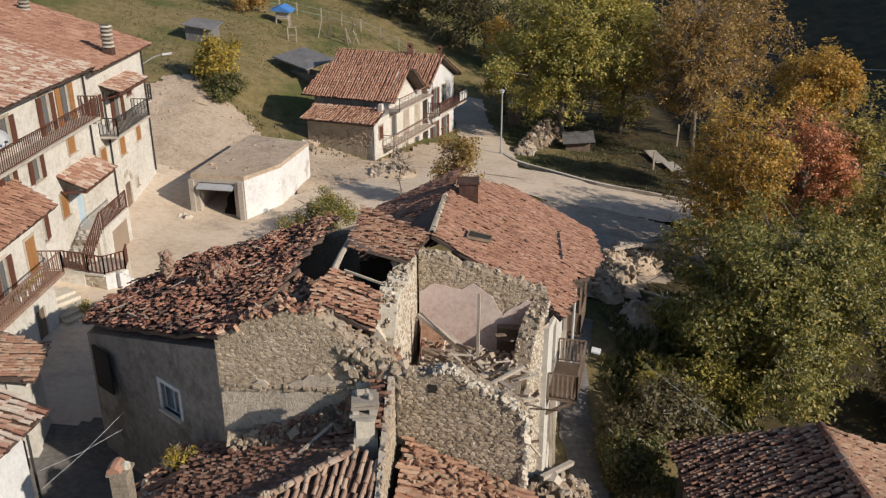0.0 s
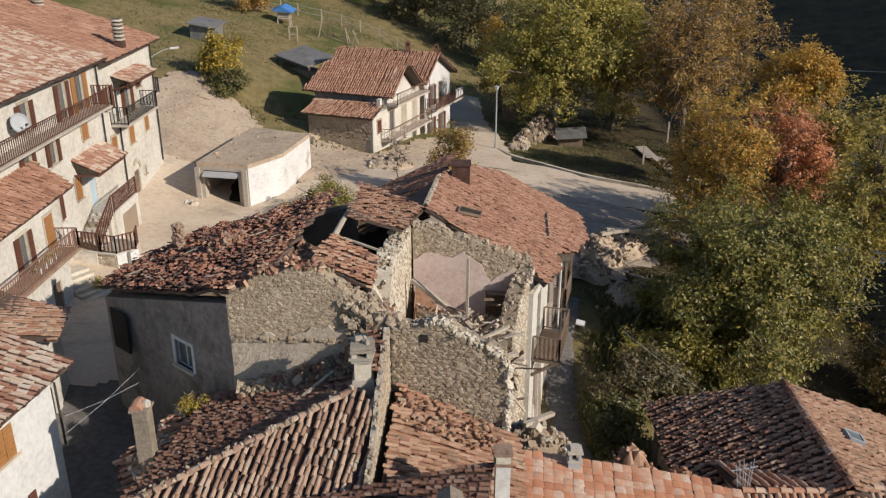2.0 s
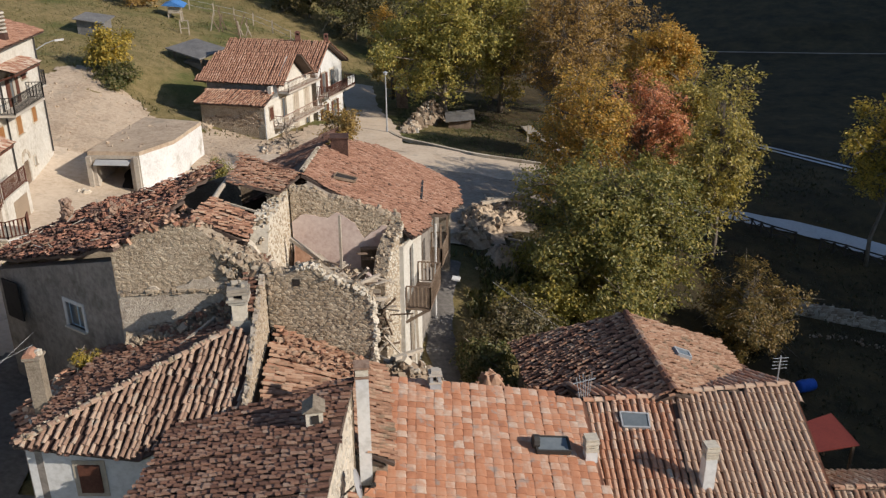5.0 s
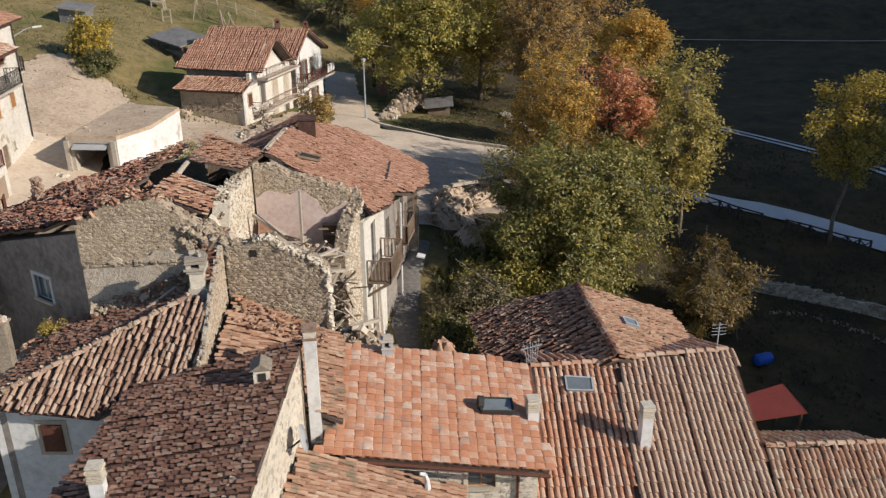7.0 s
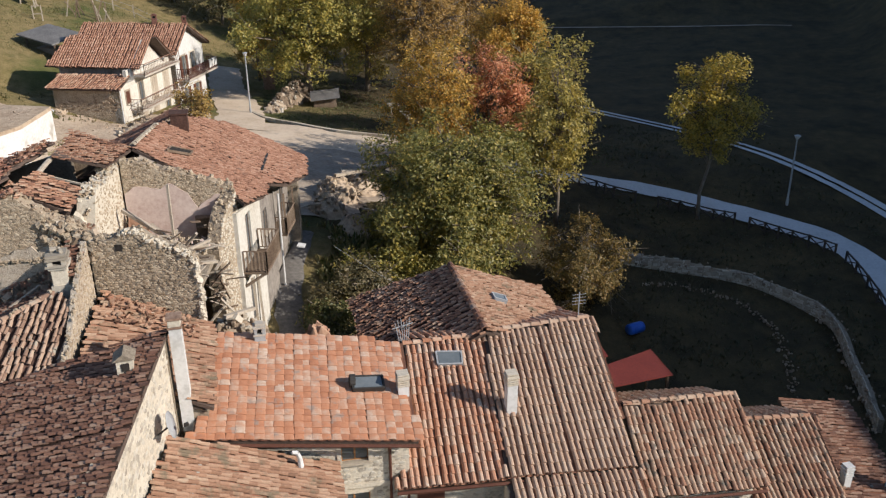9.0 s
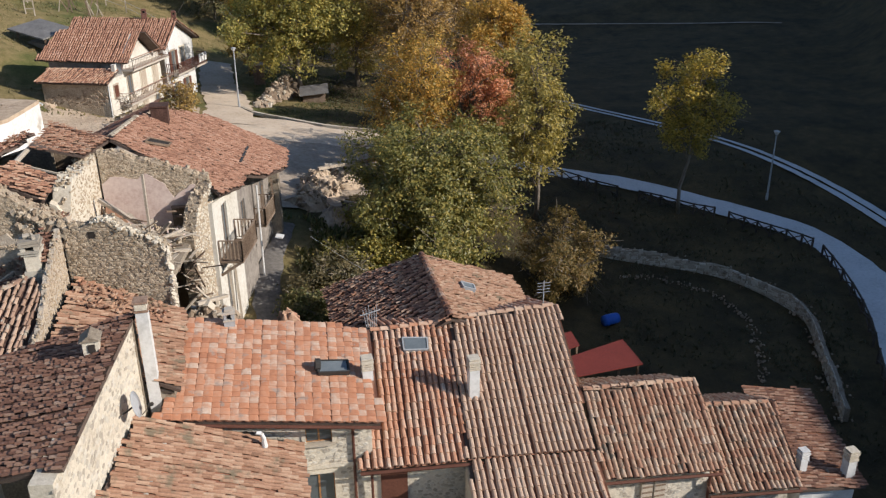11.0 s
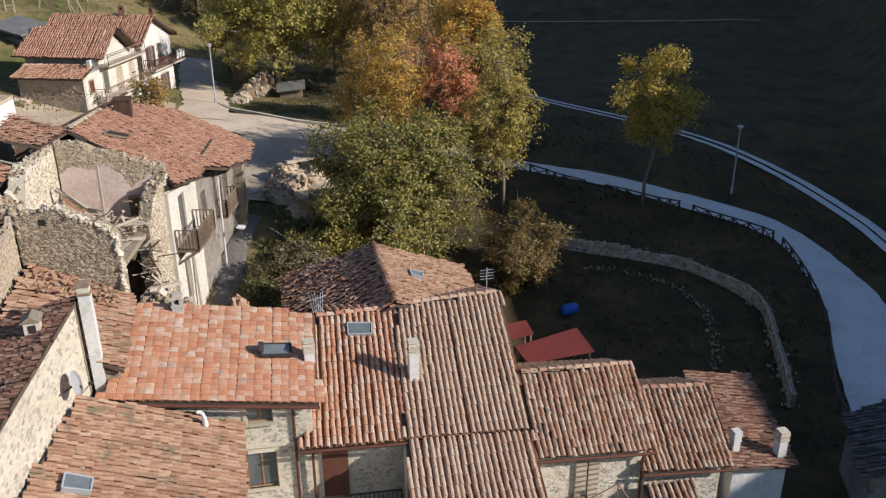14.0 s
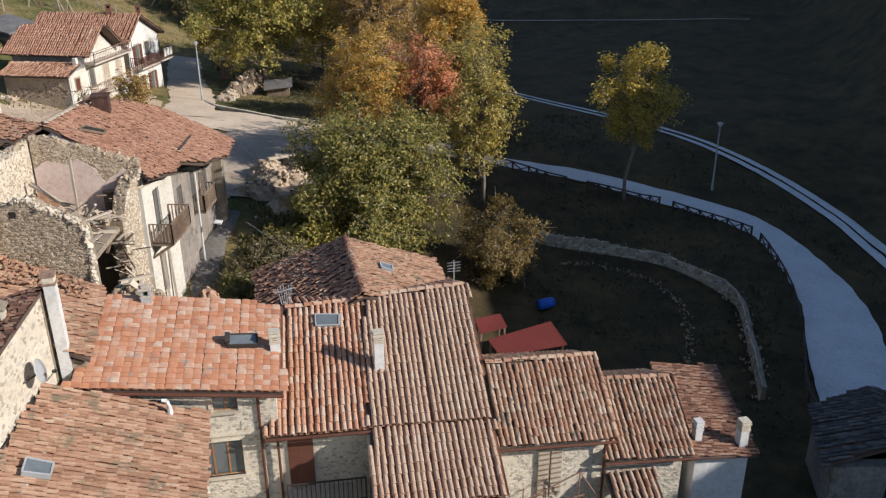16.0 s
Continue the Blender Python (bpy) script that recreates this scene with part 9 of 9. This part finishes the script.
aw = thing("red_awning", 19.4, 21.3, -7, "dark red sheet awning on posts behind the houses", "awning")
Lump().hexa([(17.7, 19.9, -4.75), (21.4, 21.0, -5.3), (21.35, 23.1, -5.15), (17.5, 21.2, -4.6)], [(17.7, 19.9, -4.7), (21.4, 21.0, -5.25), (21.35, 23.1, -5.1), (17.5, 21.2, -4.55)]).make("sheet", M_RED, aw)
for x, y, z in ((17.8, 20.1, -4.75), (21.2, 21.1, -5.3), (21.2, 22.9, -5.15), (17.6, 21.0, -4.65)):
    Lump().bar((x, y, ground_z(x, y) - 0.2), (x, y, z), 0.1, 0.1, up=(1, 0, 0)).make("post", M_WOOD, aw)
aw2 = thing("red_awning", 18, 22.6, -7, "small rusty red shelter roof on posts", "awning")
Lump().hexa([(17.3, 21.75, -4.55), (18.85, 22.4, -4.75), (18.85, 23.5, -4.6), (17.35, 22.85, -4.35)], [(17.3, 21.75, -4.5), (18.85, 22.4, -4.7), (18.85, 23.5, -4.55), (17.35, 22.85, -4.3)]).make("sheet", M_RED, aw2)
for x, y, z in ((17.4, 21.9, -4.55), (18.75, 22.5, -4.75), (18.75, 23.3, -4.6), (17.45, 22.8, -4.4)):
    Lump().bar((x, y, ground_z(x, y) - 0.2), (x, y, z), 0.09, 0.09, up=(1, 0, 0)).make("post", M_WOOD, aw2)
h_sm = thing("small_stone_house", 30, 12, -8, "small shaded stone house with a dark tiled roof", "house")
roof(h_sm, "left_roof", [(29.2, 13.7, -5.3), (27.5, 10.4, -5.5), (29.9, 9.6, -4.5), (31.4, 13.2, -4.3)], M_TILE_SLATE, 0.2, 0.27, 0.2, 80)
roof(h_sm, "right_roof", [(32.3, 9.0, -5.4), (33.9, 12.6, -5.3), (31.42, 13.2, -4.3), (29.92, 9.6, -4.5)], M_TILE_SLATE, 0.2, 0.27, 0.2, 60)
# Wall stays closed: a near-black panel paints the opening's shade.
Lump().box((30.9, 9.55, -6.7), (0.9, -0.21, 0), (0, 0, 0.65), (0.01, 0.03, 0)).make("dark_opening", M_INTERIOR_SHADE, h_sm, "flat dark panel coloured as the shed's shaded open front")
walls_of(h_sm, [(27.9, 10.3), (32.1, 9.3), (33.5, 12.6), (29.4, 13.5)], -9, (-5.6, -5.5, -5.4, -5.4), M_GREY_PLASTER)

# ---- single tiles and stones ----
lay_tiles()
for one, mat, parent in LATE_STONES:
    one.make("stone", mat, parent)
